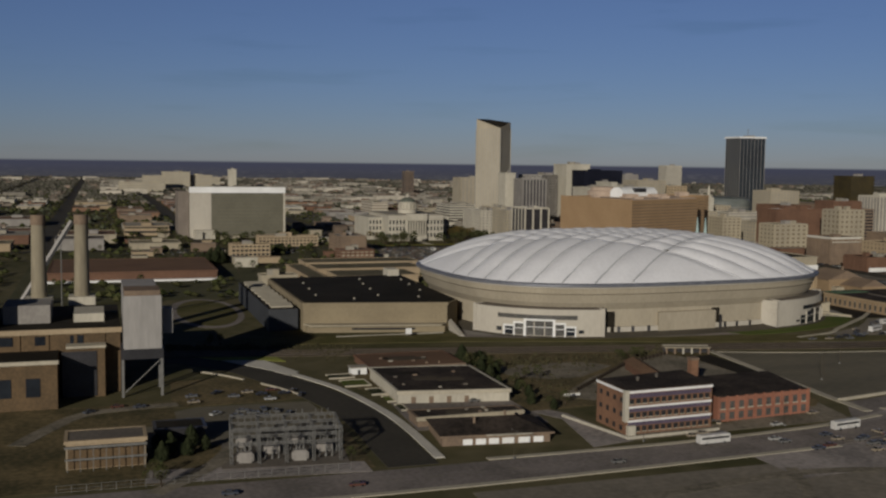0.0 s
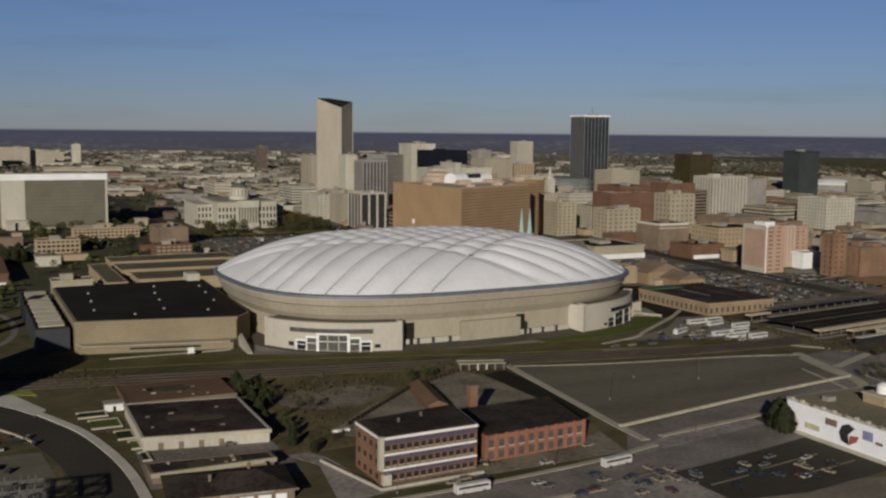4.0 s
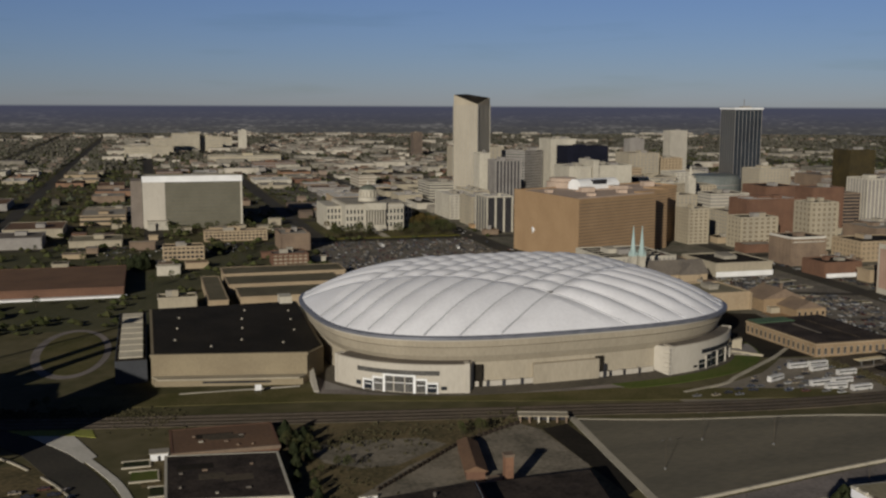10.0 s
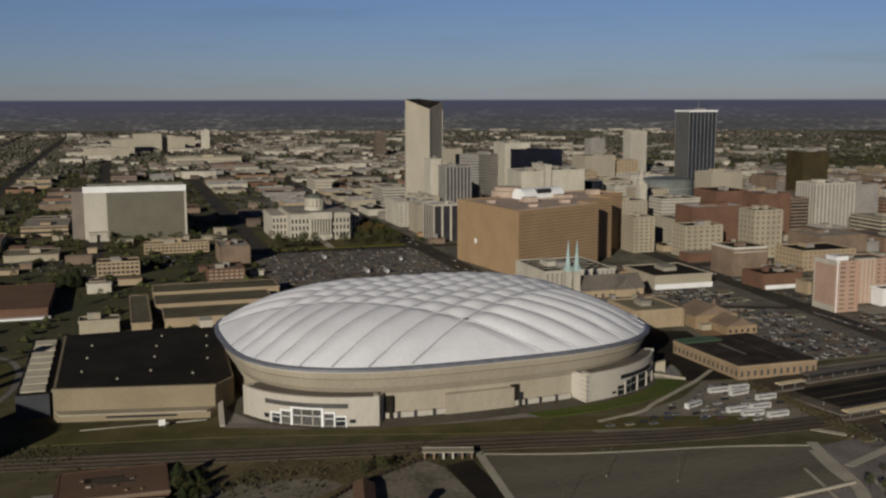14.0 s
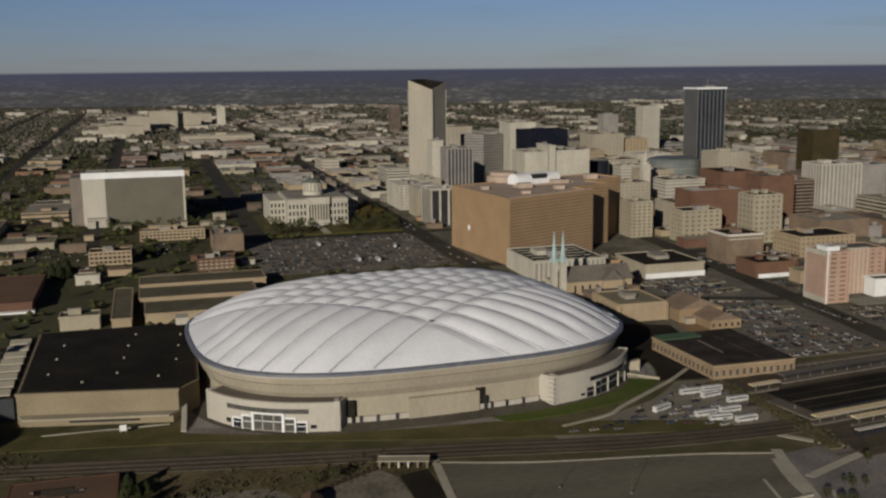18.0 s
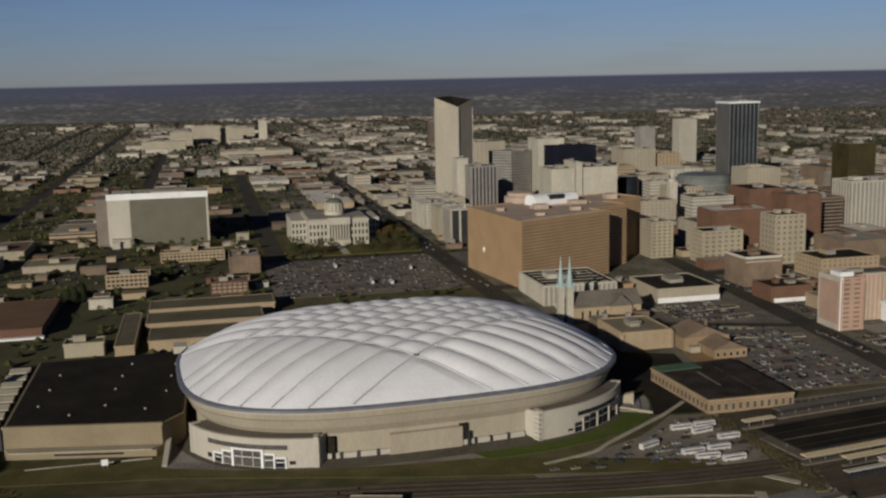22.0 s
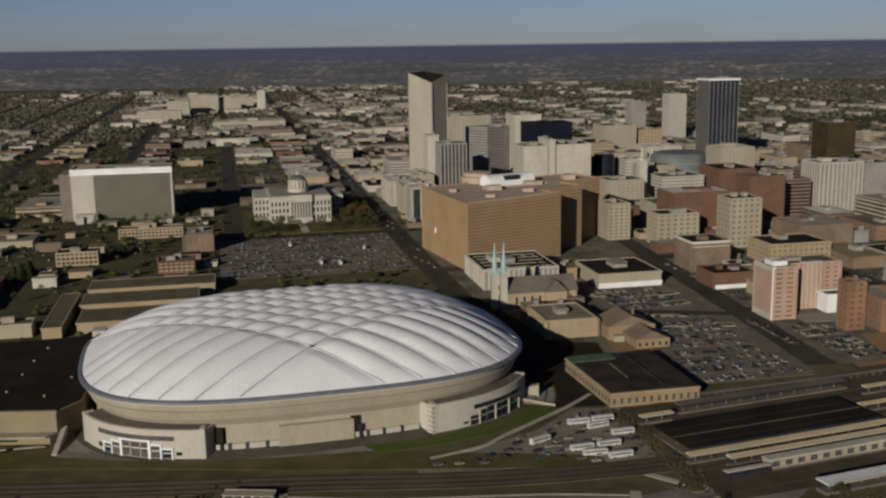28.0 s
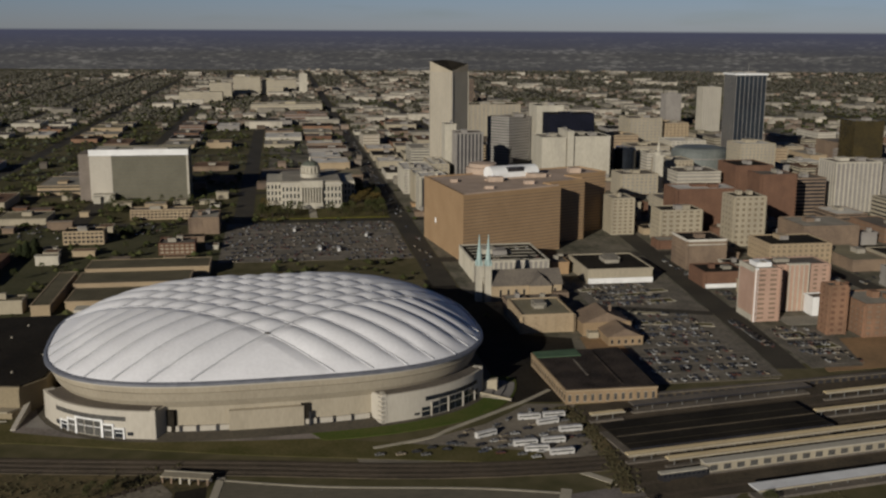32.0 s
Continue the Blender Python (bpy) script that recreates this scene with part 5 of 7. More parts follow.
part("ridge", prism([(-7, -14), (-5.8, -14), (-5.8, 14), (-7, 14)], 8.4, 8.9), GRAVEL, hall, "worn pale ridge on the roof")
part("ridge", prism([(8, -30), (8.8, -30), (8.8, 28), (8, 28)], 8.4, 9.2), OLDTAR, hall)
part("cornice", prism(grow(hp, 0.4), 7.2, 7.9), TAN, hall)
for face, n in (((hp[0], hp[1]), 12), ((hp[3], hp[0]), 15)):
    punched(hall, face, n, 1, 1.4, 3, 1.7, 3.8, material=EGLASS, name="arched_opening")

# ---- government centre and statehouse ----
gov = building("government_office", rect(99, 210, 1248, 1300), 57, mat("band_concrete", (0.162, 0.148, 0.108), (0.137, 0.126, 0.091), 0.05, 0.7, 0.85), "long slab office block with grey bands and a pale end", "bands", 14, core=mat("olive_glazing", (0.122, 0.113, 0.081), (0.098, 0.091, 0.065), 0.05, 0.4, 0.4), roof=PALEROOF, solid=0.5, units=3, parapet=2.5, category="office block")
part("end_wall", box(-56, -31, -26.6, 26, 0, 58.5), PRECAST_LIGHT, gov, "blank pale stone wall panel")
# white here paints the sun's glare onto the roof edge
part("roof_edge", box(-56.4, 56.4, -27.2, -25.4, 53.5, 60.5), WHITE, gov, "stone band along the roof, whitened for sun glare")
part("east_pier", box(54.0, 56.3, -27.0, -24, 0, 60), PALE, gov)
part("west_wing", box(-69, -56.6, -22, 22, 0, 55), mat("taupe_stone", (0.21, 0.175, 0.145), (0.16, 0.135, 0.11), 0.06, 0.8, 0.9), gov, "grey stone wing at the west end")
part("porch", box(-52, -28, -40, -26.8, 0, 10), PALE, gov)

state = thing("statehouse", (352, 1206, 0), "pale limestone statehouse with wings, columns and a domed lantern", "government building")
FOOTPRINTS.append((296, 408, 1158, 1280))
part("centre_block", box(-32, 32, -35, 50, 0, 27), PALE, state)
part("west_wing", box(-48, -32, -8, 60, 0, 24), PALE, state)
part("east_wing", box(32, 48, -8, 60, 0, 24), PALE, state)
part("cornice", box(-32.8, 32.8, -35.8, 50.8, 25, 26.4), PRECAST_LIGHT, state)
part("roof", box(-31, 31, -34, 49, 27, 28.2), PALEROOF, state)
part("portico", box(-12, 12, -39, -35, 0, 6), PALE, state)
part("pediment", prism([(-12, -39), (12, -39), (12, -34), (-12, -34)], 22, 29), PALE, state)
col = mesh_of(lathe([(1.0, 6), (0.85, 21), (1.15, 22)], sides=12), PALE, "column")
for k in range(8):
    part("column", col, PALE, state, m=Matrix.Translation((-10.5 + k * 3, -37.4, 0)))
for x0, x1 in ((-32, -12), (12, 32)):
    punched(state, ((x0, -35), (x1, -35)), 5, 3, 4, 7, 1.8, 4.2)
punched(state, ((-48, -8), (-32, -8)), 4, 3, 4, 6.5, 1.8, 4)
punched(state, ((32, -8), (48, -8)), 4, 3, 4, 6.5, 1.8, 4)
part("drum", lathe([(11, 27), (11, 32), (9, 32.5), (9, 39), (10, 39.5), (9.5, 40.5)], sides=28), PALE, state)
dcol = mesh_of(lathe([(0.6, 32.5), (0.6, 39)], sides=8), PALE, "drum_column")
for k in range(16):
    part("drum_column", dcol, PALE, state, m=Matrix.Translation((10 * math.cos(k * math.pi / 8), 10 * math.sin(k * math.pi / 8), 0)))
part("dome", lathe([(9.0 * math.cos(a), 40.5 + 5 * math.sin(a)) for a in (k * math.pi / 20 for k in range(10))], sides=28), mat("dark_copper", (0.11, 0.12, 0.09), (0.08, 0.085, 0.07), 0.2, 1.5, 0.7), state, "low dark copper dome")
part("lantern", lathe([(1.4, 45), (1.4, 47.5), (0.3, 50)], sides=14), PALE, state)
state.scale = (1.05, 1.05, 1.1)
sheet("statehouse_lawn", rect(292, 432, 1102, 1186), 0.3, GRASS, "wide winter lawn in front of the statehouse")
sheet("lawn_walk", rect(348, 356, 1103, 1160), 0.45, CONCRETE, "pale path to the statehouse steps")
sheet("hedge_line", rect(296, 432, 1099, 1102.5), 1.0, YELLOW, "low yellow-green hedge along the street")

# ---- downtown towers ----
s2 = 38.0 / math.sqrt(2)
SLATE = mat("weathered_limestone", (0.33, 0.305, 0.255), (0.275, 0.255, 0.215), 0.04, 0.7, 0.85, streak=(1, 1, 0.2))
building("slanted_tower", [(552, 1440 - s2), (552 + s2, 1440), (552, 1440 + s2), (552 - s2, 1440)], 155, SLATE, "tall pale limestone office tower with a slanted top", "stripes", 36, core=PRECAST, bay=4.2, pier=1.9, top=[143, 152, 157, 156], category="skyscraper", deep=0.12)
inb = building("striped_tower", rect(970, 1016, 1432, 1472), 137, DARK, "tall dark office tower with pale upright fins and a white top", "stripes", 34, core=mat("blue_black_glazing", (0.024, 0.031, 0.038), (0.016, 0.02, 0.025), 0.05, 0.3, 0.3, bump=0.02), bay=6.2, pier=0.6, fins=GREYWALL, parapet=2, units=2, category="skyscraper")
part("white_cap", box(-25.0, 25.0, -21.4, 21.4, 136.4, 139), WHITE, inb)
part("mast", tube([(4, 0, 139), (4, 0, 152)], 0.5), STEEL, inb)
TABLE = [
    ("black_tower", rect(1346, 1390, 1350, 1386), 82, DARK, "dark glass office tower with upright lines", "stripes", 20, TEAL, 5, 0.5),
    ("white_slab", rect(530, 545, 1335, 1362), 78, PALE, "narrow blank white slab tower", "blank", 18, None, 6, 1),
    ("hotel", rect(538, 571, 1290, 1322), 71, GREYWALL, "grey hotel block with upright piers and dark windows", "stripes", 15, DARK, 4.6, 2.2),
    ("cream_tower", [(646, 1476), (683, 1500), (664, 1530), (621, 1506)], 74, GREYWALL, "grey-green glass office tower with a shaded side", "grid", 18, TEAL, 4, 1.4),
    ("pale_tower", rect(686, 726, 1472, 1520), 91, PALE, "pale blank-walled tower beside dark offices", "blank", 20, None, 6, 1),
    ("dark_office", rect(694, 758, 1426, 1468), 82, INK, "dark blue glass office block with thin bands", "bands", 16, INK, 6, 1),
    ("slab_tower", rect(1130, 1166, 1932, 1962), 90, PALE, "pale slab tower with upright piers", "grid", 24, GREYWALL, 5, 1.6),
    ("far_block", rect(664, 760, 1900, 1950), 62, CREAM, "wide cream block behind the slanted tower", "grid", 16, GREYWALL, 8, 3),
    ("white_office", rect(663, 696, 1345, 1400), 58, PALE, "wide pale blank office block", "blank", 11, None, 6, 1),
    ("slim_slab", rect(697.2, 705.8, 1342, 1392), 66, PALE, "slim white lift tower between two pale offices", "blank", 11, None, 6, 1),
    ("brown_tower", rect(812, 838, 2800, 2825), 64, DULL, "dark brown brick tower far to the north", "bands", 14, DARK, 5, 2.2),
    ("grey_slab", rect(1108, 1140, 2070, 2100), 69, GREYWALL, "grey slab tower with regular windows", "grid", 18, GREYWALL, 5, 2.2),
    ("cream_block", rect(900, 946, 1250, 1292), 57, CREAM, "cream office block below the striped tower", "grid", 14, GREYWALL, 5, 2.4),
    ("low_offices", rect(822, 878, 1440, 1490), 34, CREAM, "low cream offices with a pale flat roof", "bands", 8, GREYWALL, 6, 1),
    ("low_offices", rect(826, 866, 1390, 1428), 30, PALE, "low pale offices near the round building", "bands", 7, GREYWALL, 6, 1),
    ("low_offices", rect(884, 936, 1450, 1500), 40, PALE, "pale stone offices with a flat white roof", "grid", 9, GREYWALL, 6, 2.6),
    ("low_offices", rect(796, 850, 1500, 1545), 44, TAN, "tan offices with dark window rows", "bands", 10, DULL, 6, 1),
    ("low_offices", rect(716, 760, 1170, 1208), 32, CREAM, "cream offices beside the monument", "grid", 8, GREYWALL, 5, 2.4),
    ("low_offices", rect(795, 850, 1195, 1240), 30, PALE, "pale offices with a curved street front", "bands", 7, GREYWALL, 6, 1),
    ("low_offices", rect(800, 840, 1260, 1300), 36, CREAM, "cream offices by the round glass building", "grid", 9, DULL, 5, 2.4),
    ("brick_offices", rect(860, 905, 1170, 1225), 40, RED, "red brick offices with a pale cornice", "grid", 9, RED, 6, 3),
    ("cream_block", rect(853, 905, 1550, 1600), 65, CREAM, "cream stone city block with piers", "grid", 14, GREYWALL, 6, 2.6),
    ("tan_block", rect(909, 952, 1560, 1610), 56, TAN, "tan stone city block with piers", "grid", 12, TANDARK, 6, 2.8),
    ("white_office", rect(707, 757, 1345, 1400), 59, PALE, "wide pale blank-walled office block", "blank", 11, None, 6, 1),
    ("cream_office", rect(642, 664, 975, 1002), 36, CREAM, "slim cream office block with piers", "grid", 10, TANDARK, 5, 2.2),
    ("brick_block", rect(706, 769, 968, 1003), 45, RED, "large red brick city block", "grid", 10, RED, 6, 3.4),
    ("tan_block", rect(738, 768, 905, 932), 47, CREAM, "tan brick office block downtown", "grid", 9, TANDARK, 6, 3),
    ("tan_block", rect(676, 716, 930, 956), 31, CREAM, "tan brick block in front of a larger red one", "grid", 7, TANDARK, 6, 3),
    ("brick_row", rect(664, 696, 902, 920), 8, RED, "low red brick shops by the street", "grid", 2, RED, 6, 3),
    ("brick_block", rect(814, 852, 1010, 1042), 52, RED, "tall red brown brick block", "grid", 11, RED, 6, 3.2),
    ("brick_offices", rect(880, 914, 1060, 1100), 40, DULL, "dull brown office block with thin bands", "bands", 10, GLASS, 6, 1),
    ("striped_block", rect(930, 984, 1068, 1106), 56, PALE, "white office block with upright piers", "stripes", 12, GREYWALL, 5, 1.6),
    ("striped_block", rect(990, 1030, 1082, 1122), 52, GREYWALL, "grey office block with upright piers", "stripes", 12, GREYWALL, 5, 1.6),
    ("cream_block", rect(707, 748, 1008, 1050), 28, CREAM, "cream office block with regular windows", "grid", 7, GREYWALL, 5.5, 2.4),
    ("brown_cube", rect(658, 692, 818, 852), 25, DULL, "brown brick block with a white parapet", "grid", 6, DULL, 5, 2.6),
    ("brick_row", rect(736, 792, 824, 866), 18, TAN, "tan brick commercial row of shops", "grid", 4, TANDARK, 5, 2.4),
    ("brick_row", rect(796, 850, 880, 930), 22, DULL, "dull brown brick commercial block", "grid", 5, DULL, 5, 2.4),
    ("white_block", rect(985, 1028, 930, 975), 36, PALE, "pale office block with regular windows", "grid", 9, GREYWALL, 5, 2.4),
    ("bronze_tower", rect(1099, 1142, 1326, 1366), 78, GOLDGLASS, "bronze glass office tower with thin bands", "bands", 12, GOLDGLASS, 6, 1),
    ("white_block", rect(548, 562, 1390, 1412), 26, PALE, "low white block beside the arched hall", "grid", 6, GREYWALL, 5, 2),
    ("corner_block", rect(470, 500, 1120, 1160), 40, PALE, "dark glass office block with a pale frame and piers", "stripes", 10, DARK, 10, 2.2),
    ("corner_block", rect(472, 506, 1180, 1230), 34, CREAM, "cream corner block with regular windows", "grid", 9, GREYWALL, 5, 2),
    ("old_block", rect(468, 505, 1260, 1330), 30, PALE, "pale old stone city block", "grid", 8, GREYWALL, 5, 2.2),
    ("old_block", rect(506, 528, 1290, 1360), 32, CREAM, "cream old stone city block", "grid", 8, GREYWALL, 5, 2.2),
    ("low_block", rect(116, 152, 992, 1012), 12, TAN, "low tan block with a window row", "grid", 3, GLASS, 4, 1.2),
    ("low_block", rect(209, 240, 935, 958), 10, RED, "low brick block with a pale south wall", "grid", 3, CREAM, 4, 1.2),
    ("low_block", rect(160, 224, 1118, 1136), 10, TAN, "low tan office row with windows", "grid", 3, GLASS, 4, 1.2),
    ("low_block", rect(228, 256, 1030, 1075), 16, DULL, "dull brick block by the street", "grid", 4, DULL, 5, 2),
    ("garage", rect(470, 532, 800, 866), 16, PALE, "pale parking garage with upright ribs", "stripes", 4, GREYWALL, 4, 1.6),
    ("low_white_hall", rect(560, 614, 781, 838), 11, CREAM, "low white hall with a dark roof", "blank", 3, None, 6, 1),
    ("tan_warehouse", rect(476, 511, 652, 695), 12, TAN, "tan brick warehouse with large windows", "grid", 3, TAN, 7, 4),
    ("brick_row", rect(648, 682, 755, 786), 12, RED, "red brick row with a white shop front", "grid", 3, RED, 6, 3),
    ("brick_tower", rect(679, 691, 621, 632), 33, RUSTBRICK, "narrow red brick tower block", "grid", 8, RED, 5, 3),
    ("brick_block", rect(700, 744, 612, 648), 22, RUSTBRICK, "rusty brown brick block by the railway", "grid", 6, DULL, 6, 3),
    ("brick_block", rect(752, 806, 590, 640), 20, DULL, "dull brick block beside the railway", "grid", 6, RED, 6, 3),
    ("freight_house", rect(-40, 84, 818, 925), 7, RED, "long freight house with a rusty red roof and a white dock", "blank", 2, None, 6, 1),
    ("long_shed", rect(164, 226, 746, 786), 8, TAN, "long low tan shed with a dull olive roof", "blank", 2, None, 6, 1),
    ("long_shed", rect(160, 246, 800, 838), 8, TAN, "long low tan shed with a dull olive roof", "blank", 2, None, 6, 1),
    ("long_shed", rect(160, 258, 850, 884), 8, TAN, "long low tan shed with a dull olive roof", "blank", 2, None, 6, 1),
    ("long_shed", rect(142, 155, 738, 842), 8, TAN, "narrow shed along the sidings", "blank", 2, None, 6, 1),
    ("long_shed", rect(108, 134, 748, 764), 9, CREAM, "low shed with a pale south wall", "blank", 2, None, 6, 1),
]
for name, poly, h, wall_m, label, style, st, core, bay, pier in TABLE:
    roof = RUST if name == "freight_house" else TAR if name in ("low_white_hall", "garage", "brown_cube") else SHEDROOF if name == "long_shed" else SANDROOF if name == "tan_warehouse" else random.choice((GRAVEL, WHITEROOF, PALEROOF, TAR))
    root = building(name, poly, h, wall_m, label, style, st, core=core, bay=bay, pier=pier, roof=roof, units=0 if h < 9 else 2, category="tower" if h > 60 else "building", parapet=0.5 if h < 9 else 1.1)
    if name == "brown_cube":
        part("white_parapet", box(-17.8, 17.8, -17.8, -16.9, h - 0.6, h + 1.3), WALKWAY, root, "white parapet band")
        part("white_parapet", box(-17.8, -16.9, -16.8, 17.8, h - 0.6, h + 1.3), WALKWAY, root, "white parapet band")
        part("lower_band", box(-17.7, 17.7, -17.7, -17.0, h - 3.8, h - 2.8), PALE, root)
gold = thing("gilded_lobby", (1120.5, 1323, 0), "low lobby of sunlit golden glass below the bronze tower", "lobby")
part("wall", box(-26, 26, -4, 2.4, 0, 26), mat("golden_panel", (0.42, 0.3, 0.04), (0.3, 0.21, 0.03), 0.05, 0.4, 0.5), gold)
part("roof", box(-26.4, 26.4, -4.4, 2.4, 26, 27), CREAM, gold)
for x0, x1, y, h in ((560, 614, 781, 4.6), (648, 682, 755, 3.6)):
    arcade = thing("arcade", ((x0 + x1) / 2, y, 0), "long white covered arcade along the street", "arcade")
    w_ = (x1 - x0) / 2
    part("fascia", box(-w_, w_, -1.8, -1.5, h - 2.2, h), WHITE, arcade)
    part("roof", box(-w_, w_, -1.5, -0.62, h - 0.4, h - 0.1), PALEROOF, arcade)
    for k in range(9):
        part("post", box(-w_ + 0.2 + k * (2 * w_ - 0.8) / 8, -w_ + 0.6 + k * (2 * w_ - 0.8) / 8, -1.75, -1.4, 0, h - 2.2), WHITE, arcade)
    part("back_wall", box(-w_, w_, -0.9, -0.62, 0, h - 0.45), WHITE, arcade)
dock = box(-40, 86, 812, 817.5, 0, 1.4)
solo("loading_dock", dock, WHITE, "long white loading dock along the freight house", "dock")

HOTEL = [(474, 872), (572, 916), (562, 939), (607.6, 959.5), (595.4, 987), (644, 1008.5), (628, 1050), (457, 992)]
brown = building("brown_hotel", HOTEL, 58, BROWN, "massive brown brick hotel complex with fine horizontal bands", "bands", 20, core=DULL, solid=0.7, roof=ROSEROOF, units=0, parapet=1.5, category="hotel")
hx, hy = sum(p[0] for p in HOTEL) / len(HOTEL), sum(p[1] for p in HOTEL) / len(HOTEL)
part("west_front", prism([(473.0 - hx, 871.2 - hy), (474.2 - hx, 871.4 - hy), (457.8 - hx, 992 - hy), (456.2 - hx, 992.2 - hy)], 0, 60), BROWN, brown, "smooth brown brick west front")
part("roof_kerb", prism([(476 - hx, 874 - hy), (571 - hx, 917 - hy), (570 - hx, 919.5 - hy), (476 - hx, 877 - hy)], 58.3, 60.4), ROSEROOF, brown)
for x, y, w, d, z in ((520, 960, 14, 9, 4.5), (548, 940, 9, 7, 3.2), (612, 1012, 12, 10, 5), (505, 915, 8, 5, 2.6), (566, 985, 18, 10, 3.6), (480, 960, 6, 8, 3)):
    part("roof_house", box(x - hx - w / 2, x - hx + w / 2, y - hy - d / 2, y - hy + d / 2, 58.2, 58.2 + z), ROSEROOF, brown)
part("rotunda", lathe([(17, 58), (17, 64), (14, 64.5), (14, 68), (3, 69)], sides=32, centre=(-48, 55)), ROSEROOF, brown, "pale round rooftop restaurant")
part("wall_disc", lathe([(3.0, -0.6), (3.0, 0.5), (2.0, 0.9), (0.2, 1.0)], sides=20), WHITE, brown, "round white sign on the west wall", m=Matrix.Translation((-105.6, -11.7, 23)) @ pose(0, 0, 0, 0, -90, -8))
bm = bmesh.new()
prof = [(9.5 * math.cos(a), 3.5 + 7.0 * math.sin(a)) for a in (math.pi * k / 14 for k in range(15))] + [(-9.5, 0), (9.5, 0)]
q = [[bm.verts.new((x, y, z)) for y, z in prof] for x in (-26, 26)]
for k in range(len(prof)):
    bm.faces.new((q[0][k], q[0][(k + 1) % len(prof)], q[1][(k + 1) % len(prof)], q[1][k]))
bm.faces.new(q[0])
bm.faces.new(q[1][::-1])
vault_at = Matrix.Translation((-24, 30, 58.2)) @ pose(0, 0, 0, 0, 0, 17)
part("roof_vault", bm, WHITE, brown, "white barrel vault over the atrium", m=vault_at)
part("skylight", box(-9, 9, -9.2, -3.2, 5.0, 9.6), DARK, brown, "dark skylight in the vault", m=vault_at)
part("terrace_wall", box(-40, 34, -20, -18.6, 0, 1.6), ROSEROOF, brown, m=vault_at)
cyl = thing("round_glass_building", (880, 1335, 0), "round dark teal glass building", "building")
part("glazing", lathe([(38, 0), (38, 40), (34, 44.5), (27, 46)], sides=40), mat("grey_green_glazing", (0.155, 0.165, 0.15), (0.11, 0.12, 0.11), 0.05, 0.3, 0.55, bump=0.02), cyl)
for k in range(0, 9, 4):
    part("floor_band", lathe([(38.3, k * 4), (38.3, k * 4 + 1), (37, k * 4 + 1)], sides=40), GREYWALL, cyl)
dk = thing("round_dark_building", (798, 1404, 0), "dark rounded glass block", "building")
part("glazing", lathe([(15, 0), (15, 35), (13, 39)], sides=32), GLASS, dk)
mon = thing("monument", (777, 1216, 0), "tall tapering pale stone monument", "monument")
part("base", lathe([(14, 0), (13, 6), (8, 8)], sides=16), PALE, mon)
part("shaft", prism([(-5, -5), (5, -5), (5, 5), (-5, 5)], 8, 50), PALE, mon)
part("top", lathe([(5, 50), (5.5, 53), (2, 54), (1.5, 61), (0.4, 66)], sides=12), PALE, mon)
FOOTPRINTS += [(840, 920, 1295, 1375), (782, 814, 1388, 1420), (763, 791, 1202, 1230)]
arena = thing("round_arena", (1586, 1510, 0), "round arena with a shallow white dome", "arena")
part("wall", lathe([(52, 0), (54, 16), (52, 17)], sides=48), GREYWALL, arena)
part("roof", lathe([(52, 16.5), (46, 20), (32, 24.5), (14, 27), (1, 27.5)], sides=48), WHITE, arena)

gabled = thing("gabled_hall", (531, 640, 0), "tan brick hall with two steep grey gabled roofs", "building")
FOOTPRINTS.append((512, 550, 612, 670))
for x0, x1, y0, y1, eave, peak in ((-16, 17, 0, 28, 8.5, 15.5), (-6, 17, -24, -0.4, 5.5, 11)):
    block = part("wall", prism([(x0, y0), (x1, y0), (x1, y1), (x0, y1)], 0, eave), MATS["station_brick"], gabled)
    bm = bmesh.new()
    q = [[bm.verts.new((x, y, z)) for x, z in ((x0 - 0.6, eave), ((x0 + x1) / 2, peak), (x1 + 0.6, eave))] for y in (y0 + 0.5, y1)]
    for k in range(3):
        bm.faces.new((q[0][k], q[0][(k + 1) % 3], q[1][(k + 1) % 3], q[1][k]))
    bm.faces.new(q[0])
    bm.faces.new(q[1][::-1])
    part("gabled_roof", bm, DULL, block, "steep grey shingled roof")
    part("gable_wall", prism([(x0, y0 + 0.1), (x1, y0 + 0.1), (x1, y0 + 0.5), (x0, y0 + 0.5)], eave, eave + 0.6), MATS["station_brick"], block)
    punched(gabled, ((x0, y0), (x1, y0)), 5, 1, 1.4, 3, 1.5, 2.6)
part("chimney", box(5, 6.6, 12, 13.4, 8, 17.5), DULL, gabled)
part("porch", box(-14, -7, -6, -0.4, 0, 4), CREAM, gabled)

# ---- pink hotel ----
pink = building("pink_hotel", rect(644, 661, 658, 684), 37.5, PINK, "pink brick hotel tower with a white framed end wall", "grid", 11, core=DULL, bay=6, pier=3.4, solid=0.55, roof=PALEROOF, units=1)
part("end_frame", box(-9.5, -8.7, -13.6, 13.6, 0, 38.5), PALE, pink, "white frame of the end wall")
part("end_panel", box(-9.8, -9.4, -11.6, 11.6, 4.5, 35.0), PINK, pink)
part("white_corner", box(-9.7, -7.6, -14.0, -12.6, 0, 38.6), WHITE, pink)
part("plant_room", box(-6, 5, -7, 5, 37.8, 41), WHITE, pink)
wing = building("pink_hotel_wing", rect(666, 712, 684, 708), 33.5, PINK, "pink brick wing of the hotel with a projecting bay", "grid", 10, core=DULL, bay=6, pier=3.4, solid=0.55)
part("projecting_bay", box(-10, 6, -16, -12.6, 0, 34.6), PINK, wing)
part("bay_cap", box(-10.4, 6.4, -16.4, -12.6, 34.6, 35.6), PALE, wing)
for k in range(5):
    part("bay_rib", box(-9.6 + k * 3.7, -8.8 + k * 3.7, -16.5, -15.9, 0, 34.4), PALE, wing)
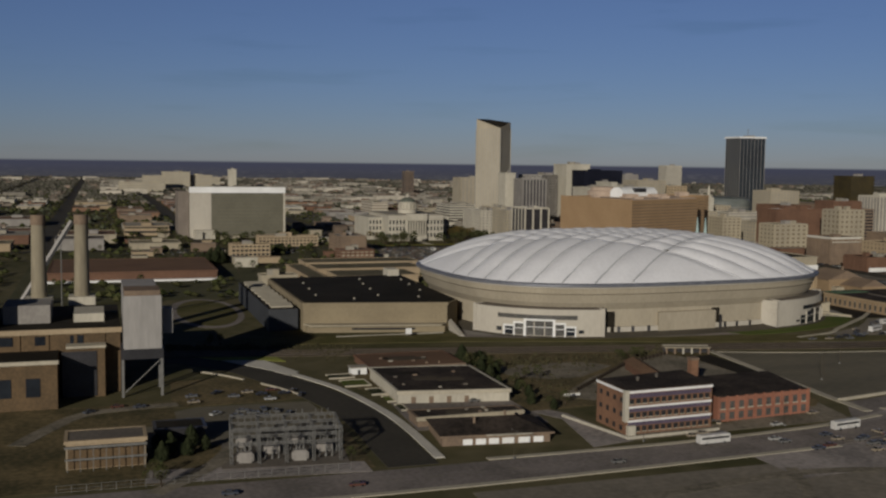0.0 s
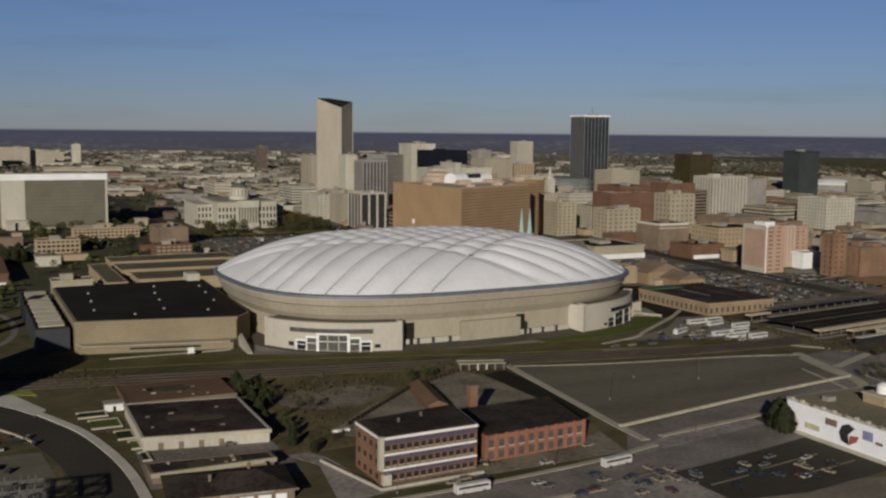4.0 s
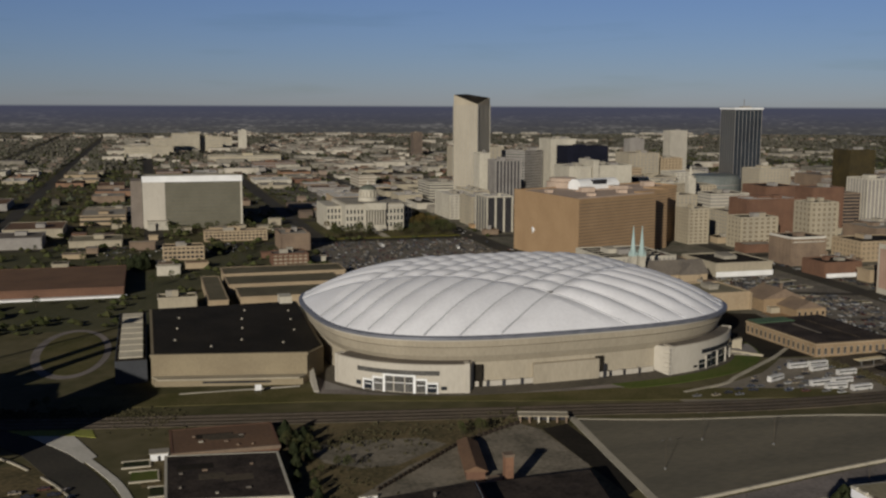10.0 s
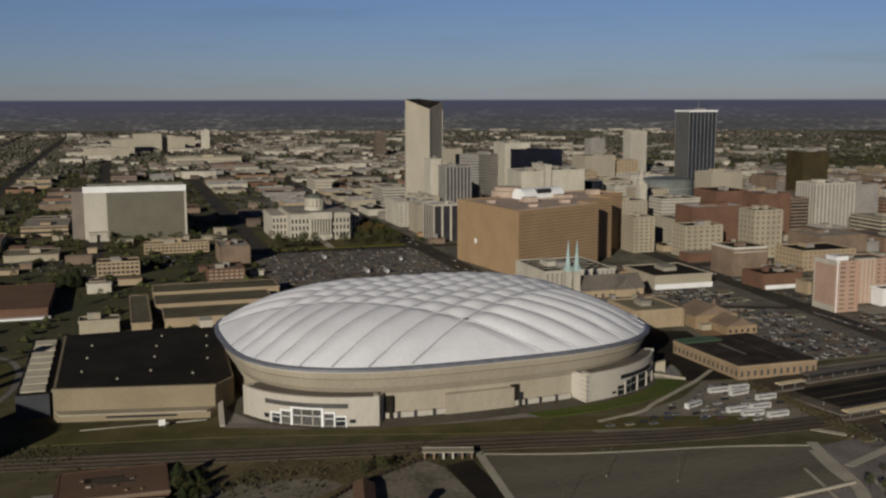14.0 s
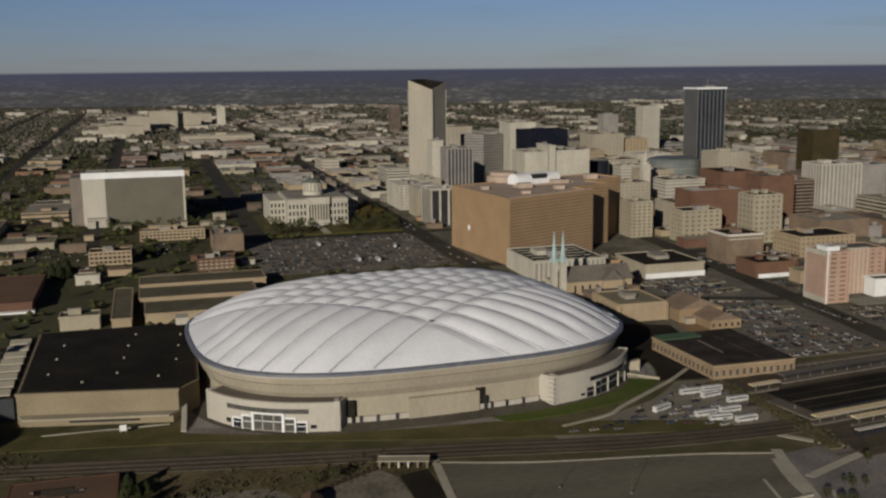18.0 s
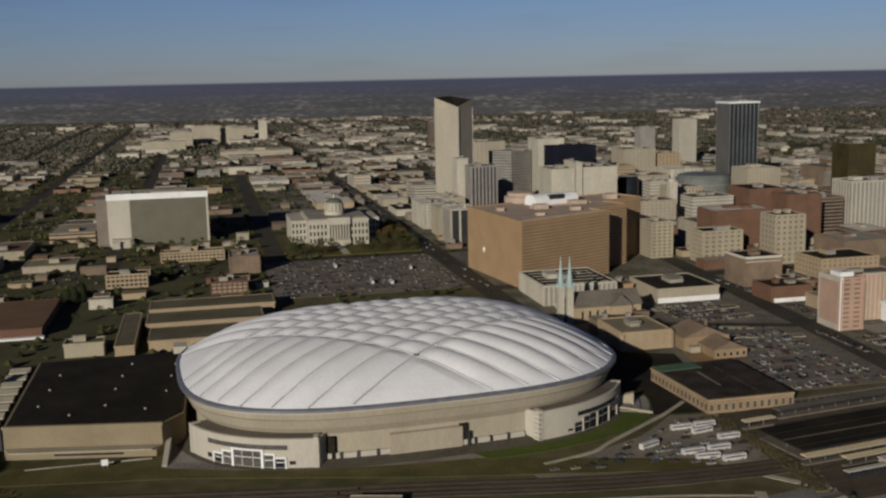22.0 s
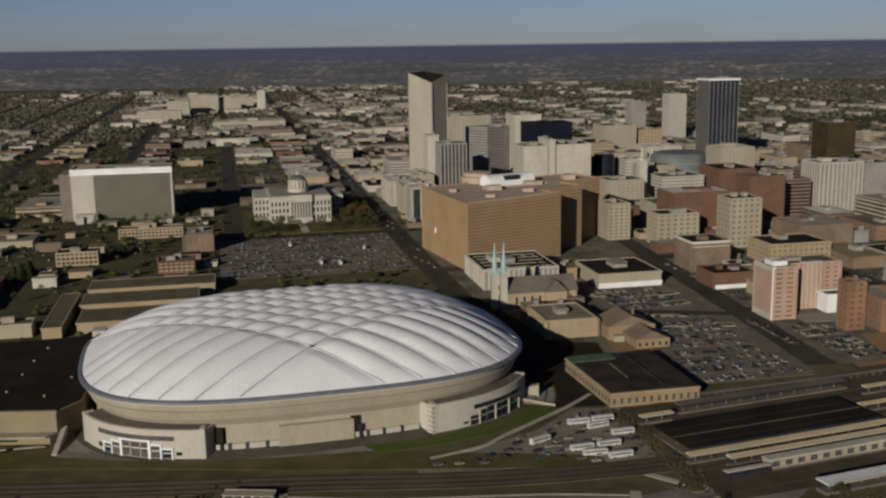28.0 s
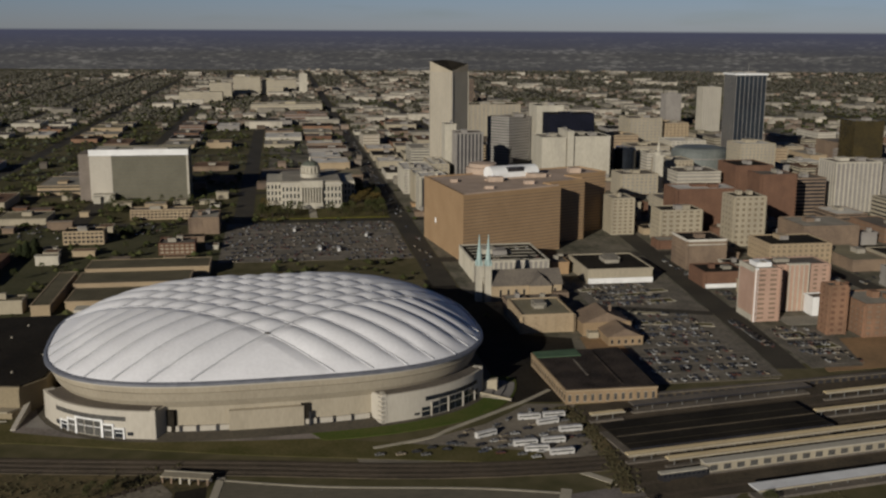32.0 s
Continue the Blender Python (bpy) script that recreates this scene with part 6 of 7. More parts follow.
building("white_annex", rect(692, 711, 666, 679), 13, WHITE, "low white annex beside the hotel", "blank", 3, units=0)

# ---- twin-spired church ----
church = thing("church", (496, 748, 0), "stone church with twin green copper spires", "church")
FOOTPRINTS.append((460, 532, 728, 775))
bm = box(-24, 30, -12, 12, 0, 12)
part("nave", bm, TAN, church)
bm = bmesh.new()
q = [[bm.verts.new((x, y, z)) for y, z in ((-13, 12), (0, 22), (13, 12))] for x in (-24, 31)]
for k in range(3):
    bm.faces.new((q[0][k], q[0][(k + 1) % 3], q[1][(k + 1) % 3], q[1][k]))
bm.faces.new(q[0])
bm.faces.new(q[1][::-1])
part("roof", bm, GRAVEL, church)
bm = bmesh.new()
q = [[bm.verts.new((x, y, z)) for x, z in ((4, 12), (13, 20.5), (22, 12))] for y in (-15.5, 0)]
for k in range(3):
    bm.faces.new((q[0][k], q[0][(k + 1) % 3], q[1][(k + 1) % 3], q[1][k]))
bm.faces.new(q[0])
bm.faces.new(q[1][::-1])
part("transept_gable", bm, GRAVEL, church)
part("transept", box(4.6, 21.4, -15, -11.8, 0, 12.3), TAN, church)
part("porch", box(22.5, 34, -18, -10, 0, 7), DULL, church)
punched(church, ((-20, -12), (28, -12)), 8, 1, 3, 4, 1.6, 6)
for x, y in ((-33.0, -8), (-26.4, -9.5)):
    t_ = part("bell_tower", box(x - 2.3, x + 2.3, y - 2.3, y + 2.3, 0, 27), PALE, church)
    part("cornice", box(x - 2.7, x + 2.7, y - 2.7, y + 2.7, 26.5, 27.5), PALE, t_)
    part("spire", lathe([(2.5, 27.5), (1.8, 34), (0.2, 51)], sides=8, centre=(x, y)), COPPER, t_, "tapering green copper spire")
    for dx, dy in ((-2.1, -2.1), (2.1, -2.1), (-2.1, 2.1), (2.1, 2.1)):
        part("pinnacle", lathe([(0.6, 27.4), (0.5, 29), (0.05, 32)], sides=6, centre=(x + dx, y + dy)), COPPER, t_)

# ---- vehicles ----


def car(paint, at):
    c = thing("car", at[:3], "parked car with painted bodywork", "car", "parked cars", rz=at[3])
    bm = prism([(-2.3, -0.88), (2.3, -0.88), (2.3, 0.88), (-2.3, 0.88)], 0.35, 0.95)
    part("body", bm, paint, c)
    bm = bmesh.new()
    lo = [bm.verts.new(p) for p in ((-1.5, -0.8, 0.95), (1.1, -0.8, 0.95), (1.1, 0.8, 0.95), (-1.5, 0.8, 0.95))]
    hi = [bm.verts.new(p) for p in ((-1.0, -0.65, 1.42), (0.5, -0.65, 1.42), (0.5, 0.65, 1.42), (-1.0, 0.65, 1.42))]
    bm.faces.new(hi)
    for k in range(4):
        bm.faces.new((lo[k], lo[(k + 1) % 4], hi[(k + 1) % 4], hi[k]))
    part("cabin", bm, CARGLASS, c)
    part("car_roof", box(-0.98, 0.48, -0.62, 0.62, 1.42, 1.47), paint, c)
    for x in (-1.4, 1.4):
        for y in (-0.8, 0.8):
            part("wheel", tube([(x, y - 0.1, 0.33), (x, y + 0.1, 0.33)], 0.33, sides=8), RUBBER, c)
    return c


CARS = [car(p, (300 + 3 * i, 900, 0.1, 90)) for i, p in enumerate(PAINTS)]
rnd = random.Random(7)
CARS += [CARS[0], CARS[4], CARS[5], CARS[5], CARS[1]]


def lot(u0, u1, v0, v1, fill, pitch_u=3.0, pitch_v=13.0, limit=60):
    made = 0
    spots = [(u0 + pitch_u * i, v0 + pitch_v * j + k) for i in range(int((u1 - u0) / pitch_u)) for j in range(int((v1 - v0) / pitch_v)) for k in (0, 5.4)]
    rnd.shuffle(spots)
    for u, v in spots[: min(limit, int(len(spots) * fill))]:
        copy_thing(rnd.choice(CARS), pose(u, v + rnd.uniform(-0.4, 0.4), 0.14, 0, 0, rnd.choice((90, -90)) + rnd.uniform(-3, 3)))
        made += 1


sheet("car_park", rect(262, 434, 896, 1080), 0.13, LOTPAVE, "worn asphalt car park with rows of cars")
sheet("car_park", [(530, 541), (610, 545), (617, 620), (624, 700), (630, 784), (548, 784), (540, 690)], 0.13, LOTPAVE, "worn asphalt car parks with rows of cars")
sheet("car_park", [(634, 556), (668, 556), (690, 640), (641, 640)], 0.13, LOTPAVE, "worn asphalt car park beside the avenue")
bm = bmesh.new()
for u0, u1, v0, n in ((534, 606, 545, 4), (544, 604, 613, 4), (550, 606, 715, 4), (644, 672, 566, 4), (264, 432, 900, 10)):
    for k in range(n):
        strip([(u0, v0 + 17 * k - 3.9), (u1, v0 + 17 * k - 3.9)], 1.0, 0.3, bm, 0.3)
solo("kerb", bm, GRAVEL, "narrow worn kerbs between the rows of cars", "kerb", "structure")
def island(u, v, w, d, a, label):
    g = thing("planted_island", (u, v, 0.14), label, "planting", "car park islands", rz=a)
    part("turf", box(-w, w, -d, d, 0, 0.25), GRASS, g)
    bm = box(-w - 1.1, w + 1.1, -d - 1.1, -d, 0, 0.35)
    box(-w - 1.1, w + 1.1, d, d + 1.1, 0, 0.35, bm)
    box(-w - 1.1, -w, -d, d, 0, 0.35, bm)
    box(w, w + 1.1, -d, d, 0, 0.35, bm)
    part("kerb_stone", bm, CONCRETE, g)


for u, v, w, d, a in ((600, 722, 9, 4, 8), (585, 742, 12, 3, 8), (606, 752, 8, 3.5, 8), (566, 735, 6, 3, 8), (570, 664, 14, 3, -14), (606, 655, 6, 3, -14), (556, 760, 8, 2.5, 8), (655, 622, 9, 6, 6), (664, 598, 8, 5, 6), (575, 690, 16, 1.5, -18)):
    island(u, v, w, d, a, "low planted island with worn grass and a pale kerb")
sheet("clay_yard", [(640, 548), (740, 556), (740, 612), (668, 612), (648, 580)], 0.11, CLAY, "bare orange clay yard by the railway")
sheet("hotel_terrace", [(664, 646), (742, 640), (742, 664), (664, 668)], 0.2, PALEROOF, "pale paved terrace in front of the hotel wing")
lot(266, 432, 900, 1076, 0.9, 3.4, 17, 60)
lot(546, 602, 613, 684, 0.85, 3.2, 17, 34)
lot(552, 604, 715, 776, 0.85, 3.2, 17, 24)
lot(536, 604, 545, 600, 0.7, 3.2, 17, 20)
for u, v, a in ((46, 379, 10), (49.5, 375, 10), (54, 380, 95), (58, 376, 95), (43, 372, 10), (62, 371, 60), (52, 370, 10), (36, 377, 40), (57, 405, 5), (59, 396, 0), (62, 412, 10), (66, 405, 5), (72, 400, 60), (70, 408, 60), (52, 410, 5), (46, 404, 0), (40, 412, 40), (30, 408, 10), (10, 396, 20), (2, 398, 15), (-8, 392, 40), (30, 398, 10), (150, 281, 2), (30, 283, 0), (66, 281, 0), (340, 309, 10),
                (243, 282, 10), (247, 277, 100), (256, 282, 100), (261, 272, 100), (279, 274, 95), (284, 270, 95), (303, 282, 10), (302, 260, 100), (306, 268, 100), (298, 262, 100), (310, 262, 100), (250, 268, 100), (266, 276, 100), (272, 262, 95), (289, 279, 95), (318, 268, 100), (304.5, 282.5, 12), (283, 274, 12), (286, 268, 12), (307, 272, 12), (299.5, 261, 12), (257, 284, 100), (236, 291, 5), (258, 277, 96), (236, 285, 5), (244, 277, 8), (215, 291, 4), (256.5, 289, 100), (262, 285, 96), (246, 284, 8), (252, 278, 96), (228, 279, 6), (240, 270, 6), (222, 277, 4), (268, 279, 98), (295, 276, 12), (314, 276, 14), (292, 266, 98), (216, 287, 4), (252, 319, 10), (207, 319, 10), (195, 304.5, 4), (201, 302.4, 4), (190, 302.5, 4), (209, 316, 60), (135, 372, 2), (228, 308, 6),
                (420, 470, 10), (405, 478, 20), (395, 463, -10), (412, 458, 15), (388, 466, 5), (425, 490, 40), (380, 462, 3), (440, 484, 5), (432, 478, 5), (446, 474, 5), (462, 492, 8), (440, 454, 6), (456, 456, 6), (430, 452, 6), (464, 470, 6), (402, 468, 12), (426, 476, 30), (409, 484, 34), (398, 470, 8), (428, 464, 4), (420, 455, 6), (447, 508, 80), (455, 508, 80), (441, 503, 70), (433, 498, 60), (412, 466, 20), (467, 484, 84), (438, 472, 8), (384, 458, 4), (424, 470, 8), (430, 470, 8), (452, 480, 6), (458, 470, 6), (444, 489, 6), (414, 460, 12), (422, 462, 12), (436, 448, 6), (372, 460, 8), (362, 461, 8)):
    copy_thing(rnd.choice(CARS), pose(u, v, 0.12 if v < 256 or u < 90 and v < 290 or u == 150 or u == 216 else 0.10 if v < 300 and u > 230 else 0.07, 0, 0, a))


def bus(at, label="white parked bus with dark windows"):
    b = thing("bus", at[:3], label, "bus", "parked buses", rz=at[3])
    part("body", box(-6, 6, -1.25, 1.25, 0.5, 3.1), BUSPAINT, b)
    part("roof", box(-5.8, 5.8, -1.1, 1.1, 3.1, 3.3), BUSPAINT, b)
    for s in (-1.28, 1.22):
        part("window_strip", box(-5.4, 5.4, s, s + 0.06, 1.9, 2.6), CARGLASS, b)
    part("windscreen", box(5.98, 6.05, -1.0, 1.0, 1.5, 2.7), GLASS, b)
    for x in (-3.6, 3.8):
        for y in (-1.1, 1.1):
            part("wheel", tube([(x, y - 0.15, 0.5), (x, y + 0.15, 0.5)], 0.5, sides=10), RUBBER, b)
    return b


B0 = bus((192, 293, 0.12, 3))
for u, v, a in ((330, 1034, 90), (369, 935, 90), (352, 941, 90), (400, 1000, 80), (444, 497, 2), (457.5, 498, 3), (461, 478, 4), (434, 463, 4), (448.5, 464.5, 4), (449, 450, 4), (452, 489.5, 12), (438, 455.5, -3), (417, 477, 24), (249, 297, 8)):
    copy_thing(B0, pose(u, v, 0.12 if v < 320 else 0.13 if v > 900 else 0.05, 0, 0, a))

bm = bmesh.new()
for k in range(5):
    box(474, 528, 806 + k * 12, 807 + k * 12, 16.2, 16.6, bm)
solo("deck_kerb", bm, PALE, "pale kerbs between the bays of the parking deck", "kerb", "structure")
for k in range(14):
    copy_thing(rnd.choice(CARS), pose(480 + rnd.randrange(16) * 3.0, 810 + rnd.randrange(4) * 12, 16.25, 0, 0, 90))

# ---- trees ----


def tree(at, h, seed, leaf=None):
    r = random.Random(seed)
    leaf = leaf or TWIGS
    t = thing("tree", at, "bare winter tree with a brown twiggy crown" if leaf is TWIGS else "late autumn tree with a golden brown crown", "tree", "bare trees" if leaf is TWIGS else "autumn trees")
    bm = tube([(0, 0, 0), (0.1, 0.1, h * 0.35), (0.2, 0, h * 0.6)], 0.35, None, 6, 0.16)
    for k in range(7):
        a = k * 0.9 + r.random()
        z = h * r.uniform(0.3, 0.5)
        tube([(0.1, 0, z), (math.cos(a) * h * 0.18, math.sin(a) * h * 0.18, z + h * 0.2), (math.cos(a) * h * 0.3, math.sin(a) * h * 0.3, z + h * 0.4)], 0.14, bm, 5, 0.03)
    part("trunk", bm, BARK, t)
    v, f = [], []
    for k in range(420):
        a, e, q = r.uniform(0, 6.28), r.uniform(-0.6, 1.4), r.uniform(0.35, 1.0) ** 0.6
        c = Vector((math.cos(a) * math.cos(e) * h * 0.33 * q, math.sin(a) * math.cos(e) * h * 0.33 * q, h * 0.62 + math.sin(e) * h * 0.36 * q))
        s = h * r.uniform(0.02, 0.05)
        i = len(v)
        for _ in range(3):
            v.append(c + Vector((r.uniform(-s, s), r.uniform(-s, s), r.uniform(-s, s) * 1.4)))
        f.append((i, i + 1, i + 2))
    me = bpy.data.meshes.new("crown")
    me.from_pydata(v, [], f)
    me.materials.append(leaf)
    part("crown", me, leaf, t)
    return t


BRUSH = mat("dead_brush", (0.045, 0.041, 0.02), (0.066, 0.056, 0.031), 0.08, 0.5, 0.95, bump=0, island=0.1)
def conifer(at, h, seed):
    """A dark dense evergreen: a straight trunk in a full rounded crown of drooping sprays."""
    r = random.Random(seed)
    t = thing("conifer", at, "dense dark evergreen tree", "tree", "evergreens")
    part("trunk", tube([(0, 0, 0), (0, 0, h * 0.5), (0, 0, h * 0.76)], 0.28, None, 6, 0.05), BARK, t)
    v, f = [], []
    for k in range(520):
        q = r.random() ** 0.8
        z = h * (0.06 + 0.78 * q) * r.uniform(0.92, 1.06)
        rad = h * 0.34 * (1 - q ** 2.2) ** 0.6 * (0.55 + 0.45 * min(1, q * 4)) * r.uniform(0.45, 1.1) + 0.15
        a = r.uniform(0, 6.283)
        c = Vector((math.cos(a) * rad, math.sin(a) * rad, z))
        w = h * r.uniform(0.03, 0.06)
        i = len(v)
        v += [c + Vector((-math.sin(a) * w, math.cos(a) * w, 0)), c + Vector((math.sin(a) * w, -math.cos(a) * w, 0)), c + Vector((math.cos(a) * w * 1.3, math.sin(a) * w * 1.3, -w * 0.9)), c + Vector((-math.cos(a) * w, -math.sin(a) * w, w * 1.5))]
        f += [(i, i + 1, i + 2), (i, i + 3, i + 1)]
    me = bpy.data.meshes.new("crown")
    me.from_pydata(v, [], f)
    me.materials.append(EVERGREEN)
    part("crown", me, EVERGREEN, t)
    return t


FIRS = [conifer((329.5, 303, 0.05), 13, 1), conifer((331, 310, 0.05), 11, 2), conifer((336, 313, 0.05), 12, 3)]
for u, v, k in ((160, 440, 0.65), (156.5, 448, 0.75), (160, 352, 0.45), (155, 362, 0.5), (157, 424, 0.7), (161, 431, 0.65), (154.5, 396, 0.5), (164, 444, 0.6), (155, 438, 0.65), (156, 410, 0.55), (162, 418, 0.5), (160, 388, 0.45), (159, 374, 0.45), (341, 316, 0.8), (14, 322, 0.6), (17, 330, 0.65), (13, 337, 0.5), (22, 326, 0.6), (28, 331, 0.5), (24, 337, 0.6), (89, 940, 1.0), (95, 936, 1.2), (101, 939, 1.1), (106, 945, 0.9), (92, 950, 1.2), (99, 952, 1.3), (86, 953, 0.9), (165, 1030, 0.8), (171, 1033, 0.9), (168, 1040, 0.8)):
    copy_thing(FIRS[int(u) % 3], pose(u, v, 0.05, 0, 0, u * 7) @ Matrix.Scale(k, 4))
TREES = [tree((300 + 8 * k, 1110, 0.2), 11 + k, k) for k in range(4)]
GOLDEN = [tree((408 + 12 * k, 1200 + 20 * k, 0), 14 + k, 11 + k, AUTUMN) for k in range(2)]
for u, v, k in ((404, 1172, 1.0), (412, 1180, 1.2), (420, 1172, 1.1), (428, 1184, 1.1), (410, 1190, 1.2), (424, 1196, 1.0), (416, 1206, 1.1), (430, 1168, 0.9), (400, 1184, 1.0), (298, 1178, 0.9), (304, 1168, 0.8)):
    copy_thing(GOLDEN[int(u) % 2], pose(u, v, 0, 0, 0, u * 11) @ Matrix.Scale(k, 4))
for k in range(140):
    z = k % 5
    if z < 3:
        u, v = rnd.uniform(294, 432), rnd.uniform(1108, 1184)
        if abs(u - 352) < 7 or (abs(u - 352) < 58 and v > 1144):
            continue
    elif z == 3:
        u, v = rnd.uniform(402, 434), rnd.uniform(1190, 1300)
    else:
        u, v = rnd.uniform(60, 250), rnd.uniform(1140, 1270)
    copy_thing(rnd.choice(TREES), pose(u, v, 0, 0, 0, rnd.uniform(0, 360)) @ Matrix.Scale(rnd.uniform(0.7, 1.15), 4))

# ---- the rest of the city, out to the horizon ----


def free(u0, u1, v0, v1):
    return not any(u0 < b + 3 and u1 > a - 3 and v0 < d + 3 and v1 > c - 3 for a, b, c, d in FOOTPRINTS)


LOTS = [(260, 438, 892, 1084), (292, 436, 1098, 1300), (530, 646, 540, 786), (634, 735, 556, 712), (630, 664, 700, 1010)]
WALLS = [PALE, CREAM, CREAM, TAN, DULL, DULL, RED, GREYWALL, RUSTBRICK]
count = 0
for downtown in (True, False):
    for u in NS[:-1]:
        for v in [690, 890] + EW[:-1]:
            cells = [(14 + 48 * k, 46, 12 + 90 * j, 84) for k in range(3) for j in range(2)] if downtown else [(14 + 72 * k, 68, 12 + 90 * j, 84) for k in range(2) for j in range(2)]
            for du, wmax, dv, dmax in cells:
                bu, bv = u + du, v + dv
                centre = 456 < bu < 1700 and 690 <= bv < 1900
                if centre != downtown or count >= 285:
                    continue
                if not (-700 < bu < 2100 and bv < 2300) or (bv < 1090 and bu < 620) or (bu > 1700 and bv < 1300):
                    continue
                w, d = rnd.uniform(0.6, 1.0) * wmax, rnd.uniform(0.5, 1.0) * dmax
                if centre:
                    h = rnd.choice((8, 10, 12, 14, 18, 22, 28)) * (0.7 if bv > 1600 or bv < 880 else 1.0)
                else:
                    h = rnd.choice((5, 6, 7, 9, 11))
                if rnd.random() < (0.10 if centre else 0.45):
                    continue
                if not free(bu, bu + w, bv, bv + d) or any(bu < b and bu + w > a and bv < dd and bv + d > c for a, b, c, dd in LOTS):
                    continue
                building("city_block", rect(bu, bu + w, bv, bv + d), h, rnd.choice(WALLS), "flat-roofed city building with " + ("rows of dark windows" if h > 10 else "plain walls"), "bands" if h > 10 else "blank", max(2, int(h / 4)), core=rnd.choice((GREYWALL, DULL, GLASS)),
                         solid=0.6, roof=rnd.choice((GRAVEL, WHITEROOF, SANDROOF, TAR, RUST, GRAVEL, PALEROOF)), units=1, parapet=0.7, group="city blocks")
                count += 1

# low sheds and yards west of the stadium
yards = random.Random(5)
made = 0
for _ in range(700):
    bu, bv = yards.uniform(20, 258), yards.uniform(892, 1270)
    w, d, h = yards.uniform(8, 26), yards.uniform(7, 16), yards.choice((3.5, 4, 5, 6, 8))
    if made >= 26 or abs(bv + d / 2 - 1090) < 10 + d / 2 or not free(bu - 2, bu + w + 2, bv - 3, bv + d + 3):
        continue
    building("yard_building", rect(bu, bu + w, bv, bv + d), h, yards.choice((TAN, DULL, CREAM, RED, PALE)), "low flat-roofed building among yards and bare trees", "blank", 2, roof=yards.choice((GRAVEL, RUST, SANDROOF, PALEROOF, TAR)), units=0, parapet=0.4, group="yard buildings")
    made += 1
for _ in range(46):
    u, v = yards.uniform(-60, 255), yards.uniform(760, 1080)
    if free(u - 3, u + 3, v - 3, v + 3):
        copy_thing(yards.choice(TREES), pose(u, v, 0.04, 0, 0, yards.uniform(0, 360)) @ Matrix.Scale(yards.uniform(0.4, 0.8), 4))

# small shops and yards between the larger blocks
small = random.Random(21)
made = 0
for _ in range(1500):
    bu, bv = small.uniform(458, 1150), small.uniform(640, 1330)
    w, d, h = small.uniform(9, 24), small.uniform(9, 22), small.choice((4, 5, 6, 8, 10, 12))
    gap_u, gap_v = min(abs(bu + w / 2 - u) for u in NS) - w / 2, min(abs(bv + d / 2 - v) for v in EW + [885]) - d / 2
    if made >= 100 or gap_u < 13 or gap_v < 11 or not free(bu, bu + w, bv, bv + d) or any(bu < b and bu + w > a and bv < dd and bv + d > c for a, b, c, dd in LOTS):
        continue
    wall_m = small.choice((TAN, RED, DULL, CREAM, PALE, BROWN, GREYWALL))
    building("shop_building", rect(bu, bu + w, bv, bv + d), h, wall_m, "small flat-roofed brick shop building" if wall_m in (TAN, RED, DULL, BROWN) else "small flat-roofed pale shop building", "blank", 2, roof=small.choice((GRAVEL, TAR, PALEROOF, RUST, SANDROOF)), units=1, parapet=0.5, group="small shops")
    made += 1

rs = np.random.default_rng(11)


def many_boxes(name, n, area, size, height, material, label, category, pitch=0.35):
    """Very many small far buildings as one object."""
    u0, u1, v0, v1 = area
    V, F = [], []
    made = 0
    while made < n:
        v = v0 + (v1 - v0) * rs.random() ** 1.15
        spread = 0.5 + 0.5 * (v / v1)
        u = 300 + (u1 - u0) / 2 * (rs.random() * 2 - 1) * spread if rs.random() < 0.5 else rs.normal(520, 420)
        u = round((u - 445) / 168) * 168 + 445 + rs.uniform(16, 152) if rs.random() < 0.9 else u
        v = round((v - 1090) / 200) * 200 + 1090 + rs.uniform(14, 186)
        made += 1
        if noise.noise(Vector((u / 420, v / 520, 3.0))) + (0.35 if 250 < u < 1300 and v < 3200 else 0.12) < 0.35 * rs.random():
            continue
        w, d, h = rs.uniform(*size), rs.uniform(*size), rs.uniform(*height)
        if not free(u - w, u + w, v - d, v + d) or any(u - w < b and u + w > a and v - d < dd and v + d > c for a, b, c, dd in LOTS):
            continue
        i = len(V)
        V += [(u - w, v - d, 0), (u + w, v - d, 0), (u + w, v + d, 0), (u - w, v + d, 0), (u - w, v - d, h), (u + w, v - d, h), (u + w, v + d, h), (u - w, v + d, h), (u - w, v, h + d * pitch), (u + w, v, h + d * pitch)]
        F += [(i, i + 1, i + 5, i + 4), (i + 2, i + 3, i + 7, i + 6), (i + 1, i + 2, i + 6, i + 9, i + 5), (i + 3, i, i + 4, i + 8, i + 7), (i + 4, i + 5, i + 9, i + 8), (i + 6, i + 7, i + 8, i + 9)]
    me = bpy.data.meshes.new(name)
    me.from_pydata(V, [], F)
    me.materials.append(material)
    return tagged(new(name, me), label, category, "", "stuff")


HOUSE_A = mat("far_pale_house", (0.37, 0.33, 0.265), (0.22, 0.2, 0.16), 0.01, 0.1, 0.9, bump=0, island=0.5)
HOUSE_B = mat("far_brown_house", (0.21, 0.155, 0.115), (0.13, 0.112, 0.09), 0.01, 0.1, 0.9, bump=0, island=0.5)
many_boxes("far_houses", 1700, (-2300, 3400, 1300, 4950), (4, 10), (4, 8), HOUSE_A, "far pale houses and shops in rows", "houses")
many_boxes("far_houses", 3800, (-2300, 3400, 1300, 4900), (4, 9), (4, 8), HOUSE_B, "far dark-roofed houses in rows", "houses")
many_boxes("far_sheds", 760, (-1700, 3000, 1500, 4950), (10, 34), (6, 14), HOUSE_A, "far pale warehouses and schools", "buildings", 0.03)


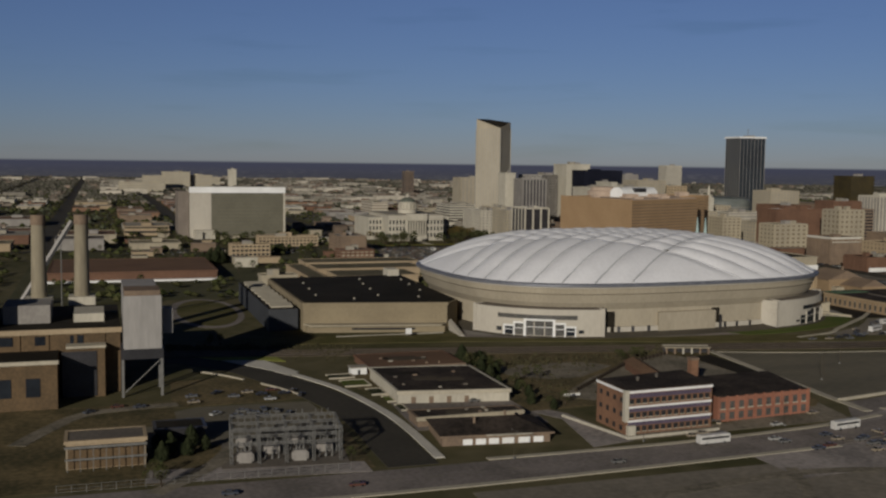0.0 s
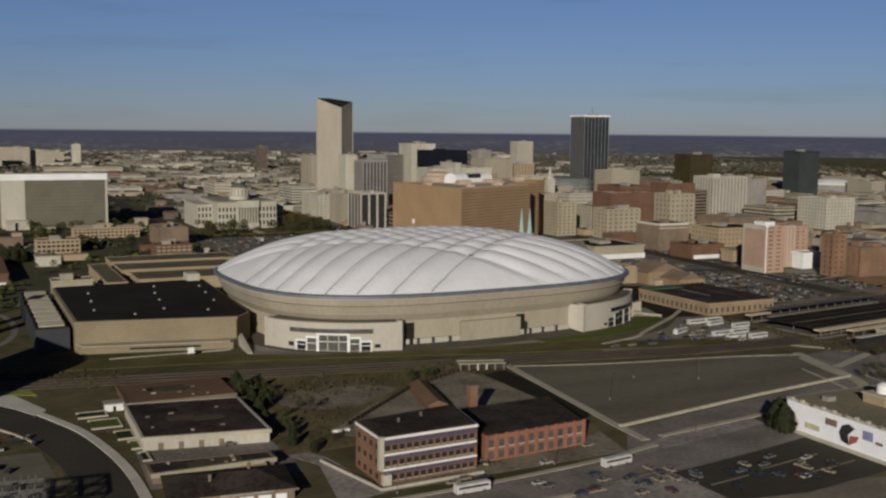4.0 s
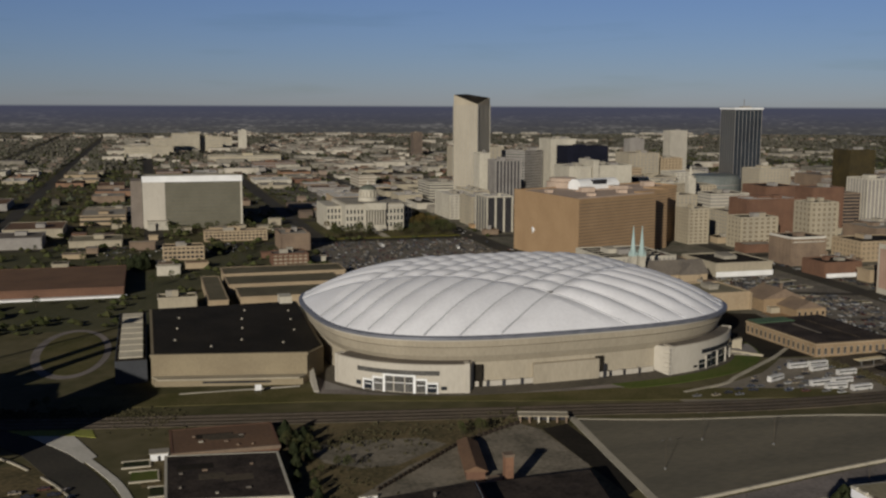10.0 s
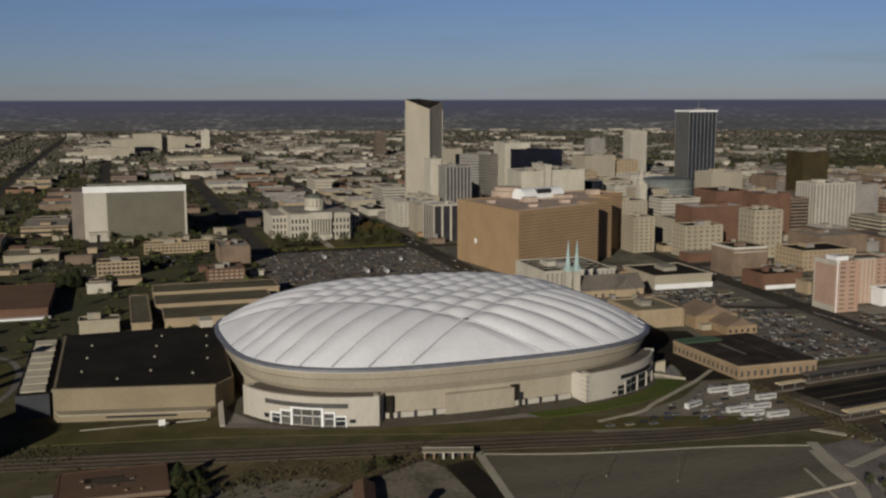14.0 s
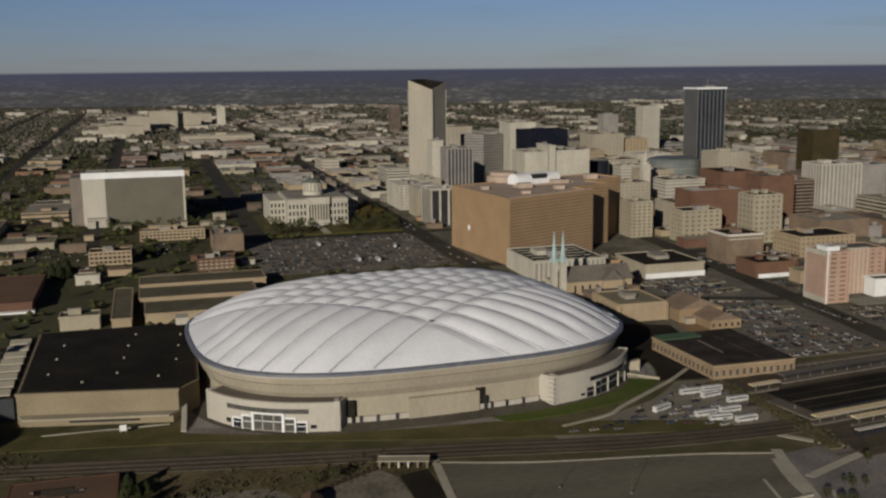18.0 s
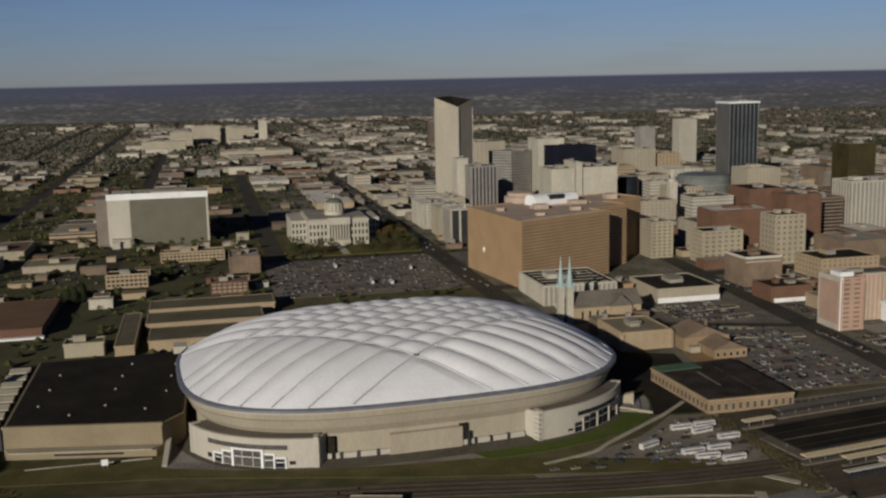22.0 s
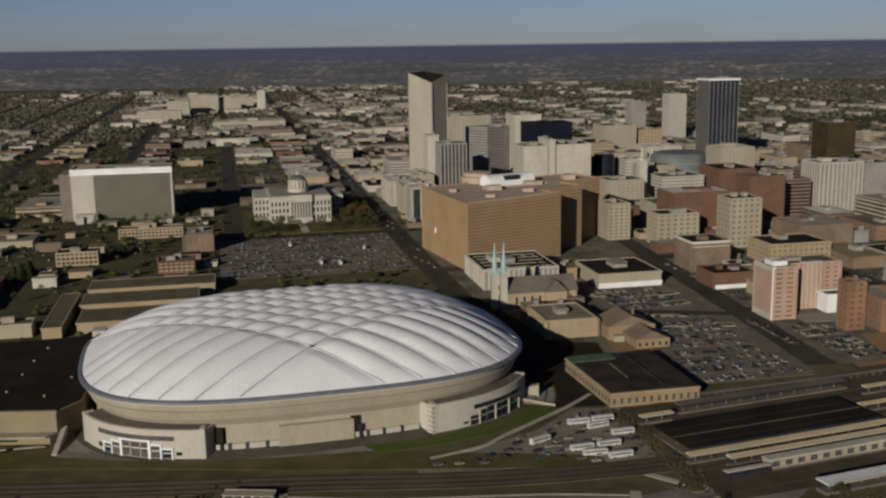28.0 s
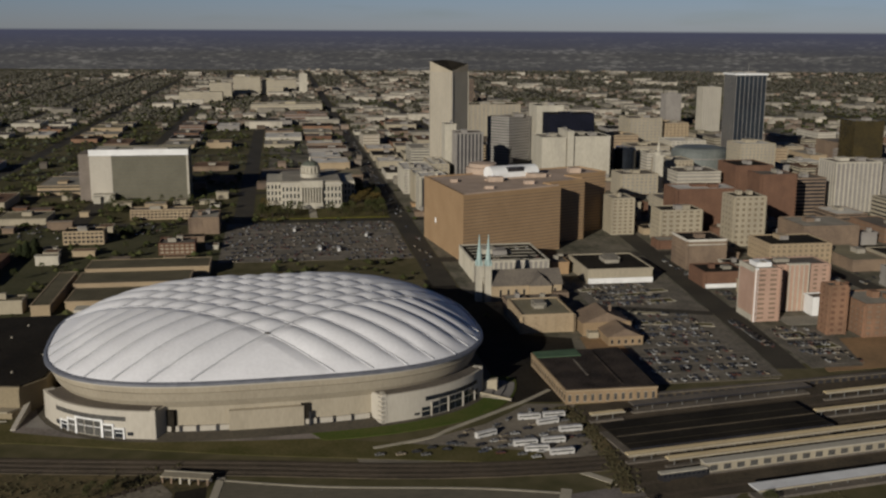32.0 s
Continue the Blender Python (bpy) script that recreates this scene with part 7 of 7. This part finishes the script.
def many_trees(name, n, area, material, label, lo=5, hi=9):
    u0, u1, v0, v1 = area
    base_v = np.array([(0, 0, 1), (0.9, 0, 0.35), (0.28, 0.85, 0.4), (-0.72, 0.52, 0.3), (-0.72, -0.52, 0.42), (0.28, -0.85, 0.3), (0, 0, -0.1)])
    base_f = [(0, 1, 2), (0, 2, 3), (0, 3, 4), (0, 4, 5), (0, 5, 1), (6, 2, 1), (6, 3, 2), (6, 4, 3), (6, 5, 4), (6, 1, 5)]
    V, F = [], []
    for _ in range(n):
        v = v0 + (v1 - v0) * rs.random()
        u = 300 + (u1 - u0) / 2 * (rs.random() * 2 - 1) * (0.45 + 0.55 * v / v1)
        du = (u - 445 + 84) % 168 - 84
        if abs(du) < 12 or not free(u - 4, u + 4, v - 4, v + 4) or any(a < u < b and c < v < d for a, b, c, d in LOTS) or (460 < u < 1300 and v < 1900):
            continue
        if v > 1300 and noise.noise(Vector((u / 420, v / 520, 3.0))) - 0.15 > 0.5 * rs.random():
            continue
        s = rs.uniform(lo, hi)
        i = len(V)
        pts = base_v * (s * rs.uniform(0.8, 1.2, (7, 3))) * np.array((1, 1, 0.85)) + np.array((u, v, s * 0.25))
        V += pts.tolist()
        F += [tuple(k + i for k in f) for f in base_f]
    me = bpy.data.meshes.new(name)
    me.from_pydata(V, [], F)
    me.materials.append(material)
    return tagged(new(name, me), label, "trees", "", "stuff")


many_trees("far_trees", 16000, (-2500, 3600, 1150, 3000), TWIGS, "bare brown trees between far houses", 3, 6.5)
many_trees("far_woods", 34000, (-2700, 3900, 2300, 4990), FARTWIGS, "grey-brown bare woods far to the north", 4, 8)
FARGREEN = mat("far_dark_trees", (0.06, 0.066, 0.04), (0.085, 0.086, 0.055), 0.02, 0.2, 0.95, bump=0, island=0.3)
many_trees("far_trees", 9000, (-2500, 3600, 1400, 4980), FARGREEN, "dark trees between far houses", 3, 7)
many_trees("west_trees", 2600, (-900, 700, 690, 1320), TWIGS, "bare trees west of the government offices", 2.5, 5.5)


def scrub(name, n, line, width, material, label, lo, hi):
    """Low growth: very many small upright tufts scattered along a line."""
    V, F = [], []
    pts = smooth_line(line)
    for _ in range(n):
        i = rs.integers(0, len(pts) - 1)
        a, b = Vector(pts[i]), Vector(pts[i + 1])
        p = a.lerp(b, rs.random())
        d = (b - a).normalized()
        p += Vector((-d.y, d.x)) * float(rs.normal(0, width / 2.5))
        if not free(p.x - 1, p.x + 1, p.y - 1, p.y + 1):
            continue
        for _ in range(3):
            s_, h_, a_ = rs.uniform(lo, hi), rs.uniform(lo, hi), rs.uniform(0, 6.28)
            x, y = p.x + rs.uniform(-1, 1) * hi, p.y + rs.uniform(-1, 1) * hi
            k = len(V)
            V += [(x - math.cos(a_) * s_, y - math.sin(a_) * s_, 0), (x + math.cos(a_) * s_, y + math.sin(a_) * s_, 0.05), (x + rs.uniform(-s_, s_) * 0.6, y + rs.uniform(-s_, s_) * 0.6, h_ * 1.2), (x - math.sin(a_) * s_, y + math.cos(a_) * s_, 0)]
            F += [(k, k + 1, k + 2), (k + 1, k + 3, k + 2), (k + 3, k, k + 2)]
    me = bpy.data.meshes.new(name)
    me.from_pydata(V, [], F)
    me.materials.append(material)
    return tagged(new(name, me), label, "shrubs", "", "stuff")


scrub("dry_scrub", 160, [(60, 520), (130, 468), (200, 448), (285, 440)], 20, BRUSH, "dry brown scrub along the railway bank", 0.3, 0.8)
scrub("dark_scrub", 170, [(110, 440), (150, 435), (200, 440), (270, 452)], 14, BRUSH, "dark leafless bushes below the railway bank", 0.5, 1.5)
scrub("dry_scrub", 110, [(162, 350), (170, 385), (190, 420), (250, 446)], 20, BRUSH, "dead weeds on the waste ground", 0.3, 0.9)
scrub("dry_scrub", 700, [(20, 520), (50, 512), (90, 500), (110, 486)], 16, BRUSH, "dead weeds beside the railway", 0.3, 1.0)
scrub("dry_scrub", 260, [(466, 512), (472, 460), (468, 405)], 8, BRUSH, "dead weeds along the bank beside the platforms", 0.4, 1.6)
scrub("dark_scrub", 420, [(474, 362), (490, 372), (520, 380), (560, 380)], 12, BRUSH, "dark bushes along the ramp", 0.3, 1.0)


def many_cars(n, areas):
    """Far parked cars, too small to pick apart."""
    V, F, M = [], [], []
    for _ in range(n):
        u0, u1, v0, v1, rows = areas[int(rs.integers(0, len(areas)))]
        if rows:
            u, v, along = u0 + (u1 - u0) * rs.random(), v0 + round((v1 - v0) * rs.random() / 17) * 17 + 5.4 * int(rs.integers(0, 2)) + rs.uniform(-0.4, 0.4), 1
            u = u0 + round((u - u0) / 3.0) * 3.0
        else:
            u, v, along = u0 + (u1 - u0) * rs.random(), v0 + (v1 - v0) * rs.random(), 1
        if not free(u - 2, u + 2, v - 3, v + 3):
            continue
        k0 = int(rs.integers(0, len(PAINTS)))
        for (w, l0, l1, z0, z1, mi) in ((0.88, -2.3, 2.3, 0.35, 0.95, k0), (0.72, -1.3, 0.9, 0.95, 1.42, 6)):
            k = len(V)
            V += [(u - w, v + l0, z0), (u + w, v + l0, z0), (u + w, v + l1, z0), (u - w, v + l1, z0), (u - w * 0.9, v + l0 + 0.1, z1), (u + w * 0.9, v + l0 + 0.1, z1), (u + w * 0.9, v + l1 - 0.2, z1), (u - w * 0.9, v + l1 - 0.2, z1)]
            F += [(k + 4, k + 5, k + 6, k + 7), (k, k + 1, k + 5, k + 4), (k + 1, k + 2, k + 6, k + 5), (k + 2, k + 3, k + 7, k + 6), (k + 3, k, k + 4, k + 7)]
            M += [mi] * 5
    me = bpy.data.meshes.new("parked_cars")
    me.from_pydata(V, [], F)
    for p in PAINTS + [CARGLASS]:
        me.materials.append(p)
    me.polygons.foreach_set("material_index", M)
    return tagged(new("parked_cars", me), "far parked cars in rows on the lots and streets", "cars", "", "stuff")


many_cars(1600, [(266, 432, 900, 1078, 1), (266, 432, 900, 1078, 1), (266, 432, 900, 1078, 1), (536, 604, 545, 600, 1), (546, 602, 613, 681, 1), (552, 604, 715, 766, 1), (644, 672, 566, 634, 1), (652, 690, 700, 750, 1), (266, 432, 900, 1078, 1), (650, 700, 800, 860, 1), (626, 632, 600, 660, 0), (440, 450, 800, 2400, 0), (700, 980, 640, 700, 1), (720, 900, 700, 810, 1), (20, 200, 1020, 1090, 1)])


lamp = thing("street_lamp", (330, 400, 0.14), "tall grey steel lamp post with two arms", "street lamp", "car park lamps")
part("pole", tube([(0, 0, 0), (0, 0, 12)], 0.12, sides=8, r_end=0.07), BALLAST, lamp)
part("arm", tube([(-1.8, 0, 12.2), (0, 0, 11.9), (1.8, 0, 12.2)], 0.06, sides=6), BALLAST, lamp)
for x in (-2.1, 2.1):
    part("lamp_head", box(x - 0.4, x + 0.4, -0.15, 0.15, 12.1, 12.3), STEEL, lamp)
part("plinth", lathe([(0.5, 0), (0.5, 0.8), (0.3, 0.9)], sides=10), STEEL, lamp)
for u, v in ((356, 386), (297, 371)):
    copy_thing(lamp, pose(u, v, 0.14, 0, 0, 20))
for u, v in ((120, 294), (170, 301), (230, 306), (300, 318), (360, 330)):
    copy_thing(lamp, pose(u, v, 0.28, 0, 0, 95) @ Matrix.Scale(0.75, 4))
for k in range(46):
    u, v = rnd.choice(((163, 352), (163, 378), (164, 396), (172, 408), (163, 420), (163, 446), (160, 432), (236, 436), (50, 518), (10, 506), (12, 300), (66, 310), (430, 350), (446, 366), (470, 384), (520, 382), (112, 478), (442, 470)))
    copy_thing(rnd.choice(TREES), pose(u + rnd.uniform(-5, 5), v + rnd.uniform(-6, 6), 0, 0, 0, rnd.uniform(0, 360)) @ Matrix.Scale(rnd.uniform(0.3, 0.6), 4))

# far hospital campus and mills along the northern avenues
for u0, u1, v, d, h, label in ((51, 165, 2910, 50, 27, "long cream hospital wing far to the north"), (182, 262, 3226, 60, 52, "tall cream hospital block far to the north"), (266, 330, 3250, 60, 42, "cream hospital block with many floors"), (120, 182, 3100, 50, 42, "cream hospital block stepping up to a taller one"),
                               (379, 403, 3248, 24, 61, "pale slim tower among far trees"), (280, 372, 3420, 60, 34, "cream hospital wing beyond the pale tower"), (250, 420, 2560, 70, 18, "pale flat-roofed mill between two avenues"), (330, 420, 2300, 60, 16, "long brick mill with a pale front")):
    building("hospital_block" if v > 2900 else "mill", rect(u0, u1, v, v + d), h, PALE if "slim" in label else mat("sunny_stone", (0.46, 0.4, 0.275), (0.37, 0.32, 0.22), 0.05, 0.7, 0.85) if "brick" not in label else RED, label, "blank" if "slim" in label else "bands", max(3, int(h / 5)), core=GREYWALL, roof=PALEROOF, units=2)

LINE = mat("faded_line_paint", (0.26, 0.24, 0.17), (0.15, 0.14, 0.10), 0.3, 2.0, 0.9)
bm = bmesh.new()
for i in range(0, len(south) - 1):
    a, b = Vector(south[i]), Vector(south[i + 1])
    n = int((b - a).length / 9)
    for k in range(n):
        strip([tuple(a.lerp(b, (k + 0.1) / n)), tuple(a.lerp(b, (k + 0.5) / n))], 0.25, 0.127, bm, 0.01)
solo("lane_marks", bm, LINE, "worn dashed centre line of the street", "paint", "stuff")
